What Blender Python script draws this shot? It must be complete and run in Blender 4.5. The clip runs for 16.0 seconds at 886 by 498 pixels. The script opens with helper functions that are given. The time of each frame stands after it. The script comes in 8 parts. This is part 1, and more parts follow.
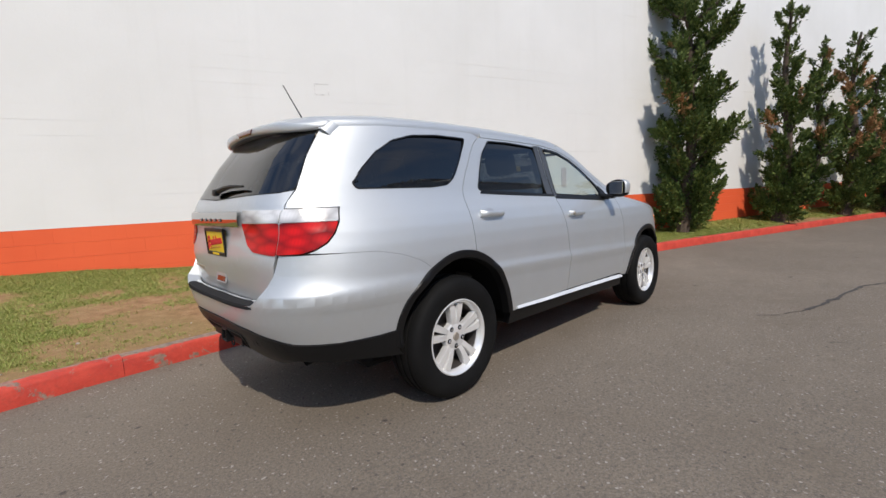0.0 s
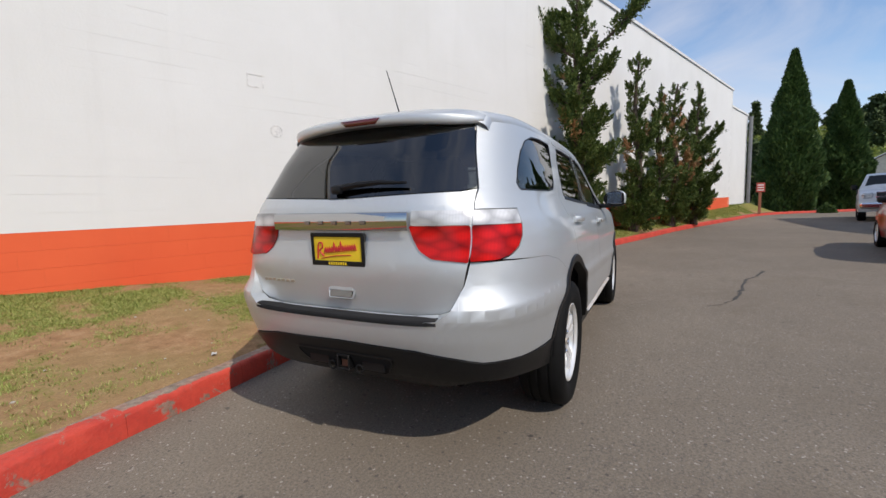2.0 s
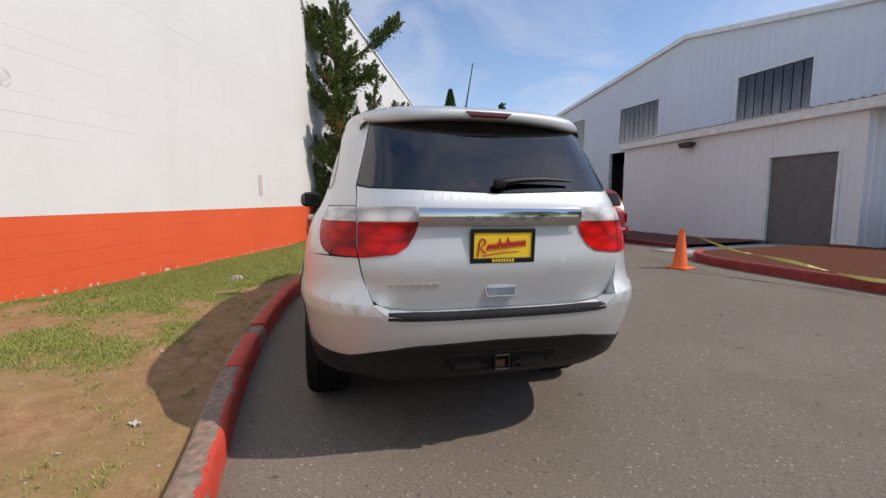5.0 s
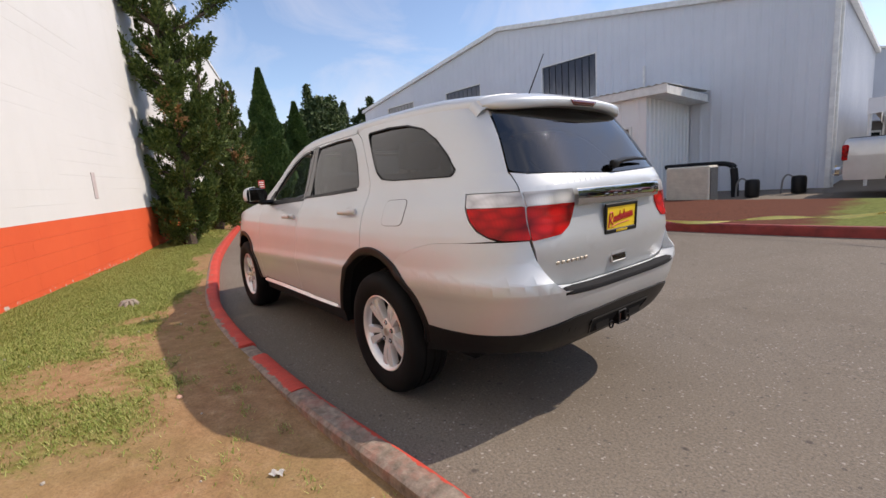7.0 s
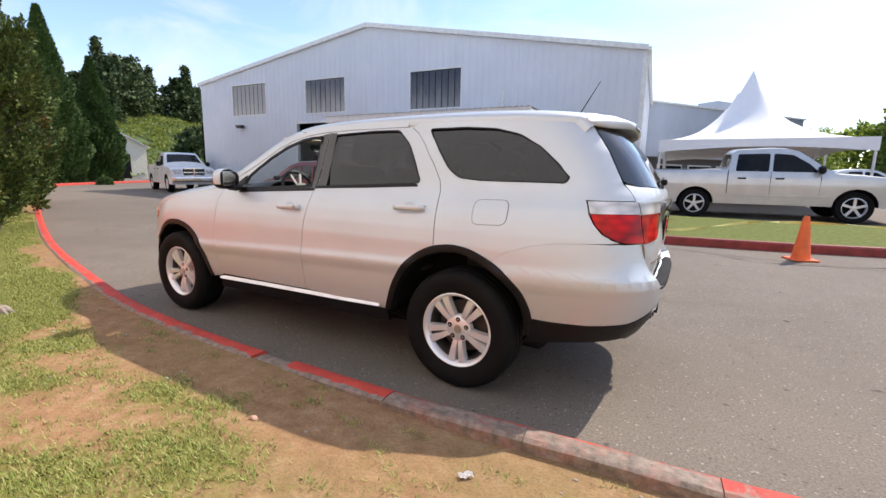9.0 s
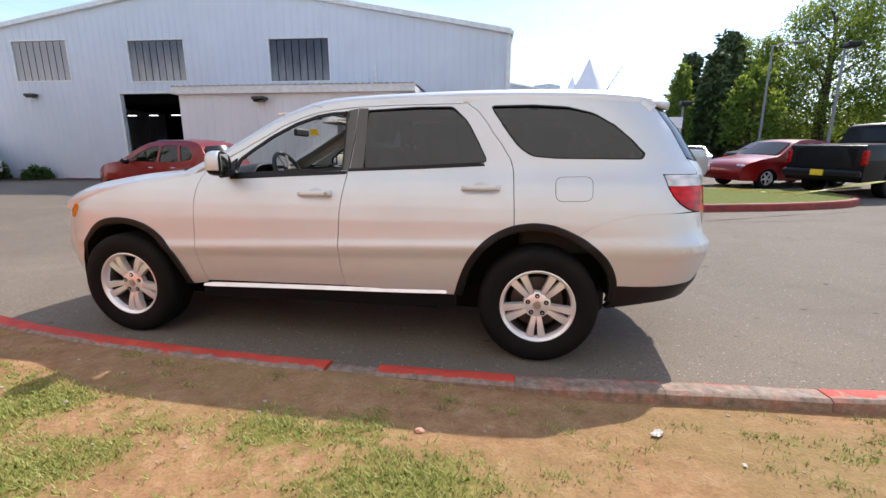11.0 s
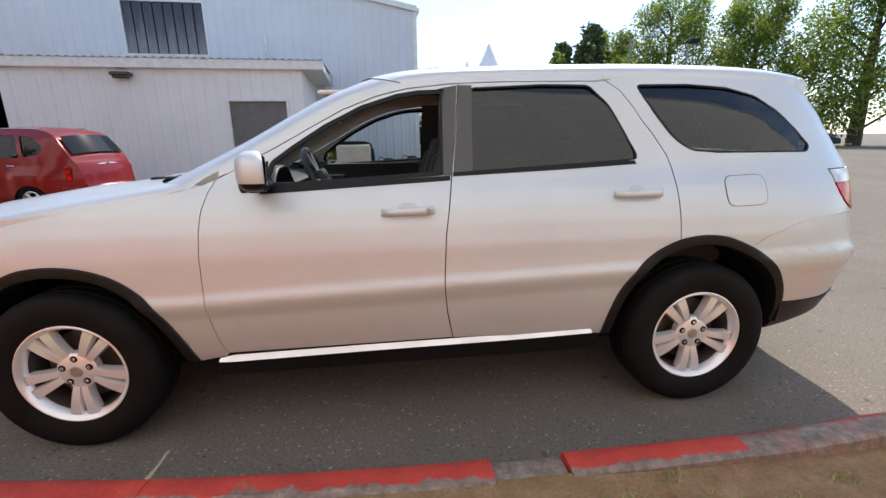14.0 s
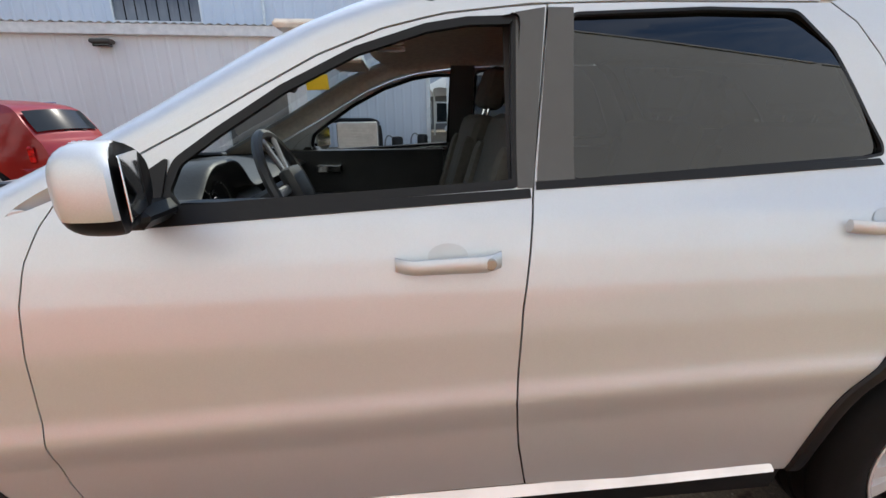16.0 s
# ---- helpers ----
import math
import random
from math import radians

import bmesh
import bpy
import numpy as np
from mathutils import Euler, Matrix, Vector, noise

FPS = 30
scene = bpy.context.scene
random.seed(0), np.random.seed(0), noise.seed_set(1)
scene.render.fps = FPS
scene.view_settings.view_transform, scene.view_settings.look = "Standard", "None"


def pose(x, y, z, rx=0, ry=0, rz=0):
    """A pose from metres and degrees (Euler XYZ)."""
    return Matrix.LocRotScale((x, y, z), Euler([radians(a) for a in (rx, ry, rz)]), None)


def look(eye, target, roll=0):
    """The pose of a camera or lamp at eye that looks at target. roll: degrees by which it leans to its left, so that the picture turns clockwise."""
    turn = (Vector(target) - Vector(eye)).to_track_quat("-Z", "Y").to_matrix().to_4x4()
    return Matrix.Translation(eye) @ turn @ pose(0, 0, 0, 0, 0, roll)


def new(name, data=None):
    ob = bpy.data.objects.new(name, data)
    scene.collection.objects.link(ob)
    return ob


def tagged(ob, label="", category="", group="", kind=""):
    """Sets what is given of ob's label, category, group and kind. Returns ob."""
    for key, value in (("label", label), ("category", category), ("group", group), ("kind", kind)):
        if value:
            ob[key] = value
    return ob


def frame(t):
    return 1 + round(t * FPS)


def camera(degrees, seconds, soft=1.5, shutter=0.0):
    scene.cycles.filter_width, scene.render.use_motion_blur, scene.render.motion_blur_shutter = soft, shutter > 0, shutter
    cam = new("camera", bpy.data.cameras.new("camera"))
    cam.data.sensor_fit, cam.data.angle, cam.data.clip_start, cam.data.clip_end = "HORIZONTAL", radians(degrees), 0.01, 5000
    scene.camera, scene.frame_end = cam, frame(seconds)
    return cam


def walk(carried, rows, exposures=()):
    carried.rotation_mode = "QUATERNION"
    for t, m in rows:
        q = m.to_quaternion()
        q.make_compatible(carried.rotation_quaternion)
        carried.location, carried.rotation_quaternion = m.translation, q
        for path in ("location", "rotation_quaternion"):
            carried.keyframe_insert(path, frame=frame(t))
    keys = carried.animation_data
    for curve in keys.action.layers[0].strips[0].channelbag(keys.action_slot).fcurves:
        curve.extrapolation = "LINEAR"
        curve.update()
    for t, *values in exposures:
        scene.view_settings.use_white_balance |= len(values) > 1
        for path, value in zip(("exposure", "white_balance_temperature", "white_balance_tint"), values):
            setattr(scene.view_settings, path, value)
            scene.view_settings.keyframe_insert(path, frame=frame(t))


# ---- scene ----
cam = camera(91.3, 16.0)
PATH = [
    (0, (-3.426, -2.728, 1.248), (-2.032, -1.313, 1.019), -2.1),
    (0.5, (-3.647, -2.401, 1.259), (-2.158, -1.084, 1.041), -2.7),
    (1, (-3.858, -2.072, 1.254), (-2.31, -0.819, 1.069), -0.8),
    (1.5, (-4.102, -1.743, 1.247), (-2.415, -0.689, 1.035), -1.4),
    (2, (-4.238, -1.365, 1.24), (-2.449, -0.491, 1.047), -1.2),
    (2.5, (-4.4, -1.009, 1.239), (-2.515, -0.363, 1.067), -1.4),
    (3, (-4.521, -0.668, 1.235), (-2.589, -0.198, 1.025), -1.7),
    (3.5, (-4.534, -0.277, 1.235), (-2.574, 0.061, 1.022), -1.4),
    (4, (-4.591, 0.1, 1.234), (-2.602, 0.099, 1.025), -0.8),
    (4.5, (-4.542, 0.434, 1.221), (-2.572, 0.17, 1.004), -0.7),
    (5, (-4.461, 0.758, 1.233), (-2.532, 0.269, 1.031), 0.3),
    (7.5, (-3.6, 2.505, 1.302), (-2.15, 1.151, 1.05), -4.3),
    (8, (-3.336, 2.789, 1.314), (-2.011, 1.302, 1.126), -3.6),
    (8.5, (-3.067, 3.065, 1.332), (-1.938, 1.439, 1.043), -0.9),
    (9, (-2.736, 3.23, 1.344), (-1.761, 1.515, 1.013), 1.1),
    (11.5, (-1.054, 3.654, 1.341), (-0.773, 1.722, 0.911), -0.3),
    (12, (-0.754, 3.575, 1.349), (-0.469, 1.634, 0.962), -0.2),
    (12.5, (-0.481, 3.492, 1.386), (-0.316, 1.546, 0.954), -1.6),
    (13, (-0.29, 3.3, 1.411), (-0.154, 1.35, 0.985), -1.8),
    (13.5, (-0.135, 3.076, 1.409), (-0.136, 1.128, 0.955), 0.2),
    (14, (0.013, 2.858, 1.406), (-0.187, 0.93, 0.914), -0.8),
    (14.5, (0.045, 2.591, 1.377), (-0.146, 0.662, 0.885), -1.6),
    (15, (0.076, 2.34, 1.357), (-0.21, 0.429, 0.839), -0.7),
    (15.5, (0.111, 2.1, 1.378), (-0.209, 0.201, 0.837), -1.6),
    (16, (0.059, 1.827, 1.406), (-0.104, -0.078, 0.819), -0.6),
]
EXPOSURE = [(0.0, 0.22, 6700, 12), (4.0, 0.19, 6750, 13), (5.0, 0.26, 6850, 14), (7.5, 0.53, 7100, 17), (8.0, 0.68, 7050, 17), (9.0, 0.89, 6800, 15), (11.5, 0.88, 6700, 13), (13.0, 0.86, 6650, 12), (14.5, 0.87, 6600, 10), (16.0, 0.95, 6550, 9)]
walk(cam, [(t, look(eye, target, roll)) for t, eye, target, roll in PATH], EXPOSURE)

# ---- world, sun ----
SUN_TO = Vector((-0.44, -0.84, 1.0)).normalized()
world = bpy.data.worlds.new("sky")
scene.world = world
world.use_nodes = True
wn, wl = world.node_tree.nodes, world.node_tree.links
wn.clear()
w_out, w_bg = wn.new("ShaderNodeOutputWorld"), wn.new("ShaderNodeBackground")
w_sky = wn.new("ShaderNodeTexSky")
w_sky.sky_type = "NISHITA"
w_sky.sun_disc = False
w_sky.sun_elevation = math.asin(SUN_TO.z)
w_sky.sun_rotation = math.atan2(SUN_TO.x, SUN_TO.y)
w_sky.air_density, w_sky.dust_density, w_sky.ozone_density = 1.0, 0.3, 3.0
w_tc = wn.new("ShaderNodeTexCoord")
w_map = wn.new("ShaderNodeMapping")
w_map.inputs["Scale"].default_value = (1.2, 2.0, 4.2)
w_map.inputs["Rotation"].default_value = (0.1, 0.15, 0.5)
w_noise = wn.new("ShaderNodeTexNoise")
w_noise.inputs["Scale"].default_value = 1.5
w_noise.inputs["Detail"].default_value = 9
w_noise.inputs["Roughness"].default_value = 0.58
w_noise.inputs["Distortion"].default_value = 0.7
w_ramp = wn.new("ShaderNodeValToRGB")
w_ramp.color_ramp.elements[0].position, w_ramp.color_ramp.elements[0].color = 0.41, (0, 0, 0, 1)
w_ramp.color_ramp.elements[1].position, w_ramp.color_ramp.elements[1].color = 0.84, (1, 1, 1, 1)
w_mix = wn.new("ShaderNodeMix")
w_mix.data_type = "RGBA"
w_mix.inputs["B"].default_value = (3.9, 4.2, 4.9, 1)
wl.new(w_tc.outputs["Generated"], w_map.inputs["Vector"])
wl.new(w_map.outputs["Vector"], w_noise.inputs["Vector"])
wl.new(w_noise.outputs["Fac"], w_ramp.inputs["Fac"])
wl.new(w_ramp.outputs["Color"], w_mix.inputs["Factor"])
wl.new(w_sky.outputs["Color"], w_mix.inputs["A"])
wl.new(w_mix.outputs["Result"], w_bg.inputs["Color"])
wl.new(w_bg.outputs["Background"], w_out.inputs["Surface"])
w_bg.inputs["Strength"].default_value = 0.15

sun = new("sun", bpy.data.lights.new("sun", "SUN"))
sun.data.energy, sun.data.angle, sun.data.color = 2.8, radians(0.55), (1.0, 0.945, 0.855)
sun.matrix_world = look(SUN_TO * 50, (0, 0, 0))


# ---- materials ----
class NT:
    """Short hand for a node material with one Principled surface."""

    def __init__(self, name, rough=0.6, metal=0.0, spec=0.5, coat=0.0):
        self.m = bpy.data.materials.new(name)
        self.m.use_nodes = True
        self.n, self.l = self.m.node_tree.nodes, self.m.node_tree.links
        self.p = self.n["Principled BSDF"]
        self.p.inputs["Roughness"].default_value = rough
        self.p.inputs["Metallic"].default_value = metal
        self.p.inputs["Specular IOR Level"].default_value = spec
        self.p.inputs["Coat Weight"].default_value = coat
        self.p.inputs["Coat Roughness"].default_value = 0.03

    def coords(self, kind="Object", scale=(1, 1, 1)):
        tc, mp = self.n.new("ShaderNodeTexCoord"), self.n.new("ShaderNodeMapping")
        mp.inputs["Scale"].default_value = scale
        self.l.new(tc.outputs[kind], mp.inputs["Vector"])
        return mp.outputs["Vector"]

    def world_coords(self, scale=(1, 1, 1)):
        g, mp = self.n.new("ShaderNodeNewGeometry"), self.n.new("ShaderNodeMapping")
        mp.inputs["Scale"].default_value = scale
        self.l.new(g.outputs["Position"], mp.inputs["Vector"])
        return mp.outputs["Vector"]

    def noise(self, vec, scale, detail=4, rough=0.55, dist=0.0):
        t = self.n.new("ShaderNodeTexNoise")
        t.inputs["Scale"].default_value, t.inputs["Detail"].default_value = scale, detail
        t.inputs["Roughness"].default_value, t.inputs["Distortion"].default_value = rough, dist
        self.l.new(vec, t.inputs["Vector"])
        return t.outputs["Fac"]

    def voronoi(self, vec, scale, feature="F1", out="Distance"):
        t = self.n.new("ShaderNodeTexVoronoi")
        t.feature = feature
        t.inputs["Scale"].default_value = scale
        self.l.new(vec, t.inputs["Vector"])
        return t.outputs[out]

    def ramp(self, fac, stops):
        r = self.n.new("ShaderNodeValToRGB")
        e = r.color_ramp.elements
        while len(e) < len(stops):
            e.new(0.5)
        for el, (pos, col) in zip(e, stops):
            el.position = pos
            el.color = (*col, 1) if len(col) == 3 else col
        self.l.new(fac, r.inputs["Fac"])
        return r.outputs["Color"]

    def mix(self, fac, a, b, blend="MIX"):
        mx = self.n.new("ShaderNodeMix")
        mx.data_type, mx.blend_type = "RGBA", blend
        for key, v in (("Factor", fac), ("A", a), ("B", b)):
            if isinstance(v, (int, float)):
                mx.inputs[key].default_value = v
            elif isinstance(v, tuple):
                mx.inputs[key].default_value = (*v, 1)
            else:
                self.l.new(v, mx.inputs[key])
        return mx.outputs["Result"]

    def math(self, op, a, b=0.0):
        mt = self.n.new("ShaderNodeMath")
        mt.operation = op
        for i, v in enumerate((a, b)):
            if isinstance(v, (int, float)):
                mt.inputs[i].default_value = v
            else:
                self.l.new(v, mt.inputs[i])
        return mt.outputs[0]

    def random(self):
        return self.n.new("ShaderNodeObjectInfo").outputs["Random"]

    def island(self):
        return self.n.new("ShaderNodeNewGeometry").outputs["Random Per Island"]

    def color(self, c):
        if isinstance(c, tuple):
            self.p.inputs["Base Color"].default_value = (*c, 1)
        else:
            self.l.new(c, self.p.inputs["Base Color"])
        return self

    def rough(self, r):
        self.l.new(r, self.p.inputs["Roughness"])
        return self

    def bump(self, h, strength=0.3, dist=0.01):
        b = self.n.new("ShaderNodeBump")
        b.inputs["Strength"].default_value, b.inputs["Distance"].default_value = strength, dist
        self.l.new(h, b.inputs["Height"])
        self.l.new(b.outputs["Normal"], self.p.inputs["Normal"])
        return self


def plain(name, col, rough=0.6, metal=0.0, spec=0.5, coat=0.0, var=0.12, scale=6.0, bump=0.0):
    """A surface of one colour with slight mottling."""
    m = NT(name, rough, metal, spec, coat)
    v = m.coords()
    f = m.noise(v, scale, 5)
    lo, hi = tuple(c * (1 - var) for c in col), tuple(min(1, c * (1 + var)) for c in col)
    m.color(m.ramp(f, [(0.3, lo), (0.7, hi)]))
    if bump:
        m.bump(m.noise(v, scale * 12, 3), bump, 0.004)
    return m.m


def make_asphalt():
    m = NT("asphalt", 0.85, spec=0.3)
    v = m.world_coords()
    big = m.noise(v, 0.35, 5, 0.6)
    mid = m.noise(v, 2.6, 6, 0.65)
    fine = m.noise(v, 70, 4, 0.75)
    stones = m.voronoi(v, 75)
    c = m.ramp(big, [(0.3, (0.188, 0.154, 0.116)), (0.7, (0.254, 0.211, 0.162))])
    c = m.mix(m.ramp(mid, [(0.35, (0, 0, 0)), (0.75, (0.55, 0.55, 0.55))]), c, (0.197, 0.164, 0.128))
    c = m.mix(m.ramp(fine, [(0.36, (0.62, 0.62, 0.62)), (0.60, (0, 0, 0))]), c, (0.055, 0.050, 0.046))
    c = m.mix(m.ramp(m.noise(v, 160, 2, 0.6), [(0.56, (0, 0, 0)), (0.70, (0.55, 0.55, 0.55))]), c, (0.33, 0.305, 0.275))
    chips = m.ramp(m.voronoi(v, 95, out="Color"), [(0.88, (0, 0, 0)), (0.92, (1, 1, 1))])
    c = m.mix(m.math("MULTIPLY", chips, 0.7), c, (0.42, 0.385, 0.34))
    worn = m.ramp(m.noise(v, 1.1, 7, 0.7, 0.8), [(0.50, (0, 0, 0)), (0.66, (0.45, 0.45, 0.45))])
    c = m.mix(worn, c, (0.144, 0.117, 0.088))
    pits = m.ramp(m.voronoi(v, 70, out="Color"), [(0.06, (1, 1, 1)), (0.10, (0, 0, 0))])
    c = m.mix(m.math("MULTIPLY", pits, 0.6), c, (0.05, 0.045, 0.04))
    # oil drips and stains
    drip = m.ramp(m.noise(v, 7.0, 2, 0.4), [(0.73, (0, 0, 0)), (0.79, (0.75, 0.75, 0.75))])
    c = m.mix(drip, c, (0.032, 0.030, 0.029))
    m.color(c)
    h = m.math("ADD", m.math("MULTIPLY", stones, 0.6), fine)
    m.bump(h, 0.38, 0.006)
    return m.m


def make_verge():
    m = NT("bare_soil", 0.95, spec=0.15)
    v = m.world_coords()
    a = m.noise(v, 0.9, 6, 0.6)
    b = m.noise(v, 9, 6, 0.65)
    fine = m.noise(v, 70, 3, 0.6)
    c = m.ramp(b, [(0.3, (0.245, 0.130, 0.064)), (0.55, (0.365, 0.215, 0.112)), (0.75, (0.47, 0.305, 0.18))])
    c = m.mix(m.ramp(a, [(0.42, (0, 0, 0)), (0.62, (0.55, 0.55, 0.55))]), c, (0.26, 0.20, 0.085))
    c = m.mix(m.ramp(fine, [(0.3, (0.45, 0.45, 0.45)), (0.6, (0, 0, 0))]), c, (0.15, 0.095, 0.055))
    at = m.n.new("ShaderNodeAttribute")
    at.attribute_name = "sod"
    turf = m.ramp(m.noise(v, 26, 5, 0.7), [(0.3, (0.12, 0.125, 0.026)), (0.55, (0.21, 0.195, 0.055)), (0.75, (0.33, 0.265, 0.12))])
    f = m.math("ADD", at.outputs["Fac"], m.math("MULTIPLY", m.math("SUBTRACT", m.noise(v, 11, 8, 0.8), 0.5), 1.5))
    c = m.mix(m.ramp(f, [(0.42, (0, 0, 0)), (0.68, (0.95, 0.95, 0.95))]), c, turf)
    m.color(c)
    m.bump(m.math("ADD", b, m.math("MULTIPLY", fine, 0.5)), 0.6, 0.02)
    return m.m


def make_leaf(name, a, b, c, rough=0.6, thin=0.0):
    """Leaves of three tones; thin ones let a share of the sunlight through, yellower than they reflect it."""
    m = NT(name, rough, spec=0.3)
    col = m.ramp(m.island(), [(0.0, a), (0.5, b), (1.0, c)])
    m.color(col)
    if thin:
        tr, mx = m.n.new("ShaderNodeBsdfTranslucent"), m.n.new("ShaderNodeMixShader")
        m.l.new(m.ramp(m.island(), [(0.0, (a[0] * 2.2, a[1] * 1.9, a[2] * 1.2)), (0.5, (b[0] * 2.2, b[1] * 1.9, b[2] * 1.2)), (1.0, (c[0] * 2.0, c[1] * 1.8, c[2] * 1.2))]), tr.inputs["Color"])
        mx.inputs["Fac"].default_value = thin
        m.l.new(m.p.outputs["BSDF"], mx.inputs[1])
        m.l.new(tr.outputs["BSDF"], mx.inputs[2])
        m.l.new(mx.outputs["Shader"], m.n["Material Output"].inputs["Surface"])
    return m.m


def make_painted_curb(name, top_wear, chip_at, tint=0.0):
    """Red kerb paint on the road face and the front of the tread, chipped; the back of the tread is bare and soiled."""
    m = NT(name, 0.7)
    v = m.world_coords()
    at = m.n.new("ShaderNodeAttribute")
    at.attribute_name = "across"
    back = m.ramp(at.outputs["Fac"], [(0.03, (0, 0, 0)), (0.06, (top_wear, top_wear, top_wear)), (0.085, (top_wear + 0.02, top_wear + 0.02, top_wear + 0.02)), (0.105, (top_wear + 0.03, top_wear + 0.03, top_wear + 0.03)), (0.140, (0.34, 0.34, 0.34))])
    chip = m.math("ADD", m.noise(v, 6.5, 8, 0.72, 0.6), back)
    worn = m.ramp(chip, [(chip_at, (0, 0, 0)), (chip_at + 0.06, (1, 1, 1))])
    conc = m.ramp(m.noise(v, 22, 6, 0.65), [(0.3, (0.12, 0.090, 0.066)), (0.55, (0.25, 0.195, 0.150)), (0.75, (0.38, 0.31, 0.25))])
    conc = m.mix(m.ramp(m.noise(v, 9, 5, 0.7), [(0.45, (0, 0, 0)), (0.62, (tint, tint, tint))]), conc, (0.50, 0.17, 0.12))
    red = m.ramp(m.noise(v, 4, 7, 0.65), [(0.3, (0.44, 0.035, 0.022)), (0.7, (0.66, 0.075, 0.042))])
    red = m.mix(m.ramp(m.noise(v, 35, 5, 0.7), [(0.5, (0, 0, 0)), (0.75, (0.35, 0.35, 0.35))]), red, (0.20, 0.05, 0.035))
    m.color(m.mix(worn, red, conc))
    m.bump(m.math("ADD", m.noise(v, 60, 4), m.noise(v, 14, 4)), 0.5, 0.008)
    return m.m


def make_wall_paint(name, lo, hi, stain, chips=None):
    m = NT(name, 0.72, spec=0.3)
    v = m.world_coords()
    a = m.noise(v, 0.5, 6, 0.6)
    b = m.noise(v, 40, 4, 0.6)
    c = m.ramp(a, [(0.3, lo), (0.7, hi)])
    streak = m.noise(m.world_coords((2.2, 2.2, 0.12)), 1.6, 5, 0.6)
    c = m.mix(m.ramp(streak, [(0.55, (0, 0, 0)), (0.85, (0.22, 0.22, 0.22))]), c, stain)
    if chips:
        # flaked paint along the foot
        sep = m.n.new("ShaderNodeSeparateXYZ")
        g = m.n.new("ShaderNodeNewGeometry")
        m.l.new(g.outputs["Position"], sep.inputs[0])
        low = m.ramp(sep.outputs["Z"], [(0.28, (0.22, 0.22, 0.22)), (0.44, (0, 0, 0))])
        f = m.math("ADD", m.noise(v, 11, 6, 0.7), low)
        c = m.mix(m.ramp(f, [(0.77, (0, 0, 0)), (0.80, (1, 1, 1))]), c, chips)
    m.color(c)
    m.bump(m.math("ADD", b, m.math("MULTIPLY", m.noise(v, 9, 3), 0.6)), 0.25, 0.006)
    return m.m


def glass_mat(name, tint, rough=0.0, gloss=1.0, ior=1.62):
    """A pane: tinted see-through, with a mirror-like gloss that grows to grazing angles."""
    m = bpy.data.materials.new(name)
    m.use_nodes = True
    n, l = m.node_tree.nodes, m.node_tree.links
    n.remove(n["Principled BSDF"])
    tr, gl, mx, fr = n.new("ShaderNodeBsdfTransparent"), n.new("ShaderNodeBsdfGlossy"), n.new("ShaderNodeMixShader"), n.new("ShaderNodeFresnel")
    tr.inputs["Color"].default_value = (*tint, 1)
    gl.inputs["Roughness"].default_value = rough
    gl.inputs["Color"].default_value = (gloss, gloss, gloss, 1)
    fr.inputs["IOR"].default_value = ior
    l.new(fr.outputs[0], mx.inputs[0])
    l.new(tr.outputs[0], mx.inputs[1])
    l.new(gl.outputs[0], mx.inputs[2])
    l.new(mx.outputs[0], n["Material Output"].inputs["Surface"])
    return m


def make_silver():
    m = NT("silver_metallic_paint", 0.56, metal=0.74, coat=0.65)
    m.p.inputs["Coat Roughness"].default_value = 0.04
    v = m.coords()
    f = m.noise(v, 900, 2)
    d = m.noise(v, 2.2, 5, 0.6)
    c = m.ramp(f, [(0.3, (0.555, 0.58, 0.59)), (0.7, (0.67, 0.695, 0.705))])
    m.color(m.mix(m.ramp(d, [(0.45, (0, 0, 0)), (0.75, (0.25, 0.25, 0.25))]), c, (0.53, 0.54, 0.535)))
    m.rough(m.ramp(d, [(0.3, (0.53, 0.53, 0.53)), (0.7, (0.59, 0.59, 0.59))]))
    return m.m


def car_paint(name, col, metal=0.3, rough=0.3, coat=0.4):
    m = NT(name, rough, metal=metal, spec=0.35, coat=coat)
    d = m.noise(m.coords(), 2.5, 5, 0.6)
    m.color(m.ramp(d, [(0.3, tuple(c * 0.9 for c in col)), (0.7, tuple(min(1, c * 1.08) for c in col))]))
    return m.m


def make_lens(name, hi, lo, metal):
    """A lamp lens over faceted reflectors."""
    m = NT(name, 0.24, metal=metal, spec=0.2, coat=0.12)
    v = m.coords("Object", (1, 1, 2.2))
    cup = m.voronoi(v, 9.0)
    flute = m.n.new("ShaderNodeTexWave")
    flute.inputs["Scale"].default_value = 26
    flute.bands_direction = "Y"
    m.l.new(v, flute.inputs["Vector"])
    c = m.ramp(cup, [(0.24, hi), (0.85, lo)])
    c = m.mix(m.math("MULTIPLY", flute.outputs["Fac"], 0.10), c, lo)
    m.color(c)
    m.bump(m.math("ADD", cup, m.math("MULTIPLY", flute.outputs["Fac"], 0.05)), 0.12, 0.02)
    return m.m


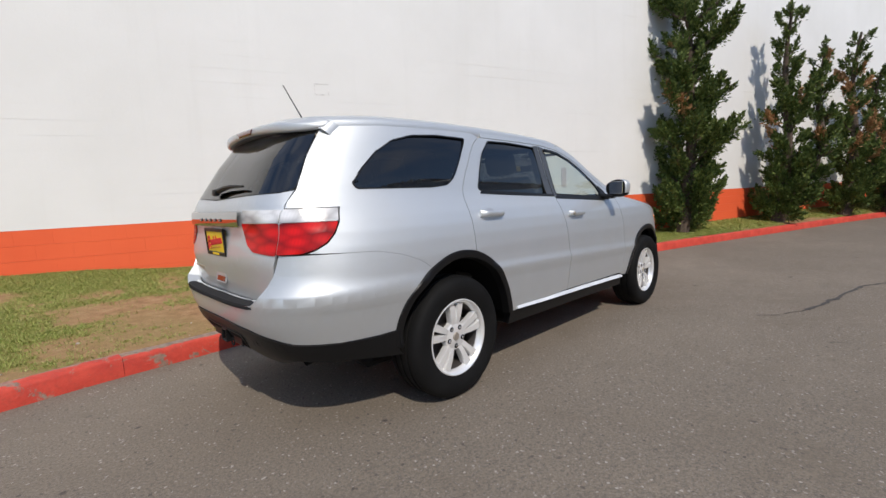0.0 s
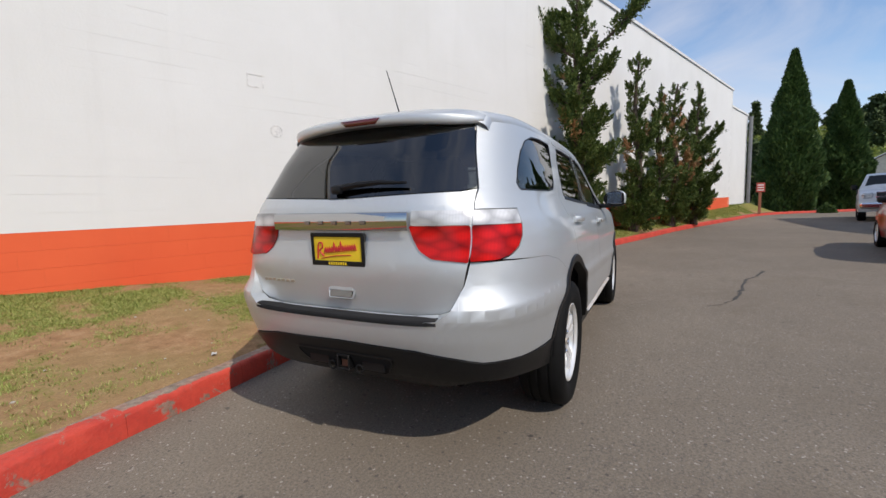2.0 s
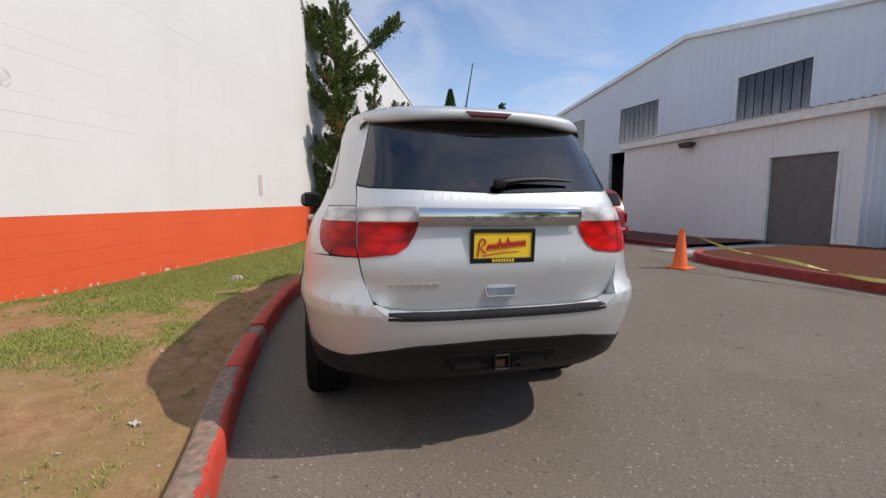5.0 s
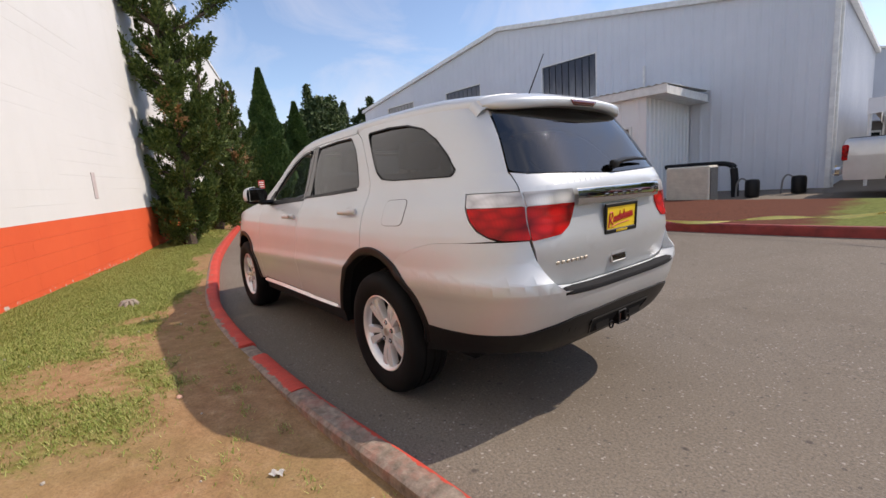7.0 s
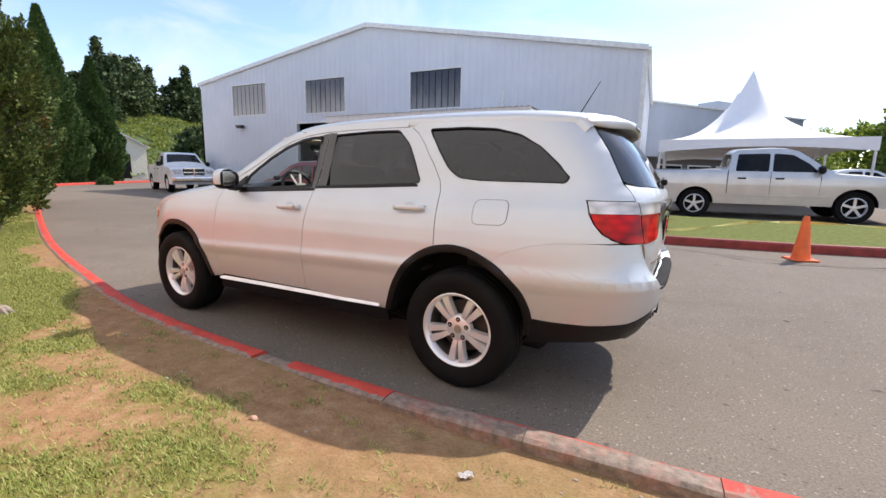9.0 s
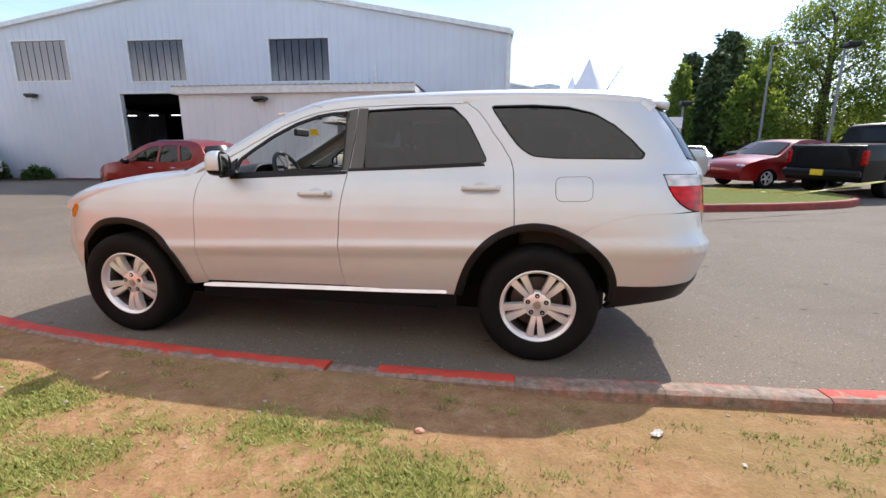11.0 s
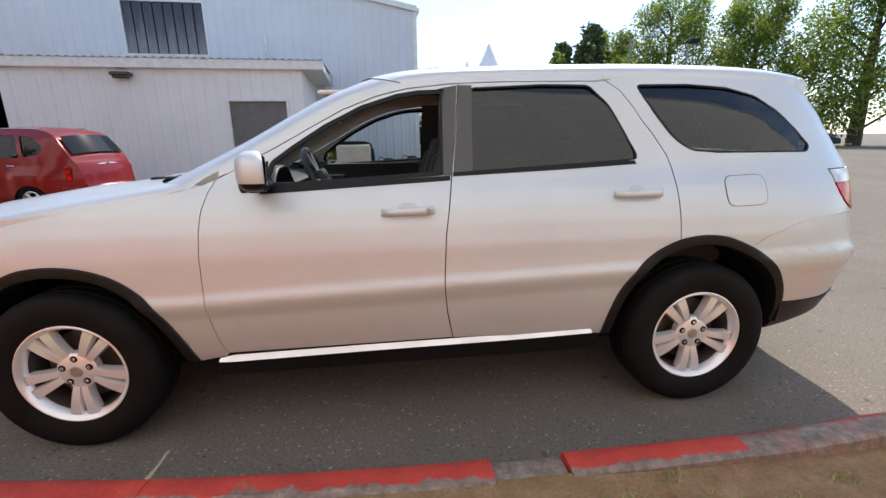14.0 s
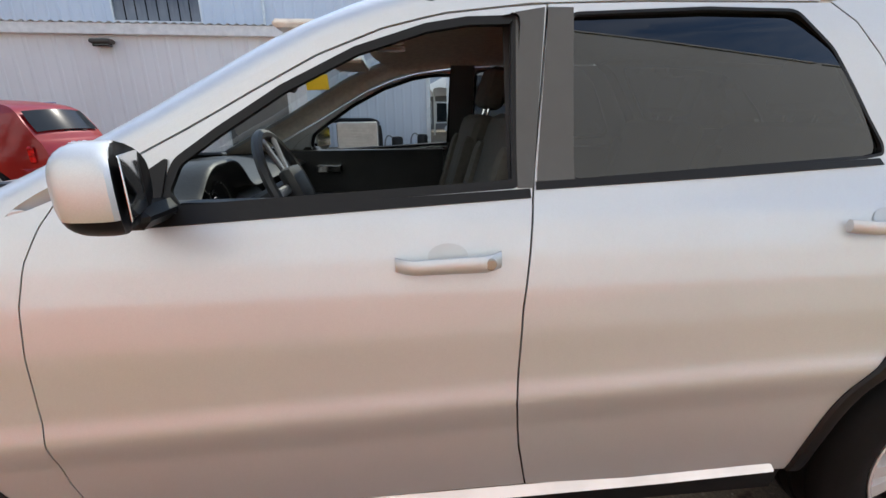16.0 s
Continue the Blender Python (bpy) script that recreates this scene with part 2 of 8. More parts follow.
M = {}
M["asphalt"] = make_asphalt()
M["verge"] = make_verge()
M["curb_red"] = make_painted_curb("red_painted_concrete", 0.07, 0.665)
M["curb_bare"] = make_painted_curb("worn_red_concrete", 0.30, 0.54, 0.30)
M["curb_broken"] = make_painted_curb("broken_concrete", 0.2, 0.30, 0.1)
M["curb_worn"] = make_painted_curb("half_worn_red_concrete", 0.05, 0.56, 0.5)
M["white_wall"] = make_wall_paint("white_masonry_paint", (0.69, 0.68, 0.65), (0.75, 0.74, 0.715), (0.58, 0.565, 0.53))
M["orange_wall"] = make_wall_paint("orange_masonry_paint", (0.71, 0.100, 0.034), (0.80, 0.130, 0.045), (0.58, 0.09, 0.038), (0.55, 0.48, 0.42))
M["plate_wall"] = plain("faded_pink_plate", (0.58, 0.50, 0.48), 0.6)
M["wall_scar"] = plain("wall_scar", (0.66, 0.645, 0.62), 0.85, var=0.2, scale=20, bump=0.5)
M["tar"] = plain("crack_filler", (0.060, 0.055, 0.050), 0.85, var=0.35, scale=30)
M["mortar_white"] = plain("painted_joint_white", (0.70, 0.69, 0.66), 0.8)
M["mortar_orange"] = plain("painted_joint_orange", (0.80, 0.26, 0.15), 0.8)
M["metal_white"] = make_wall_paint("painted_steel_siding", (0.60, 0.63, 0.67), (0.68, 0.705, 0.74), (0.50, 0.52, 0.55))
M["trim_white"] = plain("white_trim_paint", (0.72, 0.72, 0.69), 0.5)
M["grey_door"] = plain("grey_painted_steel", (0.135, 0.128, 0.122), 0.55)
M["roof_metal"] = plain("galvanised_roofing", (0.62, 0.62, 0.60), 0.45, 0.3)
M["dark"] = plain("dark_interior", (0.010, 0.010, 0.0105), 0.9, spec=0.2)
M["black_plastic"] = plain("black_plastic", (0.0075, 0.0075, 0.008), 0.42, spec=0.25, bump=0.1)
M["rubber"] = plain("tyre_rubber", (0.006, 0.006, 0.006), 0.75, spec=0.18, var=0.3, bump=0.2)
M["alloy"] = plain("silver_alloy", (0.84, 0.84, 0.83), 0.26, 0.45, var=0.05)
M["chrome"] = plain("chrome", (0.80, 0.80, 0.81), 0.07, 1.0, var=0.02)
M["silver"] = make_silver()
M["red_paint"] = car_paint("red_car_paint", (0.235, 0.006, 0.006), 0.1, 0.28, 0.35)
M["white_paint"] = car_paint("white_car_paint", (0.74, 0.74, 0.73), 0.0)
M["black_paint"] = plain("black_car_paint", (0.007, 0.007, 0.008), 0.3, spec=0.15, coat=0.08)
M["silver_paint2"] = car_paint("bright_silver_car_paint", (0.55, 0.56, 0.565), 0.6)
M["glass_clear"] = glass_mat("clear_glass", (0.80, 0.84, 0.82))
M["glass_screen"] = glass_mat("windscreen_glass", (0.78, 0.84, 0.81), ior=1.48)
M["glass_dark"] = glass_mat("privacy_glass", (0.055, 0.06, 0.062))
M["glass_mid"] = glass_mat("tinted_glass", (0.16, 0.18, 0.18))
M["glass_mid2"] = glass_mat("tinted_rear_glass", (0.09, 0.10, 0.105), ior=1.85)
M["glass_far"] = glass_mat("tinted_car_glass", (0.10, 0.115, 0.12), ior=1.38)
M["screen_dark"] = plain("dark_screen_glass", (0.012, 0.015, 0.017), 0.08, spec=0.25)
M["pillar"] = plain("dark_pillar_film", (0.05, 0.048, 0.045), 0.25, coat=0.3)
M["bright_strip"] = plain("bright_sill_metal", (0.86, 0.85, 0.83), 0.22, 0.35)
# Darker copy of the silver, for hollows and undersides drawn as shaded.
M["cup"] = plain("shaded_silver", (0.50, 0.51, 0.515), 0.4, 0.6)
M["groove"] = plain("panel_groove", (0.10, 0.10, 0.10), 0.8)
M["badge_dull"] = plain("dull_badge", (0.40, 0.36, 0.30), 0.35, 0.6)
M["step_pad"] = plain("step_pad_plastic", (0.022, 0.022, 0.023), 0.85, spec=0.15, bump=0.3)
M["badge"] = plain("dark_chrome", (0.25, 0.25, 0.25), 0.2, 1.0)
M["headliner"] = plain("grey_headlining", (0.62, 0.575, 0.50), 0.95, scale=40)
M["trim_black"] = plain("black_cabin_plastic", (0.042, 0.042, 0.043), 0.5, bump=0.2)
M["trim_silver"] = plain("silver_cabin_trim", (0.30, 0.30, 0.31), 0.4, 0.5)
M["cloth"] = plain("dark_seat_cloth", (0.085, 0.078, 0.066), 0.9, scale=60, bump=0.4)
M["plate_yellow"] = plain("yellow_card", (0.82, 0.56, 0.02), 0.5)
M["plate_red"] = plain("red_print", (0.55, 0.03, 0.03), 0.5)
M["rust"] = plain("rusty_steel", (0.16, 0.06, 0.03), 0.8)
M["cap"] = plain("dull_cap", (0.40, 0.36, 0.30), 0.45, 0.6)
M["brake"] = plain("brake_iron", (0.10, 0.09, 0.085), 0.6, 0.7)
M["dark_chrome"] = plain("dark_chrome", (0.47, 0.47, 0.48), 0.06, 1.0, var=0.02)
M["amber"] = plain("amber_lens", (0.80, 0.24, 0.02), 0.12, coat=1.0)
M["lens_red"] = make_lens("red_lens", (0.66, 0.009, 0.008), (0.13, 0.002, 0.002), 0.0)
M["lens_red_dark"] = plain("dark_red_lens", (0.10, 0.008, 0.008), 0.12, coat=1.0)
M["lens_clear"] = make_lens("clear_lens", (0.84, 0.83, 0.81), (0.34, 0.335, 0.33), 0.25)
M["needles"] = make_leaf("juniper_foliage", (0.034, 0.062, 0.013), (0.078, 0.118, 0.026), (0.170, 0.210, 0.050))
M["brown_needles"] = make_leaf("browned_foliage", (0.26, 0.14, 0.060), (0.40, 0.21, 0.09), (0.52, 0.30, 0.14))
M["cedar"] = make_leaf("cedar_foliage", (0.030, 0.064, 0.015), (0.056, 0.106, 0.025), (0.110, 0.168, 0.042))
M["leaves"] = make_leaf("broad_leaves", (0.055, 0.095, 0.020), (0.115, 0.175, 0.038), (0.215, 0.280, 0.070), thin=0.55)
M["far_leaves"] = make_leaf("far_dark_leaves", (0.038, 0.060, 0.022), (0.068, 0.100, 0.036), (0.120, 0.155, 0.054))
M["bramble"] = make_leaf("bramble_leaves", (0.085, 0.130, 0.030), (0.165, 0.215, 0.055), (0.28, 0.31, 0.095), thin=0.3)
M["grass"] = make_leaf("grass_blades", (0.145, 0.200, 0.033), (0.255, 0.300, 0.064), (0.42, 0.390, 0.145))
M["bark"] = plain("bark", (0.085, 0.06, 0.042), 0.9, var=0.4, scale=20, bump=0.5)
M["mulch"] = plain("red_bark_mulch", (0.125, 0.042, 0.026), 0.95, var=0.5, scale=18, bump=0.8)
M["cone"] = plain("orange_pvc", (0.85, 0.14, 0.02), 0.5)
M["tape"] = plain("yellow_tape", (0.72, 0.66, 0.20), 0.45)
M["fabric_white"] = plain("white_canvas", (0.82, 0.82, 0.82), 0.7, var=0.02)
M["cream"] = plain("cream_siding", (0.62, 0.57, 0.45), 0.7)
M["grey_pole"] = plain("grey_metal", (0.22, 0.22, 0.22), 0.5, 0.4)
M["grille_dark"] = plain("dark_grille", (0.03, 0.03, 0.032), 0.5)
M["bramble_soil"] = plain("overgrown_slope", (0.07, 0.10, 0.028), 0.95, var=0.5, scale=0.4)
M["stone"] = plain("pale_stone", (0.40, 0.36, 0.31), 0.85, var=0.3, scale=30)
M["stone_pink"] = plain("pinkish_stone", (0.55, 0.32, 0.24), 0.85)
M["litter_grey"] = plain("dull_plastic_film", (0.52, 0.50, 0.47), 0.4)
M["stump_wood"] = plain("weathered_wood", (0.30, 0.25, 0.20), 0.9, var=0.4, scale=30, bump=0.5)
# Pane colour by height: stain below, a dark reflection painted in towards the top.
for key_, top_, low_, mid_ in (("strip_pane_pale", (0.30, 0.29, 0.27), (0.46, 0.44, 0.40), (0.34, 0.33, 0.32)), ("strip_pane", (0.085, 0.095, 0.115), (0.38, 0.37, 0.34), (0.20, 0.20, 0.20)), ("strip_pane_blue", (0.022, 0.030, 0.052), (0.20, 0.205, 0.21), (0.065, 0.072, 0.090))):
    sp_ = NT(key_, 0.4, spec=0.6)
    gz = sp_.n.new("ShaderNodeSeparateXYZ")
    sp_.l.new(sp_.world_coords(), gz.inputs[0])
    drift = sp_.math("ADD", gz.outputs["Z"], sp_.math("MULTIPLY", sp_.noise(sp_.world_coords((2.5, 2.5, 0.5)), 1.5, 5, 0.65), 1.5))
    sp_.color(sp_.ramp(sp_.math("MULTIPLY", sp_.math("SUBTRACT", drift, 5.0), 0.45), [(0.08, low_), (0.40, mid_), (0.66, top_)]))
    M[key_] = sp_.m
M["dim_room"] = plain("dim_room", (0.012, 0.012, 0.0125), 0.9, spec=0.1)
M["lamp_bronze"] = plain("bronze_paint", (0.06, 0.05, 0.04), 0.5)
M["shed_white"] = make_wall_paint("painted_shed_siding", (0.70, 0.70, 0.69), (0.78, 0.775, 0.765), (0.58, 0.57, 0.55))
M["cream_metal"] = plain("cream_sheet_metal", (0.55, 0.52, 0.44), 0.5)
M["grey_wall"] = plain("grey_stucco", (0.44, 0.47, 0.52), 0.8, scale=0.4)
M["curb_dark"] = plain("dark_red_paint", (0.24, 0.028, 0.022), 0.6, var=0.3)
M["post_wood"] = plain("red_brown_wood", (0.30, 0.11, 0.06), 0.8)
M["sign_red"] = plain("red_sign", (0.50, 0.06, 0.04), 0.5)


def make_island():
    m = NT("mulch_and_turf", 0.95, spec=0.15)
    v = m.world_coords()
    sep = m.n.new("ShaderNodeSeparateXYZ")
    m.l.new(v, sep.inputs[0])
    mul = m.ramp(m.noise(v, 22, 5, 0.7), [(0.3, (0.06, 0.020, 0.012)), (0.7, (0.19, 0.070, 0.040))])
    tur = m.ramp(m.noise(v, 14, 6, 0.7), [(0.3, (0.085, 0.11, 0.022)), (0.6, (0.17, 0.19, 0.05)), (0.8, (0.30, 0.26, 0.10))])
    f = m.math("ADD", sep.outputs["X"], m.noise(v, 2.0, 4))
    m.color(m.mix(m.ramp(m.math("MULTIPLY", m.math("ADD", f, 3.0), 0.5), [(0.55, (1, 1, 1)), (0.75, (0, 0, 0))]), mul, tur))
    m.bump(m.noise(v, 40, 4), 0.6, 0.02)
    return m.m


M["island"] = make_island()
tube = NT("fluorescent_tube", 0.5)
tube.p.inputs["Emission Color"].default_value = (0.9, 0.95, 1.0, 1)
tube.p.inputs["Emission Strength"].default_value = 2.0
M["tube_glow"] = tube.m
M["concrete"] = plain("concrete_slab", (0.44, 0.42, 0.38), 0.85, var=0.15, scale=4, bump=0.2)


# ---- building blocks ----
class MB:
    """Gathers vertices and faces of one mesh."""

    def __init__(self):
        self.v, self.f = [], []

    def add(self, verts, faces):
        k = len(self.v)
        self.v += [tuple(p) for p in verts]
        self.f += [tuple(i + k for i in f) for f in faces]
        return self

    def box(self, c, s, m=None):
        (x, y, z), (a, b, d) = c, (s[0] / 2, s[1] / 2, s[2] / 2)
        vs = [Vector((x + i * a, y + j * b, z + k * d)) for i in (-1, 1) for j in (-1, 1) for k in (-1, 1)]
        if m:
            vs = [m @ p for p in vs]
        return self.add(vs, [(0, 1, 3, 2), (4, 6, 7, 5), (0, 4, 5, 1), (2, 3, 7, 6), (0, 2, 6, 4), (1, 5, 7, 3)])

    def rbox(self, c, s, r=0.01, m=None, seg=1):
        """A box with bevelled edges."""
        bm = bmesh.new()
        bmesh.ops.create_cube(bm, size=1.0)
        bmesh.ops.scale(bm, vec=s, verts=bm.verts)
        bmesh.ops.bevel(bm, geom=bm.edges[:], offset=min(r, min(s) * 0.45), segments=seg, affect="EDGES", profile=0.6)
        bm.verts.ensure_lookup_table()
        bm.verts.index_update()
        t = Matrix.Translation(c)
        if m:
            t = m @ t
        self.add([t @ p.co for p in bm.verts], [[q.index for q in f.verts] for f in bm.faces])
        bm.free()
        return self

    def tube(self, pts, rad, n=8, caps=True):
        """A round bar along points; rad is one radius or one per point."""
        pts = [Vector(p) for p in pts]
        rads = [rad] * len(pts) if isinstance(rad, (int, float)) else rad
        vs, fs = [], []
        ref = Vector((0, 0, 1))
        for i, p in enumerate(pts):
            d = (pts[min(i + 1, len(pts) - 1)] - pts[max(i - 1, 0)]).normalized()
            a = d.cross(ref if abs(d.z) < 0.95 else Vector((1, 0, 0))).normalized()
            b = d.cross(a)
            for k in range(n):
                w = 2 * math.pi * k / n
                vs.append(p + (a * math.cos(w) + b * math.sin(w)) * rads[i])
        for i in range(len(pts) - 1):
            for k in range(n):
                k2 = (k + 1) % n
                fs.append((i * n + k, i * n + k2, (i + 1) * n + k2, (i + 1) * n + k))
        if caps:
            fs.append(tuple(range(n - 1, -1, -1)))
            fs.append(tuple((len(pts) - 1) * n + k for k in range(n)))
        return self.add(vs, fs)

    def lathe(self, prof, n=32, m=None, close=False):
        """prof: (radius, height) pairs, turned round the local z axis."""
        vs, fs = [], []
        for k in range(n):
            w = 2 * math.pi * k / n
            for r, h in prof:
                p = Vector((r * math.cos(w), r * math.sin(w), h))
                vs.append(m @ p if m else p)
        q = len(prof)
        for k in range(n):
            k2 = (k + 1) % n
            for i in range(q - 1 if not close else q):
                j = (i + 1) % q
                fs.append((k * q + i, k2 * q + i, k2 * q + j, k * q + j))
        return self.add(vs, fs)

    def prism(self, poly, z0, z1, m=None):
        """A polygon in local x, y drawn up from z0 to z1."""
        k = len(poly)
        vs = [Vector((x, y, z)) for z in (z0, z1) for x, y in poly]
        if m:
            vs = [m @ p for p in vs]
        return self.add(vs, [tuple(range(k - 1, -1, -1)), tuple(range(k, 2 * k))] + [(i, (i + 1) % k, k + (i + 1) % k, k + i) for i in range(k)])

    def sheet(self, fn, us, vs_):
        """A grid of points fn(u, v)."""
        nu, nv = len(us), len(vs_)
        vs = [fn(u, v) for u in us for v in vs_]
        fs = [(i * nv + j, (i + 1) * nv + j, (i + 1) * nv + j + 1, i * nv + j + 1) for i in range(nu - 1) for j in range(nv - 1)]
        return self.add(vs, fs)

    def mesh(self, name, mat, smooth=None):
        me = bpy.data.meshes.new(name)
        me.from_pydata(self.v, [], self.f)
        if mat:
            me.materials.append(mat)
        if smooth is not None:
            me.polygons.foreach_set("use_smooth", [True] * len(me.polygons))
            me.set_sharp_from_angle(angle=radians(smooth))
        me.update()
        return me


def part(name, mb, mat, parent=None, label="", smooth=35, at=None):
    """Links gathered geometry as one mesh object under a thing or under a part."""
    me = mb if isinstance(mb, bpy.types.Mesh) else mb.mesh(name, mat, smooth)
    ob = new(name, me)
    if parent:
        ob.parent = parent
    if at:
        ob.matrix_basis = at
    if label:
        ob["label"] = label
    return ob


def thing(name, label, category, group="", m=None):
    ob = new(name)
    ob.empty_display_size = 0.2
    if m:
        ob.matrix_basis = m
    return tagged(ob, label, category, group)


def setting(name, mb, mat, label, category, smooth=35, kind="structure"):
    ob = part(name, mb, mat, smooth=smooth)
    return tagged(ob, label, category, kind=kind)


def curve(pts, per=8):
    """Catmull-Rom points through pts."""
    p = [Vector(q) for q in pts]
    out = []
    for i in range(len(p) - 1):
        a, b, c, d = p[max(i - 1, 0)], p[i], p[i + 1], p[min(i + 2, len(p) - 1)]
        for k in range(per):
            t = k / per
            out.append(0.5 * (2 * b + (c - a) * t + (2 * a - 5 * b + 4 * c - d) * t * t + (3 * b - a - 3 * c + d) * t ** 3))
    return out + [p[-1]]


# ---- ground ----
def ground_z(x, y):
    return (0.032 - 0.016 * min(1.0, max(0.0, (x - 2.5) / 4.0))) * min(max(0.0, -y - 1.0), 16.0) + 0.01 * min(max(0.0, x - 2.0), 12.0)


CURB = curve([(-30, -5.2, 0), (-18, -2.2, 0), (-10, -0.35, 0), (-6, 0.72, 0), (-3.5, 1.17, 0), (-2.4, 1.27, 0), (-1.4, 1.35, 0), (-0.3, 1.37, 0), (0.65, 1.34, 0), (1.6, 1.25, 0),
              (2.8, 1.04, 0), (5.2, 0.54, 0), (7.5, -0.06, 0), (10.5, -0.94, 0), (13, -1.70, 0), (18, -3.25, 0), (24, -5.3, 0), (30, -7.3, 0), (33.5, -9.6, 0), (36, -13.5, 0), (39, -20, 0)], 10)
CURB_X = [p.x for p in CURB]
CURB_Y = [p.y for p in CURB]


def curb_y(x):
    return float(np.interp(x, CURB_X, CURB_Y))


def wall_y(x):
    return 4.0 - 0.345 * x


def verge_z(x, y):
    """Height of the planted strip between kerb and wall."""
    a, b = curb_y(x), max(wall_y(x), curb_y(x) + 0.5)
    s = min(max((y - a) / (b - a), 0), 1)
    base = ground_z(x, a) + 0.134 - 0.058 * min(1, max(0, -x - 0.7) / 1.2)
    top = 0.30 - 0.05 * min(max(x, -6), 1) + 0.03 * max(0, x - 6)
    return base + (max(top, base + 0.04) - base) * s ** 1.2 + 0.018 * noise.noise(Vector((x * 1.3, y * 1.3, 0))) * min(1, s * 6)


def axis_steps(near, far, step, grow):
    out, x = [], 0.0
    while x < far:
        out.append(x)
        x += step if x < near else max(step, (x - near) * grow)
    return sorted(set([-a for a in out] + out))


gb = MB()
gb.sheet(lambda x, y: (x, y, ground_z(x, y)), axis_steps(40, 1500, 1.0, 0.35), axis_steps(24, 1500, 1.0, 0.35))
setting("ground", gb, M["asphalt"], "worn grey asphalt driveway with oil spots and cracks", "asphalt")


def sod(x, y):
    """How grassy the strip is, 0 to 1: bare beside the kerb, patchy beyond."""
    a, b = curb_y(x), wall_y(x)
    d = (y - a)
    e = noise.fractal(Vector((x * 0.55 + 3.1, y * 0.8 + 1.7, 0.3)), 0.7, 2.1, 4)
    f = noise.noise(Vector((x * 2.3, y * 2.6, 5.0)))
    g = 0.42 * f + 0.85 * e - 0.07 + (0.17 if d > 1.0 else 0.17 - 0.85 * (1.0 - d)) - 0.22 * math.exp(-((x + 2.2) / 1.4) ** 2) * max(0, 1 - abs(d - 0.9) / 1.2) + 0.85 * min(1, max(0, x - 0.4) * 0.5) * min(1, max(0, d - 0.28) * 2.5) + 0.12 * min(max(d - 1.0, 0), 1.0) + 0.75 * min(1, max(0, x - 2.6) * 0.8) * max(0, 1 - d)
    if b - y < 0.25:
        g += 0.15
    return min(max(0.5 + 0.9 * g, 0), 1)


vb = MB()
vx = [-24 + 0.6 * i for i in range(30)] + [-6 + 0.12 * i for i in range(134)] + [10.2 + 0.4 * i for i in range(58)]
vs_ = [i / 34 for i in range(35)]


def verge_pt(x, s):
    e = 0.128 + 0.016 * noise.noise(Vector((x * 5, 0, 2))) + 0.004 * min(1, max(0, -x - 0.7) / 1.2)
    y = curb_y(x) + e + s * (wall_y(x) + 0.1 - curb_y(x) - e)
    return (x, y, verge_z(x, y))


vb.sheet(verge_pt, vx, vs_)
verge = setting("verge", vb, M["verge"], "planted strip of bare trodden soil with thin grass", "soil")
att = verge.data.attributes.new("sod", "FLOAT", "POINT")
SOD = np.array([sod(p[0], p[1]) for p in vb.v]).reshape(len(vx), len(vs_))
VZ = np.array([p[2] for p in vb.v]).reshape(len(vx), len(vs_))
att.data.foreach_set("value", SOD.reshape(-1))

# the white building along the drive: tilted a touch, as its courses run against the sloping drive
WALL_DIR = Vector((1, -0.345, 0)).normalized()
WALL_N = Vector((-0.345, -1, 0)).normalized()
WALL_M = Matrix.Translation((0, 4.0, 1.088)) @ Matrix.Rotation(math.atan2(WALL_DIR.y, WALL_DIR.x), 4, "Z") @ Matrix.Rotation(-0.0133, 4, "Y")
COURSE, BLOCK = 0.203, 0.406
WALL_TOP = 31
setting("wall_white", MB().box((2.0, 0.155, COURSE * WALL_TOP / 2), (54, 0.3, COURSE * WALL_TOP), WALL_M).box((2.0, 0.155, COURSE * WALL_TOP + 0.06), (54.1, 0.42, 0.10), WALL_M), M["mortar_white"], "tall white painted masonry block wall", "wall", None)
wall_white = bpy.data.objects["wall_white"]
wall_band = setting("wall_band", MB().box((2.0, 0.157, -0.9), (54, 0.304, 1.798), WALL_M), M["mortar_orange"], "orange painted foot of the block wall, paint flaking", "wall", None)
low_wing = MB().box((32.4, 0.6, 2.6), (6.8, 0.3, 6.2), WALL_M).box((32.4, 0.6, 5.75), (6.9, 0.42, 0.10), WALL_M)
setting("wall_wing", low_wing, M["white_wall"], "lower white wing of the long building", "wall", None)
setting("downpipe", MB().tube([WALL_M @ Vector((35.6, 0.2, 5.6)), WALL_M @ Vector((35.6, 0.2, -1))], 0.12, 8), M["grey_pole"], "dark downpipe at the wing's corner", "pipe")
tile = thing("wall_plate", "small pinkish painted-over plate on the white wall", "plate")
part("plate", MB().rbox((5.52, -0.006, 0.46), (0.13, 0.012, 0.42), 0.004, WALL_M), M["plate_wall"], tile)
patch = thing("wall_patch", "rough repaired patch in the white wall", "patch")
pp = MB()
SCAR = Matrix.Translation((0.72, 0, 1.33))
for r0, r1, h in ((0.0, 0.062, 0.0022), (0.070, 0.098, 0.0060)):
    pp.sheet(lambda a, r: WALL_M @ SCAR @ Vector(((1 + 0.10 * noise.noise(Vector((3 * math.cos(a), 3 * math.sin(a), r0)))) * r * math.cos(a), -h * (1.0 if r0 < r < r1 else 0.2) * (0.6 + 0.6 * noise.noise(Vector((40 * r * math.cos(a), 40 * r * math.sin(a), 1)))), (1 + 0.10 * noise.noise(Vector((3 * math.cos(a), 3 * math.sin(a), 9)))) * r * math.sin(a))), [2 * math.pi * k / 36 for k in range(37)], [r0 + (r1 - r0) * k / 4 for k in range(5)])
part("render_patch", pp, M["wall_scar"], patch)
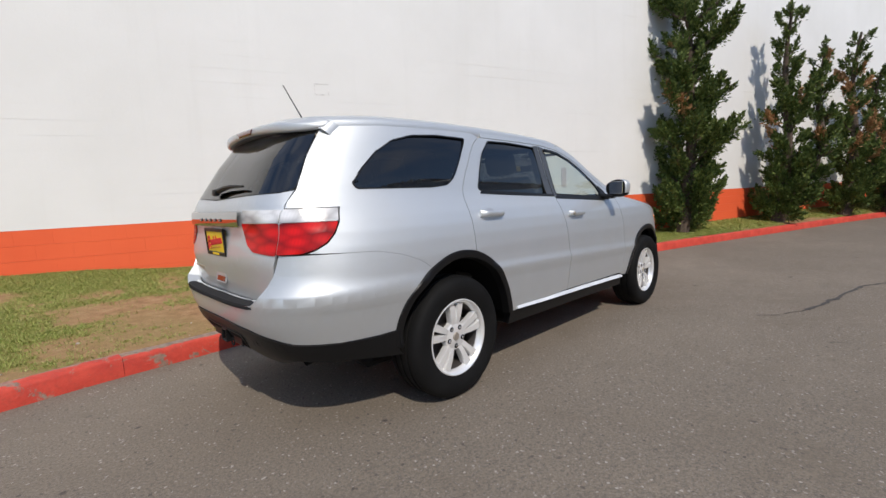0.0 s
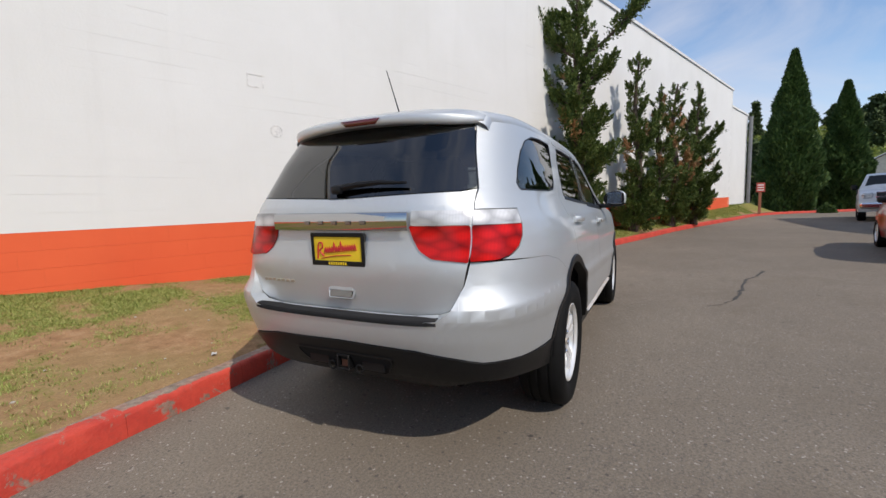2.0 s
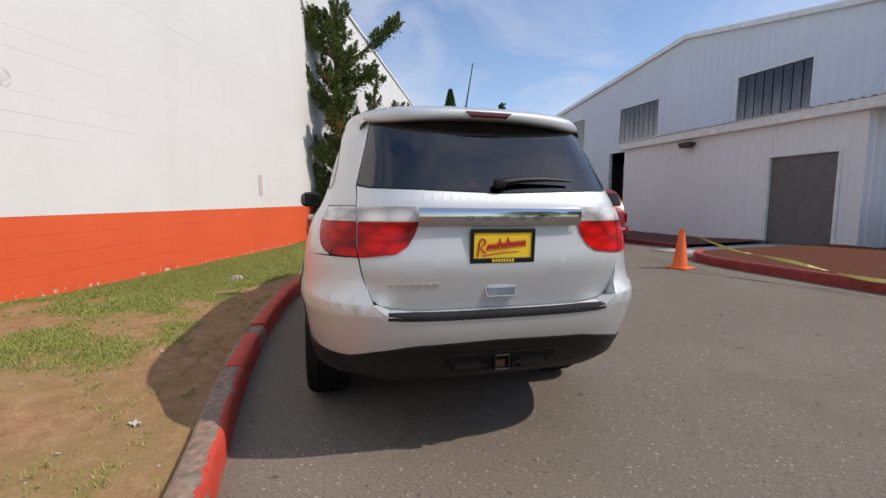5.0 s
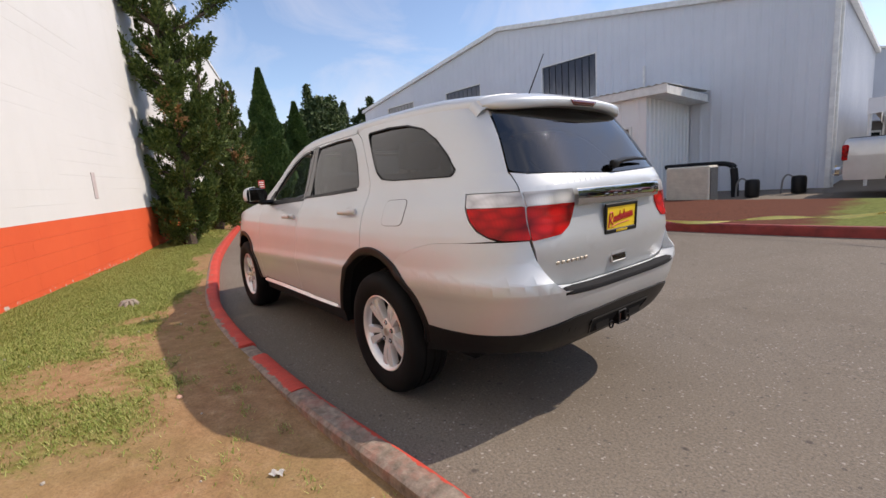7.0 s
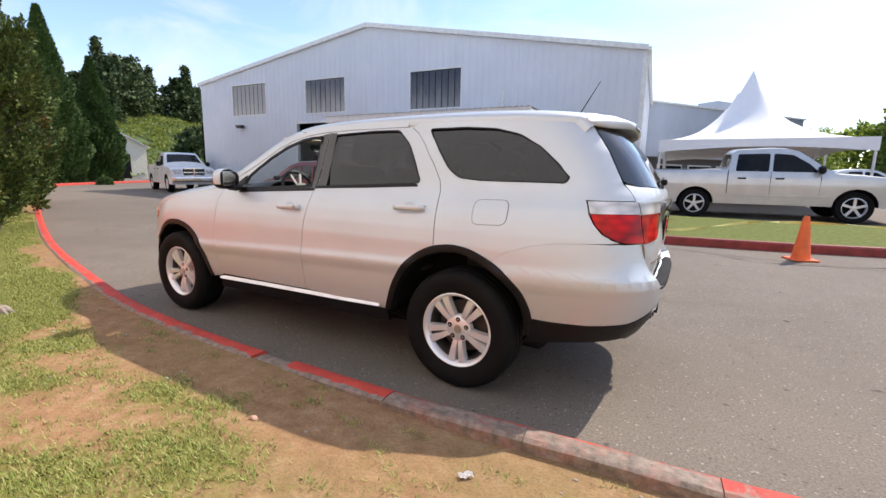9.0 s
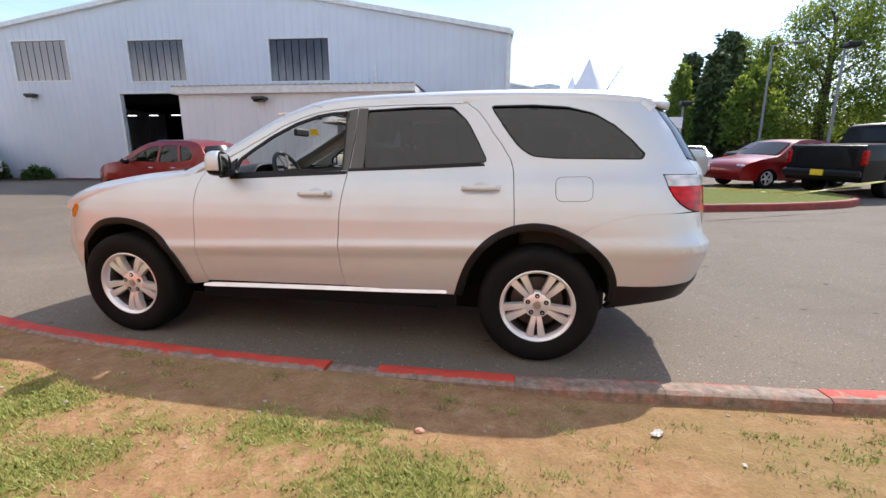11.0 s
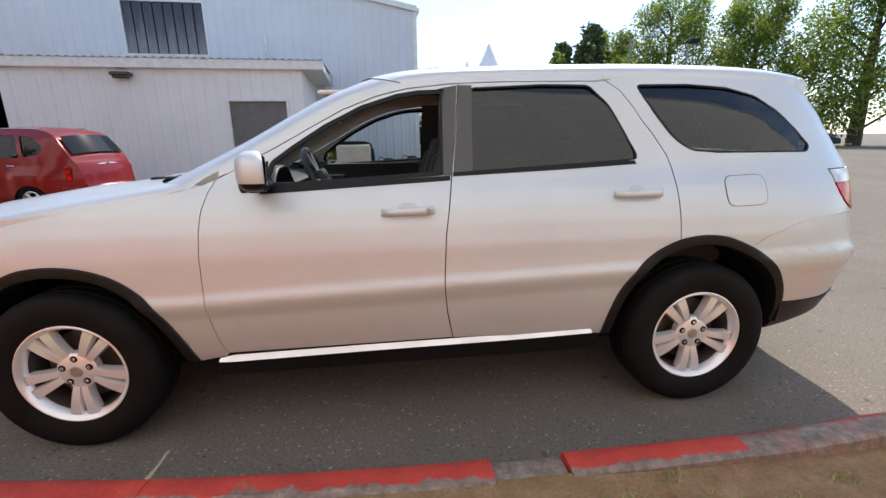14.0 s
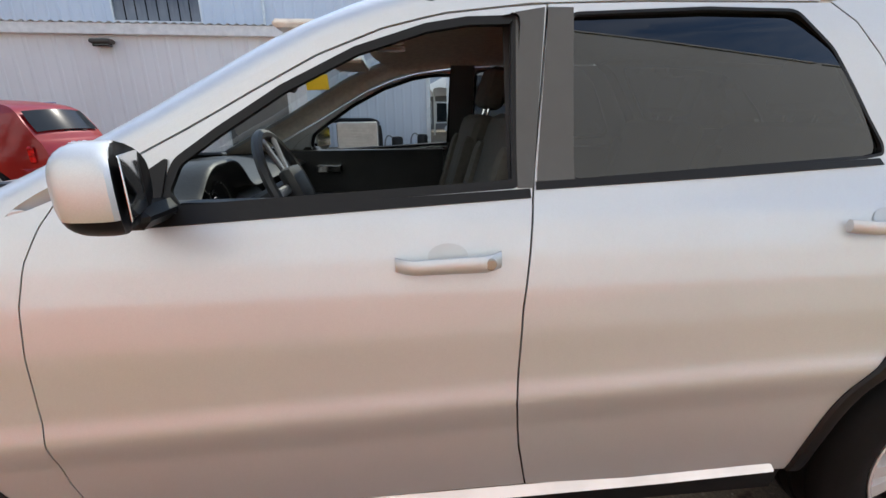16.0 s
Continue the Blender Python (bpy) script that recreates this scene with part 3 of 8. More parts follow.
patch = thing("wall_patch", "outline of a filled block in the white wall", "patch")
pp = MB()
for c, s_ in (((0.46, -0.001, 2.10), (0.24, 0.006, 0.012)), ((0.34, -0.001, 2.02), (0.012, 0.006, 0.17)), ((0.56, -0.001, 1.97), (0.02, 0.006, 0.10)), ((0.42, -0.001, 1.93), (0.14, 0.006, 0.012))):
    pp.box(c, s_, WALL_M)
part("filled_joint", pp, M["wall_scar"], patch)

# kerb stones along the verge


def kerb_run(x0, x1, width=0.15, height=0.152, line=None, side=1.0, zf=ground_z, top_off=0.0):
    """One stretch of kerb with a rounded road edge."""
    line = line or CURB
    pts = [p for p in line if x0 < p.x < x1]
    fy_ = lambda x: float(np.interp(x, [p.x for p in line], [p.y for p in line]))
    pts = [Vector((x0, fy_(x0), 0))] + pts + [Vector((x1, fy_(x1), 0))]
    prof = [(0.0, -0.10), (0.0, 0.0), (0.008, height - 0.03), (0.018, height - 0.010), (0.036, height), (0.075, height + 0.002), (0.105, height + 0.001), (width - 0.02, height + 0.002), (width, height - 0.012), (width + 0.004, -0.10)]
    mb = MB()
    rows = []
    for i, p in enumerate(pts):
        d = (pts[min(i + 1, len(pts) - 1)] - pts[max(i - 1, 0)]).normalized()
        n = Vector((-d.y, d.x, 0)) * side
        z = zf(p.x, p.y) + top_off
        rows.append([p + n * a + Vector((0, 0, z + b + (0.004 * noise.noise(Vector((p.x * 6, b * 30, a * 20))) if b > 0.05 else 0))) for a, b in prof])
    mb.sheet(lambda i, j: rows[i][j], range(len(rows)), range(len(prof)))
    mb.across = [a if b > 0.01 else 0.0 for r in rows for a, b in prof]
    q = len(prof)
    mb.f.append(tuple(range(q - 1, -1, -1)))
    mb.f.append(tuple((len(rows) - 1) * q + k for k in range(q)))
    return mb


kerb = tagged(new("kerb"), "concrete kerb with worn red paint, bare and broken in places", "kerb", kind="structure")
marks = [(-29, -24, 1), (-24, -19, 1), (-19, -15, 1), (-15, -12, 1), (-12, -9.5, 1), (-9.5, -7.4, 1), (-7.4, -5.6, 1), (-5.6, -4.1, 3), (-4.1, -2.95, 3), (-2.947, -2.15, 0), (-2.147, -1.388, 0), (-1.385, -0.62, 1), (-0.61, -0.32, 2), (-0.315, 1.0, 1), (1.003, 2.4, 1), (2.403, 4.0, 1), (4.003, 6.0, 1),
         (6.003, 8.5, 1), (8.503, 11.5, 1), (11.503, 15, 1), (15.003, 19, 1), (19.003, 24, 1), (24.003, 29, 1), (29.003, 33.4, 1), (33.403, 38.5, 1)]
for a, b, red in marks:
    run = kerb_run(a, b, height=(0.146, 0.152, 0.132, 0.150)[red])
    st_ = part("kerb_stone", run, M[("curb_bare", "curb_red", "curb_broken", "curb_worn")[red]], kerb, ("bare weathered stretch", "", "broken bare stretch", "")[red])
    st_.data.attributes.new("across", "FLOAT", "POINT").data.foreach_set("value", run.across)

# asphalt cracks
for pts, wide in (([(1.98, -2.27), (2.5, -2.41), (3.1, -2.53), (3.5, -2.64), (3.9, -2.82), (4.5, -3.02)], 0.055), ([(1.72, -2.12), (1.86, -2.22), (1.98, -2.27)], 0.02), ([(1.52, -1.93), (1.65, -2.10)], 0.03), ([(1.60, -1.35), (1.72, -1.52), (1.82, -1.72)], 0.012),
                  ([(-3.0, -5.35), (-1.0, -5.5), (1.2, -5.3), (3.4, -5.6)], 0.02), ([(-7.5, -5.6), (-5, -5.1), (-3.0, -5.35)], 0.02)):
    cr = MB()
    path = curve([(x, y, 0) for x, y in pts], 10)
    path = [p + Vector((0.03 * noise.noise(p * 7), 0.05 * noise.noise(p * 7 + Vector((9, 0, 0))), 0)) for p in path]
    cr.sheet(lambda i, k: path[i] + Vector((0, (k - 0.5) * wide * (0.45 + 1.1 * abs(noise.noise(path[i] * 6.0))), ground_z(path[i].x, path[i].y) + 0.004)), range(len(path)), [0, 1])
    crack = setting("asphalt_crack", cr, M["tar"], "dark crack in the asphalt", "crack", None)


# ---- the silver sport utility vehicle ----
from mathutils.geometry import tessellate_polygon

W_TAB = [(0.20, 0.880), (0.36, 0.905), (0.46, 0.930), (0.56, 0.938), (0.66, 0.943), (0.705, 0.951), (0.738, 0.954), (0.752, 0.950), (0.785, 0.940), (0.84, 0.935), (0.92, 0.931), (1.02, 0.917), (1.10, 0.896), (1.17, 0.866), (1.22, 0.836),
         (1.26, 0.815), (1.30, 0.798), (1.45, 0.752), (1.62, 0.705), (1.69, 0.682), (1.80, 0.640)]
W_Z = np.arange(0.15, 1.85, 0.005)
W_V = np.convolve(np.pad(np.interp(W_Z, [a for a, b in W_TAB], [b for a, b in W_TAB]), 2, mode="edge"), np.ones(5) / 5, "valid")
XR = {
    "body": [(0.60, -2.55), (0.78, -2.570), (0.945, -2.600), (0.965, -2.600), (1.10, -2.585), (1.20, -2.590), (1.26, -2.582), (1.31, -2.552), (1.50, -2.432), (1.66, -2.302), (1.75, -2.22)],
    "bumper": [(0.36, -2.45), (0.45, -2.54), (0.53, -2.59), (0.60, -2.615), (0.65, -2.635), (0.752, -2.655), (0.80, -2.650), (0.845, -2.615), (0.92, -2.592), (1.02, -2.585)],
}
XF = [(0.20, 2.20), (0.40, 2.35), (0.60, 2.42), (0.80, 2.42), (0.95, 2.37), (1.05, 2.27), (1.3, 2.1)]
NR, NF, KR, KF = 4.7, 3.0, 0.88, 0.80
YR, YF = (1 - KR ** NR) ** (1 / NR), (1 - KF ** NF) ** (1 / NF)


def lookup(tab, z):
    return float(np.interp(z, [a for a, b in tab], [b for a, b in tab]))


def half_width(x, z):
    e = z + 0.035 * min(max(x, -1.3), 1.0) * math.exp(-((z - 0.73) / 0.16) ** 2)
    tuck = 0.045 * min(1.0, max(0.0, (-1.2 - x) / 0.8)) * min(1.0, max(0.0, (0.80 - z) / 0.30))
    return float(np.interp(e, W_Z, W_V)) - tuck


def sx(x, z, prof="body"):
    """Panel coordinate of a place on the flank."""
    if x < -1.2:
        return (-1.2 - (-x - 1.2) / (-lookup(XR[prof], z) - 1.2), z)
    if x > 1.2:
        return (1.2 + (x - 1.2) / (lookup(XF, z) - 1.2), z)
    return (x, z)


def ry(y, z):
    """Panel coordinate of a place on the tail, y from the middle."""
    return (-1.2 - KR - 0.8 * (1 - abs(y) / (half_width(-2.3, z) * YR)), z)


def fy(y, z):
    """Panel coordinate of a place on the nose."""
    return (1.2 + KF + 0.8 * (1 - abs(y) / (half_width(2.2, z) * YF)), z)


def body_at(s, z, prof="body", out=0.0):
    """The body's surface at a panel coordinate."""
    w = half_width(max(-2.3, min(2.2, s)), z)
    if s < -1.2 - KR:
        ln = -lookup(XR[prof], z) - 1.2
        y = w * YR * max(0.0, 1 - (-1.2 - KR - s) / 0.8)
        x = -1.2 - ln * (1 - (y / w) ** NR) ** (1 / NR)
    elif s < -1.2:
        ln = -lookup(XR[prof], z) - 1.2
        x, y = -1.2 + (s + 1.2) * ln, w * (1 - (-1.2 - s) ** NR) ** (1 / NR)
    elif s > 1.2 + KF:
        ln = lookup(XF, z) - 1.2
        y = w * YF * max(0.0, 1 - (s - 1.2 - KF) / 0.8)
        x = 1.2 + ln * (1 - (y / w) ** NF) ** (1 / NF)
    elif s > 1.2:
        ln = lookup(XF, z) - 1.2
        x, y = 1.2 + (s - 1.2) * ln, w * (1 - (s - 1.2) ** NF) ** (1 / NF)
    else:
        x, y = s, w
    p = Vector((x, y, z))
    if out:
        d = Vector((0, 1, 0.15)) if s > -1.9 and s < 1.9 else (Vector((-1, 0.35, 0.1)) if s < 0 else Vector((1, 0.5, 0.1)))
        p += d.normalized() * out
    return p


def soften(poly, r=0.02, seg=4):
    """Rounds the corners of a closed polygon."""
    out, k = [], len(poly)
    for i in range(k):
        a, b, c = (Vector(poly[j % k]) for j in (i - 1, i, i + 1))
        u, w = a - b, c - b
        if u.length < 1e-6 or w.length < 1e-6:
            continue
        if u.normalized().dot(w.normalized()) < -0.97:
            out.append(tuple(b))
            continue
        q = min(r, u.length * 0.45, w.length * 0.45)
        p0, p2 = b + u.normalized() * q, b + w.normalized() * q
        for j in range(seg + 1):
            t = j / seg
            out.append(tuple(p0 * (1 - t) ** 2 + b * 2 * t * (1 - t) + p2 * t * t))
    return out


def shrink(poly, d):
    """Moves a closed polygon inwards by d."""
    k = len(poly)
    area = sum(poly[i][0] * poly[(i + 1) % k][1] - poly[(i + 1) % k][0] * poly[i][1] for i in range(k))
    sgn = 1 if area > 0 else -1
    out = []
    for i in range(k):
        a, b, c = (Vector(poly[j % k]) for j in (i - 1, i, i + 1))
        n1, n2 = (b - a), (c - b)
        n1 = Vector((-n1.y, n1.x)).normalized() * sgn
        n2 = Vector((-n2.y, n2.x)).normalized() * sgn
        n = (n1 + n2)
        n = n.normalized() / max(0.5, n.normalized().dot(n1)) if n.length > 1e-4 else n1
        out.append(tuple(b + n * d))
    return out


def panel(mb, loops, fn, step=0.05, depth=0.02, mirror=False, both=False, fine=None):
    """Cuts a sheet with the outline loops[0] and the holes loops[1:], bends it by fn and folds its edges inwards."""
    flat = [[Vector((a, b, 0)) for a, b in lp] for lp in loops]
    pts = [p for lp in flat for p in lp]
    bm = bmesh.new()
    vs = [bm.verts.new(p) for p in pts]
    for t in tessellate_polygon(flat):
        try:
            bm.faces.new([vs[i] for i in t])
        except ValueError:
            pass
    steps = (step, fine or step)
    for ax in (0, 1):
        lo, hi = min(p[ax] for p in pts), max(p[ax] for p in pts)
        k = math.ceil((lo + 1e-4) / steps[ax])
        while k * steps[ax] < hi - 1e-4:
            co, no = Vector((0, 0, 0)), Vector((0, 0, 0))
            co[ax], no[ax] = k * steps[ax], 1
            bmesh.ops.bisect_plane(bm, geom=bm.verts[:] + bm.edges[:] + bm.faces[:], dist=1e-5, plane_co=co, plane_no=no)
            k += 1
    bmesh.ops.remove_doubles(bm, verts=bm.verts, dist=1e-5)

    def on_grid(e):
        for ax in (0, 1):
            a, b = e.verts[0].co[ax] / steps[ax], e.verts[1].co[ax] / steps[ax]
            if abs(a - b) < 1e-3 and abs(a - round(a)) < 1e-3:
                return True
        return False

    # whole cells in place of the slivers
    bmesh.ops.dissolve_edges(bm, edges=[e for e in bm.edges if not e.is_boundary and not on_grid(e)], use_verts=False)
    for v in bm.verts:
        v.co = fn(v.co.x, v.co.y)
    bm.normal_update()
    mid = Vector((0, 0, 0.8))
    tot = sum((f.normal.dot(f.calc_center_median() - mid) * f.calc_area() for f in bm.faces), 0.0)
    if tot < 0:
        bmesh.ops.reverse_faces(bm, faces=bm.faces[:])
    if both:
        for v in bm.verts:
            if abs(v.co.y) < 0.006:
                v.co.y = 0.0
        dup = bmesh.ops.duplicate(bm, geom=bm.verts[:] + bm.edges[:] + bm.faces[:])["geom"]
        for g in dup:
            if isinstance(g, bmesh.types.BMVert):
                g.co.y = -g.co.y
        bmesh.ops.reverse_faces(bm, faces=[g for g in dup if isinstance(g, bmesh.types.BMFace)])
        bmesh.ops.remove_doubles(bm, verts=[v for v in bm.verts if abs(v.co.y) < 1e-3], dist=1e-3)
    bm.normal_update()
    if depth:
        edge = [e for e in bm.edges if e.is_boundary]
        norm = {v: v.normal.copy() for e in edge for v in e.verts}
        ext = bmesh.ops.extrude_edge_only(bm, edges=edge)
        new_v = [g for g in ext["geom"] if isinstance(g, bmesh.types.BMVert)]
        for v in new_v:
            for e in v.link_edges:
                o = e.other_vert(v)
                if o in norm:
                    v.co = v.co - norm[o] * depth
                    break
    bm.verts.index_update()
    bm.verts.ensure_lookup_table()
    co = [v.co.copy() for v in bm.verts]
    fs = [[v.index for v in f.verts] for f in bm.faces]
    bm.free()
    if mirror:
        mb.add([(p.x, -p.y, p.z) for p in co], [f[::-1] for f in fs])
    else:
        mb.add(co, fs)
    return mb


def side_loop(pts, prof="body"):
    return [sx(x, z, prof) for x, z in pts]


suv = thing("sport_utility_vehicle", "silver sport utility vehicle parked beside a red kerb, driver's window open", "car")

RAIL = [(0.86, 1.258), (0.75, 1.303), (0.671, 1.347), (0.533, 1.418), (0.40, 1.492), (0.252, 1.571), (0.10, 1.630), (-0.037, 1.664), (-0.25, 1.688), (-0.5, 1.697), (-1.2, 1.702), (-1.8, 1.690), (-2.12, 1.668)]
RAIL_X = [a for a, b in RAIL][::-1]
RAIL_V = [b for a, b in RAIL][::-1]


def rail(x):
    return float(np.interp(x, RAIL_X, RAIL_V))


ARCH_F = [(0.955, 0.420), (1.010, 0.540), (1.08, 0.660), (1.135, 0.735), (1.205, 0.800), (1.285, 0.848), (1.367, 0.876), (1.45, 0.890), (1.536, 0.892), (1.63, 0.880), (1.717, 0.848), (1.785, 0.800), (1.845, 0.735), (1.885, 0.66), (1.905, 0.58), (1.915, 0.44)]
ARCH_R = [(-0.985, 0.440), (-1.015, 0.545), (-1.053, 0.645), (-1.105, 0.730), (-1.169, 0.803), (-1.245, 0.860), (-1.33, 0.900), (-1.41, 0.920), (-1.499, 0.927), (-1.59, 0.915), (-1.679, 0.880), (-1.765, 0.832), (-1.845, 0.765), (-1.90, 0.70), (-1.942, 0.614), (-1.958, 0.52)]
ARCH_R = [(x - 0.040 * max(0.0, (-1.50 - x) / 0.46), z) for x, z in ARCH_R] + [(-1.985, 0.435)]
SHUT_F = [(0.815, 0.455), (0.845, 0.51), (0.868, 0.59), (0.884, 0.70), (0.888, 0.80), (0.887, 0.92), (0.880, 1.03), (0.866, 1.12), (0.842, 1.19), (0.812, 1.245)]
SHUT_M = [(-0.23, 0.468), (-0.205, 0.60), (-0.192, 0.737), (-0.205, 0.975), (-0.243, 1.236), (-0.272, 1.45), (-0.295, rail(-0.295) - 0.028)]
SHUT_R = [(-1.357, 0.912), (-1.352, 1.05), (-1.346, 1.174), (-1.340, 1.25), (-1.322, 1.315), (-1.255, 1.42), (-1.165, 1.545), (-1.10, 1.625), (-1.03, rail(-1.03) - 0.028)]
FRAME_TOP_F = [(0.70 - 0.05 * k, rail(0.70 - 0.05 * k) - 0.0285) for k in range(19)]
FRAME_TOP_R = [(x, rail(x) - 0.028) for x in (-0.40, -0.55, -0.75, -0.95)]
WIN_F = soften([(-0.210, 1.243), (-0.222, 1.632), (-0.10, 1.628), (0.0, 1.612), (0.165, 1.560), (0.336, 1.476), (0.48, 1.385), (0.575, 1.318), (0.60, 1.25), (0.565, 1.205)], 0.018)
WIN_R = soften([(-0.338, 1.253), (-0.350, 1.640), (-0.70, 1.656), (-0.935, 1.653), (-1.035, 1.560), (-1.165, 1.325), (-1.165, 1.300), (-1.12, 1.293)], 0.022)
WIN_Q = soften([(-1.178, 1.654), (-1.45, 1.656), (-1.66, 1.640), (-1.82, 1.600), (-1.94, 1.530), (-2.055, 1.432), (-2.135, 1.350), (-2.115, 1.318), (-1.60, 1.322), (-1.455, 1.335), (-1.375, 1.385), (-1.26, 1.535)], 0.03)


def side_fn(prof="body", out=0.0):
    return lambda s, z: body_at(s, z, prof, out)


FENDER = SHUT_F[::-1] + [(0.83, 0.44)] + ARCH_F[:-1] + [(1.985, 0.70), (2.01, 0.86), (2.03, 0.93), (1.98, 0.975), (1.9, 1.01), (1.75, 1.055), (1.6, 1.09), (1.4, 1.125), (1.2, 1.155), (1.0, 1.188), (0.87, 1.222)]
DOOR_F = SHUT_F + FRAME_TOP_F + SHUT_M[::-1]
DOOR_R = SHUT_M + FRAME_TOP_R + SHUT_R[::-1] + ARCH_R[6::-1]
BUMP_SEAM = [(-1.742, 0.856), (-1.83, 0.915), (-1.95, 0.960), (-2.10, 0.991), (-2.25, 0.997)]


def strip_fn(s, z):
    """The sill strip leans outwards at its foot, so that it catches the sky."""
    zc = 0.440 - 0.0245 * body_at(s, z).x
    p = body_at(s, zc, "body", 0.006)
    return Vector((p.x, p.y + 0.62 * (zc - z), z))


for sgn, side in ((1, "near"), (-1, "off")):
    mir = sgn < 0
    flip = lambda p: Vector((p[0], p[1] * sgn, p[2]))
    part("fender", panel(MB(), [shrink(side_loop(FENDER), 0.0012)], side_fn(), mirror=mir, fine=0.0125), M["silver"], suv)
    door = part("front_door", panel(MB(), [shrink(side_loop(DOOR_F), 0.0025), side_loop(WIN_F)], side_fn(), mirror=mir, fine=0.0125), M["silver"], suv, "silver front door with its window wound down" if sgn > 0 else "")
    rdoor = part("rear_door", panel(MB(), [shrink(side_loop(DOOR_R), 0.0025), side_loop(WIN_R)], side_fn(), mirror=mir, fine=0.0125), M["silver"], suv)
    quarter = SHUT_R + [(x, rail(x) - 0.004) for x in (-1.10, -1.3, -1.6, -1.9)] + [(-2.08, rail(-2.08) - 0.004)]
    q_loop = side_loop(quarter) + [ry(0.563, 1.672), ry(0.591, 1.56), ry(0.622, 1.44), ry(0.655, 1.32), ry(0.658, 1.229)] + side_loop([(-2.236, 1.229), (-2.261, 1.157), (-2.293, 1.101), (-2.337, 1.053), (-2.392, 1.021), (-2.43, 1.006), (-2.37, 1.003)] + BUMP_SEAM[::-1] + ARCH_R[10:5:-1])
    part("quarter_panel", panel(MB(), [shrink(q_loop, 0.0012), side_loop(WIN_Q)], side_fn(), mirror=mir, fine=0.0125), M["silver"], suv)
    # narrow strip of roof edge over the doors
    fine_x = [0.80 - 0.05 * k for k in range(37)]
    strip = [(x, rail(x) + 0.004) for x in fine_x] + [(x, rail(x) - 0.0265) for x in fine_x[::-1]]
    part("roof_rail", panel(MB(), [side_loop(strip)], side_fn(out=0.0015), mirror=mir), M["silver"], suv)
    # panes, set back in their openings and bowed outwards
    bowed = lambda s_, z: body_at(s_, z, "body", -0.012 + 0.014 * (1 - ((z - 1.47) / 0.18) ** 2))
    if sgn < 0:
        part("front_side_window", panel(MB(), [shrink(side_loop(WIN_F), -0.004)], bowed, depth=0.004, fine=0.025, mirror=mir), M["glass_clear"], door, "clear glass")
    part("rear_side_window", panel(MB(), [shrink(side_loop(WIN_R), -0.004)], bowed, depth=0.004, fine=0.025, mirror=mir), M["glass_dark"], rdoor, "dark privacy glass")
    part("quarter_window", panel(MB(), [shrink(side_loop(WIN_Q), -0.004)], bowed, depth=0.004, fine=0.025, mirror=mir), M["glass_dark"], suv, "dark privacy glass")
    # black weather strips and pillar covers
    for w, par in ((WIN_F, door), (WIN_R, rdoor), (WIN_Q, suv)):
        part("window_seal", panel(MB(), [shrink(side_loop(w), -0.0015), shrink(side_loop(w), 0.018 if w is WIN_F else 0.006)], side_fn(out=0.002), depth=0.012, mirror=mir), M["black_plastic"], par)
    sill = [(0.60, 1.205), (0.20, 1.222), (-0.235, 1.240), (-0.235, 1.220), (0.20, 1.200), (0.62, 1.180)]
    part("belt_strip", panel(MB(), [side_loop(sill)], side_fn(out=0.004), depth=0.01, mirror=mir), M["black_plastic"], door)
    sill = [(-0.25, 1.255), (-0.75, 1.274), (-1.15, 1.292), (-1.16, 1.276), (-0.75, 1.256), (-0.25, 1.237)]
    part("belt_strip", panel(MB(), [side_loop(sill)], side_fn(out=0.004), depth=0.01, mirror=mir), M["black_plastic"], rdoor)
    post = [(-0.205, 1.242), (-0.216, 1.640), (-0.288, 1.652), (-0.268, 1.45), (-0.244, 1.242)]
    part("pillar_cover", panel(MB(), [side_loop(post)], side_fn(out=0.003), depth=0.01, mirror=mir), M["pillar"], door, "dark pillar cover")
    post = [(-0.252, 1.244), (-0.276, 1.45), (-0.296, 1.652), (-0.358, 1.652), (-0.345, 1.250)]
    part("pillar_cover", panel(MB(), [side_loop(post)], side_fn(out=0.003), depth=0.01, mirror=mir), M["pillar"], rdoor, "dark pillar cover")
    sail = [(0.60, 1.20), (0.585, 1.325), (0.66, 1.275), (0.715, 1.22), (0.70, 1.186)]
    part("mirror_sail", panel(MB(), [soften(side_loop(sail), 0.012)], side_fn(out=0.006), depth=0.012, mirror=mir), M["black_plastic"], door)
    # dark strips behind the door gaps, added to keep sunlight from leaking through
    for gap in (SHUT_F, SHUT_M, SHUT_R):
        backing = [(x + 0.028, z) for x, z in gap] + [(x - 0.028, z) for x, z in gap[::-1]]
        part("door_jamb", panel(MB(), [side_loop(backing)], side_fn(out=-0.026), step=0.08, depth=0.0, mirror=mir), M["dark"], suv)
    # black arch lips
    for arch, hub in ((ARCH_F, (1.50, 0.40)), (ARCH_R, (-1.49, 0.42))):
        arc = [(p.x, p.y) for p in curve([(x, z, 0) for x, z in arch], 4)]
        lip = MB()

        def lip_pt(i, k):
            f, o = ((1.012, -0.03), (1.012, 0.004), (1.0, 0.010), (0.955, 0.012), (0.918, 0.006), (0.912, -0.05))[k]
            x, z = hub[0] + (arc[i][0] - hub[0]) * f, hub[1] + (arc[i][1] - hub[1]) * f
            return flip(body_at(*sx(x, z), "body", o))

        lip.sheet(lip_pt, range(len(arc)), range(6))
        part("wheel_arch_lip", lip, M["black_plastic"], suv, "black plastic wheel arch lip")
        well = MB()
        pts = [(hub[0] + (x - hub[0]) * 0.97, hub[1] + (z - hub[1]) * 0.97) for x, z in arch]
        well.sheet(lambda i, y: flip((pts[i][0], y, pts[i][1])), range(len(pts)), [0.905, 0.75, 0.5])
        well.add([flip((x, 0.5, z)) for x, z in pts], [tuple(range(len(pts)))])
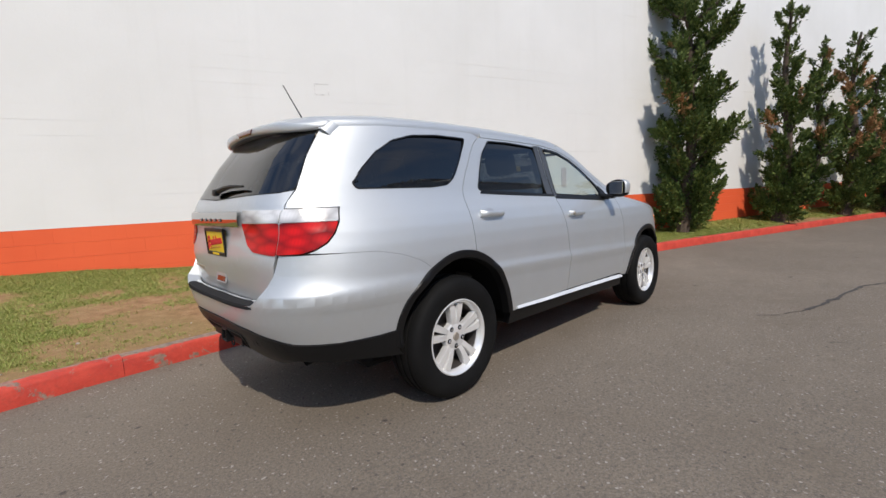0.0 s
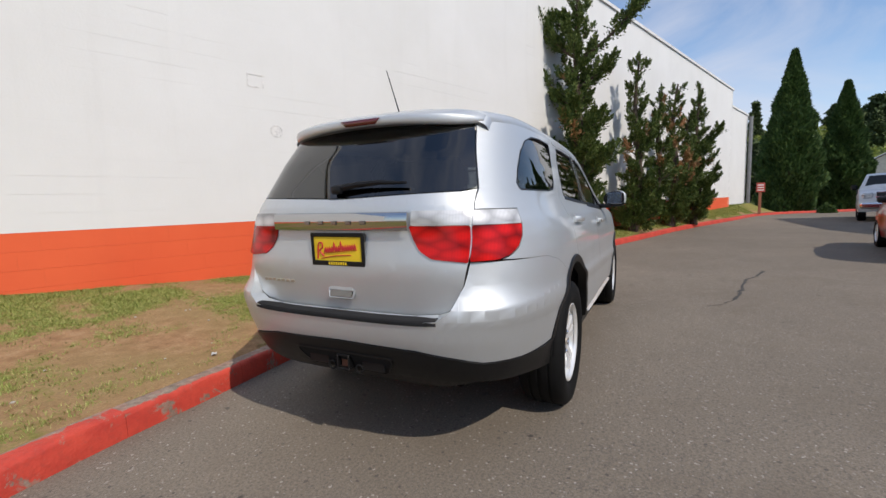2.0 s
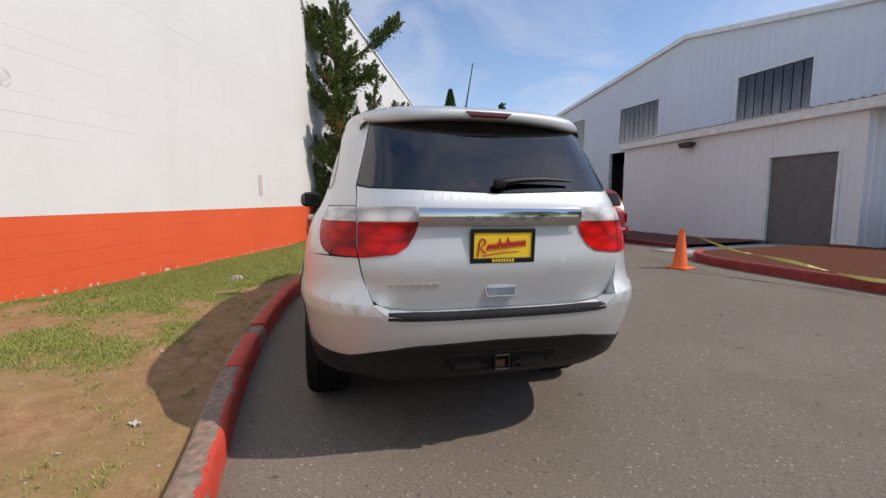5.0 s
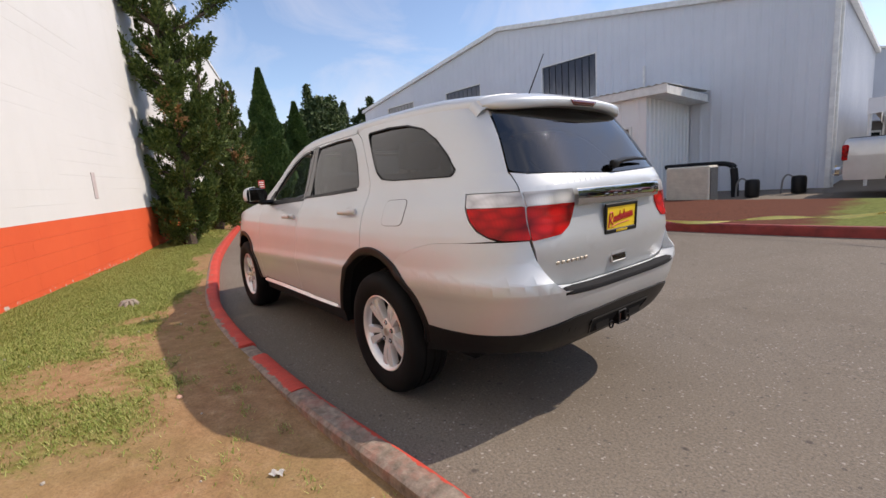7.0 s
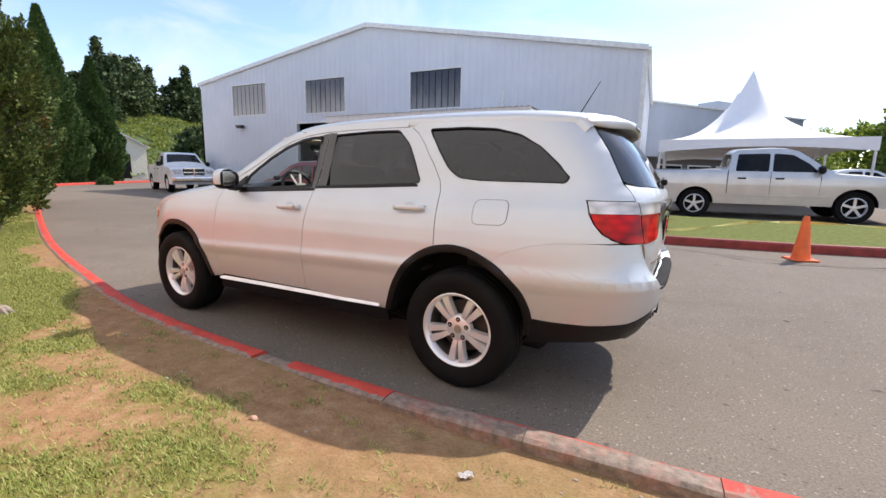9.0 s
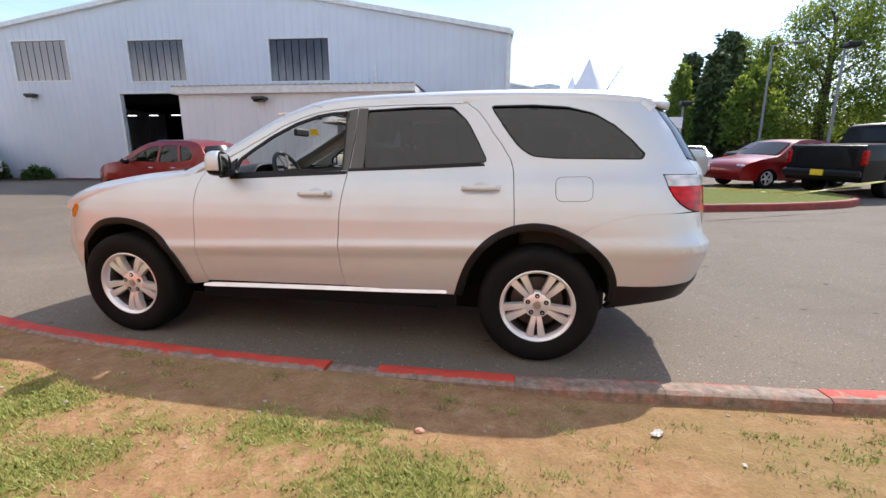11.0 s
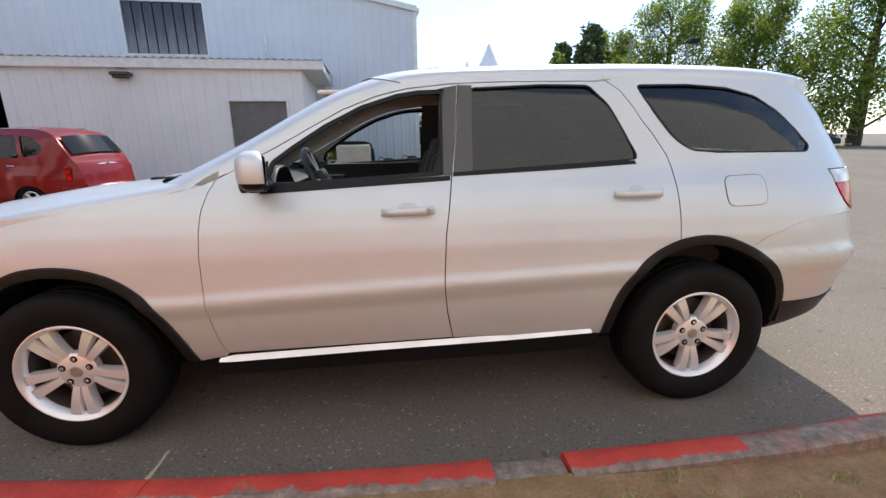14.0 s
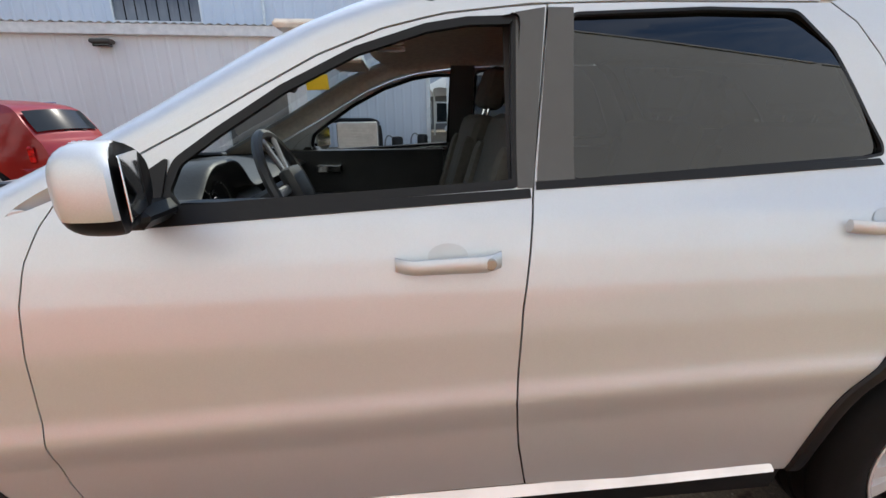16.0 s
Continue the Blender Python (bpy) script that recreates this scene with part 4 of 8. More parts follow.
        part("wheel_well", well, M["dark"], suv)
    # sill, bright strip and handles
    low = [(0.87, 0.447), (-0.985, 0.470), (-0.985, 0.345), (0.90, 0.325)]
    part("sill", panel(MB(), [side_loop(low)], side_fn(out=-0.012), depth=0.05, mirror=mir), M["black_plastic"], suv)
    strip = soften([(0.865, 0.428), (0.80, 0.438), (0.20, 0.452), (-0.60, 0.466), (-0.93, 0.470), (-0.935, 0.452), (-0.60, 0.442), (0.20, 0.426), (0.80, 0.411), (0.87, 0.412)], 0.006)
    part("sill_strip", panel(MB(), [side_loop(strip)], strip_fn, step=0.08, depth=0.012, mirror=mir), M["bright_strip"], suv, "bright sill strip")
    for x0, x1, zc, par in ((0.088, -0.152, 1.090, door), (-1.020, -1.262, 1.139, rdoor)):
        hb = MB()
        xs_ = np.linspace(x0, x1, 13)
        rings = []
        for i, x in enumerate(xs_):
            t = i / 12
            y = half_width(x, zc) + 0.010 + 0.030 * min(1, 6 * t, 6 * (1 - t)) ** 0.6
            hgt = 0.0165 + 0.004 * t
            rings.append([flip((x, y + 0.010 * math.cos(a), zc + 0.004 * t + hgt * math.sin(a))) for a in [2 * math.pi * k / 10 for k in range(10)]])
        k0 = len(hb.v)
        hb.v += [tuple(p) for r in rings for p in r]
        hb.f += [(i * 10 + k, i * 10 + (k + 1) % 10, (i + 1) * 10 + (k + 1) % 10, (i + 1) * 10 + k) for i in range(12) for k in range(10)]
        hb.f += [tuple(range(10)), tuple(120 + k for k in range(10))]
        handle = part("door_handle", hb, M["silver"], par)
        xm = (x0 + x1) / 2
        # Near-flush disc; its darker silver stands for shade in the hollow.
        cup = MB()
        cup.sheet(lambda r, a: flip((xm + 0.046 * r * math.cos(a), half_width(xm, zc + 0.012 + 0.027 * r * math.sin(a)) + 0.0018 - 0.0016 * (1 - r * r) , zc + 0.012 + 0.027 * r * math.sin(a))), [0.0, 0.4, 0.75, 0.95, 1.0], [2 * math.pi * k / 20 for k in range(21)])
        part("handle_cup", cup, M["cup"], par)
        if par is door:
            kb = MB()
            kb.lathe([(0.0, 0.004), (0.011, 0.004), (0.0135, 0.001), (0.0135, -0.01)], 16, Matrix.Translation(flip((x1 + 0.030, half_width(x1, zc) + 0.045, zc + 0.004))) @ Matrix.Rotation(radians(-90 * sgn), 4, "X"))
            part("keyhole", kb, M["cap"], handle)
    # wing mirror
    mc = flip((0.590, 0.995, 1.290))
    bm = bmesh.new()
    bmesh.ops.create_uvsphere(bm, u_segments=28, v_segments=16, radius=1.0)
    kinds, cut = {}, set()
    for f in bm.faces:
        kinds[f.index] = 1 if f.calc_center_median().z < -0.42 else 0
    for v in bm.verts:
        q = Vector([math.copysign(abs(c) ** 0.66, c) for c in v.co])
        back = -0.30 - 0.42 * q.y * sgn
        if q.x < back:
            cut.add(v.index)
            q.x = back
        taper = 1 - 0.28 * (q.y * sgn < 0) * abs(q.y)
        v.co = Vector((mc.x + q.x * 0.070 - 0.02 * abs(q.y), mc.y + q.y * 0.110, mc.z + q.z * 0.082 * taper))
    for f in bm.faces:
        if all(v.index in cut for v in f.verts):
            kinds[f.index] = 2
    skins = []
    for kd in range(3):
        used = {}
        fs_ = [[used.setdefault(v.index, len(used)) for v in f.verts] for f in bm.faces if kinds[f.index] == kd]
        bm.verts.ensure_lookup_table()
        skins.append(MB().add([bm.verts[i].co.copy() for i in used], fs_))
    bm.free()
    wing = part("wing_mirror", skins[0], M["silver"], suv)
    part("mirror_base", skins[1], M["black_plastic"], wing, "black lower mirror casing")
    part("mirror_bezel", skins[2], M["black_plastic"], wing, "black bezel round the glass")
    gl = MB().rbox((0, 0, 0), (0.004, 0.158, 0.112), 0.002, pose(mc.x - 0.0385, mc.y - 0.004 * sgn, mc.z + 0.004, 0, 0, 20.0 * sgn))
    part("mirror_glass", gl, M["chrome"], wing, "mirror glass")
    arm = MB().rbox((mc.x + 0.015, mc.y - 0.11 * sgn, mc.z - 0.072), (0.09, 0.16, 0.045), 0.018)
    part("mirror_arm", arm, M["black_plastic"], wing)
    # tail lamps: outer piece on the body, inner piece on the tailgate
    clear_o = [sx(-2.240, 1.225), ry(0.658, 1.225), ry(0.658, 1.160), sx(-2.262, 1.160)]
    red_o = [sx(-2.264, 1.157), ry(0.658, 1.157), ry(0.658, 1.004), sx(-2.45, 1.008), sx(-2.395, 1.025), sx(-2.340, 1.056), sx(-2.296, 1.103)]
    clear_i = [ry(0.651, 1.225), ry(0.402, 1.225), ry(0.394, 1.160), ry(0.651, 1.160)]
    red_i = [ry(0.651, 1.157), ry(0.390, 1.157), ry(0.408, 1.10), ry(0.440, 1.050), ry(0.495, 1.015), ry(0.651, 0.998)]
    for loop_c, loop_r in ((clear_o, red_o), (clear_i, red_i)):
        lamp = part("tail_lamp", panel(MB(), [soften(shrink(loop_r, -0.0005), 0.010)], side_fn(out=0.006), step=0.03, depth=0.03, mirror=mir), M["lens_red"], suv, "red tail lamp lens")
        part("clear_lens", panel(MB(), [soften(shrink(loop_c, -0.0002), 0.005)], side_fn(out=0.006), step=0.03, depth=0.03, mirror=mir), M["lens_clear"], lamp, "clear lens")
    # bumper corner, head lamp with amber corner
    front = side_loop([(1.915, 0.44), (1.91, 0.60), (1.99, 0.70), (2.015, 0.86), (2.035, 0.925)]) + [fy(0.55, 0.93), fy(0.0, 0.93), fy(0.0, 0.36), fy(0.6, 0.36)] + side_loop([(1.96, 0.36)])
    part("front_bumper", panel(MB(), [front], side_fn(), mirror=mir), M["silver"], suv)
    chin = side_loop([(1.925, 0.435), (1.965, 0.355)]) + [fy(0.6, 0.352), fy(0.0, 0.352), fy(0.0, 0.24), fy(0.6, 0.24)] + side_loop([(1.95, 0.27)])
    part("front_valance", panel(MB(), [chin], side_fn(), mirror=mir), M["black_plastic"], suv)
    hl = side_loop([(2.04, 0.932), (1.985, 0.985), (2.03, 0.985)]) + [fy(0.62, 1.0), fy(0.42, 0.99), fy(0.42, 0.935)]
    head = part("head_lamp", panel(MB(), [hl], side_fn(out=0.004), depth=0.03, mirror=mir), M["lens_clear"], suv, "clear head lamp")
    am = side_loop([(2.005, 0.872), (1.940, 0.955), (1.965, 0.980), (2.045, 0.970), (2.045, 0.878)])
    part("side_marker", panel(MB(), [soften(am, 0.008)], side_fn(out=0.007), step=0.03, depth=0.02, mirror=mir), M["amber"], head, "amber side marker")

# rear bumper cover, black lower part and step pad, each from flank to flank
seam = side_loop(BUMP_SEAM[::-1], "bumper") + side_loop([ARCH_R[11], ARCH_R[12], ARCH_R[13], ARCH_R[14], (-1.996, 0.545)], "bumper")
cover = [ry(0.0, 0.737), ry(0.42, 0.740), ry(0.535, 0.750), ry(0.600, 0.802), ry(0.637, 0.90), ry(0.6565, 0.998), sx(-2.38, 0.998, "bumper")] + seam + side_loop([(-2.10, 0.540), (-2.30, 0.538)], "bumper") + [ry(0.70, 0.550), ry(0.60, 0.576), ry(0.42, 0.604), ry(0.0, 0.612)]
part("rear_bumper", panel(MB(), [cover], side_fn("bumper"), depth=0.075, both=True), M["silver"], suv)
low = [ry(0.0, 0.606), ry(0.42, 0.598), ry(0.60, 0.570), ry(0.70, 0.544)] + side_loop([(-2.30, 0.532), (-2.10, 0.534), (-1.998, 0.539), (-1.97, 0.42), (-1.94, 0.385), (-2.20, 0.42)], "bumper") + [ry(0.66, 0.445), ry(0.50, 0.400), ry(0.0, 0.395)]
valance = part("rear_valance", panel(MB(), [low], side_fn("bumper", 0.008), depth=0.04, both=True), M["black_plastic"], suv, "black plastic lower bumper")
# ribbed step pad on the bumper's shelf
pad = MB()
SHELF = [(0.085, 0.744), (0.045, 0.746), (0.008, 0.745), (-0.001, 0.741), (-0.004, 0.734), (-0.003, 0.720), (0.004, 0.713)]
pad.sheet(lambda u, k: (body_at(*ry(0.535 * abs(u), 0.727), "bumper").x + SHELF[k][0], (0.528 + 0.008 * min(k, 4) / 4) * u, SHELF[k][1] + 0.005 + 0.008 * abs(u) ** 3), [i / 14 - 1 for i in range(29)], range(7))
pads = part("bumper_step_pad", pad, M["step_pad"], suv, "ribbed black bumper step pad")
pads.modifiers.new("thick", "SOLIDIFY").thickness = 0.004
for k in range(3):
    rb_ = MB().tube([(body_at(*ry(0.5 * abs(u), 0.727), "bumper").x - 0.0035, 0.5 * u, 0.724 + 0.006 * k + 0.006 * abs(u) ** 3) for u in [i / 10 - 1 for i in range(21)]], 0.0018, 5)
    part("rib", rb_, M["step_pad"], pads)

# tailgate
gate = [ry(0.0, 0.748), ry(0.42, 0.750), ry(0.530, 0.758), ry(0.594, 0.807), ry(0.631, 0.90), ry(0.651, 1.00), ry(0.654, 1.24), ry(0.650, 1.318), ry(0.60, 1.306), ry(0.0, 1.285)]
tailgate = part("tailgate", panel(MB(), [gate], side_fn(), depth=0.02, both=True), M["silver"], suv)
rg = soften([ry(0.0, 1.290), ry(0.60, 1.311), ry(0.649, 1.328), ry(0.618, 1.44), ry(0.587, 1.56), ry(0.560, 1.655), ry(0.0, 1.700)], 0.02)
part("rear_window", panel(MB(), [rg], side_fn(out=0.001), depth=0.004, both=True), M["glass_mid2"], tailgate, "dark tinted rear window")
bar = MB()
for sg in (1, -1):
    bar.sheet(lambda u, v: (body_at(*ry(0.395 * u, 1.18)).x - 0.012 - 0.016 * math.sin(math.pi * min(max(v, 0.0), 1.0)) ** 0.22, sg * 0.395 * u, 1.138 + 0.085 * v), [i / 10 for i in range(11)], [0, 0.04, 0.15, 0.3, 0.5, 0.7, 0.85, 0.96, 1])
chrome_bar = part("chrome_bar", bar, M["dark_chrome"], tailgate, "chrome bar across the tailgate")
for k in range(5):
    lb = MB()
    y0 = 0.165 - 0.0825 * k
    lb.rbox((body_at(*ry(abs(y0), 1.18)).x - 0.030, y0, 1.176), (0.006, 0.034, 0.018), 0.003)
    part("badge_letter", lb, M["badge"], chrome_bar)
nb = MB()
for k in range(7):
    y0 = 0.515 - 0.034 * k
    nb.rbox((body_at(*ry(abs(y0), 0.865)).x - 0.003, y0, 0.876), (0.006, 0.024, 0.015), 0.002)
part("name_badge", nb, M["badge_dull"], tailgate, "small dull metal name badge")
# plate with its dealer insert
xp = body_at(*ry(0.0, 1.05)).x
pm = pose(xp - 0.010, 0, 1.048, 0, -3, 0)
pf = MB()
for cy, cz, w, h in ((0, 0.070, 0.318, 0.020), (0, -0.068, 0.318, 0.024), (0.150, 0, 0.018, 0.13), (-0.150, 0, 0.018, 0.13)):
    pf.rbox((0, cy, cz), (0.012, w, h), 0.004, pm)
plate = part("number_plate", pf, M["black_plastic"], tailgate, "black plate frame with yellow dealer insert")
part("plate_insert", MB().rbox((0.002, 0, 0), (0.004, 0.288, 0.125), 0.002, pm), M["plate_yellow"], plate, "yellow dealer insert")
rs = MB()
for pts, rad in ((((0.122, -0.035), (0.118, 0.0), (0.112, 0.038), (0.092, 0.040), (0.088, 0.018), (0.108, 0.004), (0.094, -0.014), (0.082, -0.026)), 0.0042), (tuple((0.078 - 0.0068 * i, (0.016 if i % 2 else -0.014) + (0.020 if i in (9, 15) else 0)) for i in range(29)), 0.0034), (((0.10, -0.036), (0.02, -0.030), (-0.08, -0.034)), 0.0022)):
    line = curve([(0, y, z) for y, z in pts], 3)
    rs.tube([pm @ Vector((-0.0015, p.y, p.z - 0.10 * p.y)) for p in line], rad, 5)
part("plate_print", rs, M["plate_red"], plate, "red flowing stroke")
ks = MB()
for k in range(8):
    ks.rbox((-0.006, 0.049 - 0.014 * k, -0.068), (0.003, 0.009, 0.014), 0.001, pm)
part("frame_print", ks, M["plate_yellow"], plate, "yellow print bars")
# tailgate handle
hm = MB()
xh = body_at(*ry(0.0, 0.845)).x
HB = pose(xh, 0, 0.845, 0, 10, 0)
for zc, hz, wy in ((0.036, 0.012, 0.176), (-0.036, 0.010, 0.140)):
    hm.rbox((0.001, 0, zc), (0.010, wy, hz), 0.004, HB)
for q in (-1, 1):
    hm.rbox((0.001, 0, 0), (0.010, 0.012, 0.078), 0.004, HB @ Matrix.Translation((0, q * 0.077, 0)) @ Matrix.Rotation(radians(-13 * q), 4, "X"))
hm.rbox((-0.002, 0, 0.015), (0.010, 0.146, 0.032), 0.004, HB)
tg_handle = part("tailgate_handle", hm, M["cup"], tailgate)
# Flush dark block, coloured for the shade inside the handle's recess.
part("handle_recess", MB().rbox((0.000, 0, -0.014), (0.008, 0.136, 0.036), 0.003, HB), M["badge"], tg_handle)
# rear wiper
wp = MB()
wx = lambda y, z: body_at(*ry(abs(y), z)).x - 0.028
wp.tube([(wx(0.02, 1.335), 0.02, 1.335), (wx(-0.1, 1.345), -0.10, 1.352), (wx(-0.22, 1.345), -0.22, 1.358), (wx(-0.36, 1.345), -0.365, 1.352)], [0.018, 0.015, 0.011, 0.006], 8)
wp.rbox((wx(0.0, 1.32) + 0.004, 0.01, 1.332), (0.034, 0.060, 0.042), 0.015, seg=2)
part("rear_wiper", wp, M["black_plastic"], tailgate, "black rear wiper")
# hood, windscreen and roof: swept between the flank's upper edge and a middle line
TOPS = {
    "hood": [((2.04, 0.932), (2.31, 0.985)), ((1.98, 0.978), (2.22, 1.045)), ((1.75, 1.058), (1.98, 1.118)), ((1.6, 1.093), (1.80, 1.150)), ((1.2, 1.158), (1.45, 1.205)), ((0.88, 1.222), (1.20, 1.235))],
    "windscreen": [((0.92, 1.205), (1.20, 1.222)), ((0.86, 1.252), (1.13, 1.245)), ((0.671, 1.347), (0.92, 1.348)), ((0.533, 1.418), (0.76, 1.430)), ((0.252, 1.571), (0.46, 1.595)), ((0.10, 1.630), (0.30, 1.668)), ((-0.02, 1.662), (0.20, 1.710))],
    "roof": [((-0.03, 1.664), (0.195, 1.712)), ((-0.25, 1.690), (-0.02, 1.756)), ((-0.6, 1.699), (-0.5, 1.782)), ((-1.2, 1.703), (-1.2, 1.795)), ((-1.8, 1.690), (-1.8, 1.782)), ((-2.08, 1.668), (-2.15, 1.752)), ((-2.12, 1.655), (-2.20, 1.742)), ((-2.17, 1.61), (-2.26, 1.69))],
}


def top_fn(rows, power):
    lo = curve([(a[0], 0, a[1]) for a, b in rows], 5)
    hi = curve([(b[0], 0, b[1]) for a, b in rows], 5)

    def fn(i, v):
        a, b = lo[i], hi[i]
        yr = body_at(*sx(a.x, a.z)).y
        th = abs(v) * math.pi / 2
        e = math.cos(th) ** (2 / power)
        return Vector((a.x + (b.x - a.x) * e, yr * math.copysign(math.sin(th) ** (2 / power), v), a.z + (b.z - a.z) * e))
    return fn, len(lo)


VS = [math.copysign(abs(k / 12) ** 0.9, k) for k in range(-12, 13)]
fn, k = top_fn(TOPS["hood"], 2.6)
hood = part("hood", MB().sheet(lambda i, v: fn(i, max(-1, min(1, v))) + Vector((0, 0, -0.02 if abs(v) > 1 else 0)) + Vector((0, 0, 0.018 * max(0, 1 - ((abs(v) - 0.42) / 0.22) ** 2) * min(1, (k - 1 - i) / 6) if abs(abs(v) - 0.42) < 0.22 else 0)), range(k), [-1.1] + VS + [1.1]), M["silver"], suv)
fn, k = top_fn(TOPS["windscreen"], 2.6)
for sg in (-1, 1):
    ap = MB().sheet(lambda i, v: fn(i, sg * v), range(k), [0.655, 0.72, 0.80, 0.88, 0.95, 1.0])
    ap.sheet(lambda i, k: fn(i, sg * 1.0) + Vector((0, -0.010 * sg * k, -0.030 * k)), range(len(ap.v) // 6), (0, 1))
    part("windscreen_pillar", ap, M["silver"], suv)
    it = MB().sheet(lambda i, v: fn(i, sg * v) + Vector((-0.02, -0.016 * sg, -0.016)), range(k), [0.63, 0.75, 0.88, 1.0])
    part("pillar_trim", it, M["headliner"], suv, "grey inner pillar trim")
ws = part("windscreen", MB().sheet(lambda i, v: fn(i, v * 0.665) + Vector((0, 0, -0.004)), range(k), VS), M["glass_screen"], suv, "clear windscreen")
fn, k = top_fn(TOPS["roof"], 2.8)
part("roof", MB().sheet(lambda i, v: fn(i, max(-1, min(1, v))) + Vector((0, 0, -0.022 if abs(v) > 1 else 0)), range(k), [-1.1] + VS + [1.1]), M["silver"], suv)
part("headliner", MB().sheet(lambda i, v: fn(i, v * 0.97) + Vector((0, 0, -0.045)), range(k), VS), M["headliner"], suv, "grey headliner")
# roof spoiler with high brake lamp, grown from the roof's rear edge
ROOF_END = [fn(k - 6, q / 40) for q in range(-40, 41)]


def spoiler_pt(u, v):
    a = abs(u)
    y = 0.600 * u
    x0 = float(np.interp(y, [q.y for q in ROOF_END], [q.x for q in ROOF_END]))
    z0 = float(np.interp(y, [q.y for q in ROOF_END], [q.z for q in ROOF_END]))
    tip = min(-2.385 + 0.050 * a ** 2 + 0.135 * a ** 6, x0 - 0.012)
    zt, zl = 1.700 - 0.026 * a ** 2.6, 1.658 - 0.046 * a ** 2 + 0.040 * a ** 8
    ring = [(x0 + 0.05, z0 - 0.006), (x0 - 0.001, z0 + 0.0015), (x0 + (tip - x0) * 0.5, (z0 + zt) / 2 + 0.010), (tip + 0.020, zt + 0.004), (tip + 0.006, zt - 0.002), (tip + 0.003, zt - 0.010), (tip + 0.003, zl + 0.012), (tip + 0.010, zl + 0.002), (tip + 0.022, zl), (x0 + 0.01, zl + 0.014)]
    x, z = ring[v]
    return (x, y, z)


sp = MB().sheet(spoiler_pt, [i / 14 - 1 for i in range(29)], range(10))
for e in (0, 28):
    sp.f.append(tuple(e * 10 + q for q in range(10)))
spoiler = part("roof_spoiler", sp, M["silver"], suv, smooth=60)
# Darker silver sheet puts the shade under the lip into the colour.
un = MB().sheet(lambda u, q: Vector(spoiler_pt(u, 8)).lerp(Vector(spoiler_pt(u, 9)), q) + Vector((0.002, 0, -0.003)), [i / 14 - 1 for i in range(1, 28)], [0, 0.5, 1])
part("spoiler_underside", un, M["cup"], spoiler, "grey underside, darker silver standing for its shade")
hb = MB()
hb.sheet(lambda u, v: (-2.3855 + 0.004 * v, (0.122 - 0.030 * v) * u, 1.691 - 0.029 * v), [i / 8 - 1 for i in range(17)], [0, 1])
hbl = part("high_brake_lamp", hb, M["lens_red_dark"], spoiler, "dark red high brake lamp")
hbl.modifiers.new("thick", "SOLIDIFY").thickness = 0.004
ab = MB()
ab.lathe([(0.028, 0.0), (0.026, 0.008), (0.012, 0.016), (0.006, 0.022)], 14, pose(-1.99, 0, 1.782))
ab.tube([(-1.99, 0, 1.795), (-2.115, 0, 2.005)], [0.0045, 0.0025], 6)
part("aerial", ab, M["black_plastic"], suv, "black whip aerial")

# fuel flap: a fine groove round a rounded flap
FUEL = soften([(-1.60, 1.208), (-1.818, 1.213), (-1.818, 1.072), (-1.605, 1.066)], 0.045, 6)
part("fuel_flap", panel(MB(), [side_loop(FUEL)], side_fn(out=0.0025), step=0.04, depth=0.006), M["silver"], suv)
part("flap_groove", panel(MB(), [shrink(side_loop(FUEL), -0.003), shrink(side_loop(FUEL), 0.001)], side_fn(out=0.0008), step=0.04, depth=0.003), M["groove"], suv)
# hood vents
for sg in (1, -1):
    vb2 = MB().rbox((1.10, 0.52 * sg, 1.232), (0.26, 0.07, 0.018), 0.008, pose(0, 0, 0, 0, 0, 0))
    part("hood_vent", vb2, M["black_plastic"], hood, "black hood vent")

# under body, tow hitch and exhaust
ub = MB()
ub.rbox((0.1, 0, 0.34), (4.2, 1.15, 0.24), 0.05)
ub.rbox((0.0, 0, 0.38), (1.75, 1.66, 0.16), 0.03)
ub.rbox((-2.16, 0, 0.47), (0.40, 1.15, 0.10), 0.03)
part("underbody", ub, M["dark"], suv)
REC = [ry(0.0, 0.545), ry(0.27, 0.545), ry(0.285, 0.538), ry(0.283, 0.51), ry(0.235, 0.440), ry(0.215, 0.432), ry(0.0, 0.430)]
REC_IN = [ry(0.0, 0.537), ry(0.26, 0.537), ry(0.275, 0.531), ry(0.272, 0.51), ry(0.23, 0.448), ry(0.212, 0.440), ry(0.0, 0.438)]
part("valance_recess", panel(MB(), [REC_IN], side_fn("bumper", 0.0105), depth=0.002, both=True), M["dark"], valance, "black recess round the hitch")
part("recess_frame", panel(MB(), [REC[:-1] + [ry(0.03, 0.430), ry(0.03, 0.438)] + REC_IN[::-1][1:]], side_fn("bumper", 0.014), depth=0.008, both=True), M["black_plastic"], valance)
xr = body_at(*ry(0.0, 0.49), "bumper").x
ht = MB()
for cy, cz, a, b in ((0, 0.034, 0.078, 0.010), (0, -0.034, 0.078, 0.010), (0.034, 0, 0.010, 0.06), (-0.034, 0, 0.010, 0.06)):
    ht.rbox((xr + 0.02, cy - 0.005, 0.492 + cz), (0.12, a, b), 0.003)
part("tow_hitch", ht, M["black_plastic"], suv, "black tow hitch receiver")
part("hitch_bore", MB().box((xr - 0.012, -0.005, 0.480), (0.004, 0.05, 0.036)), M["rust"], suv)
for yy in (0.16, -0.17):
    part("recess_step", MB().rbox((xr - 0.012, yy, 0.487), (0.012, 0.13, 0.052), 0.008), M["black_plastic"], valance)
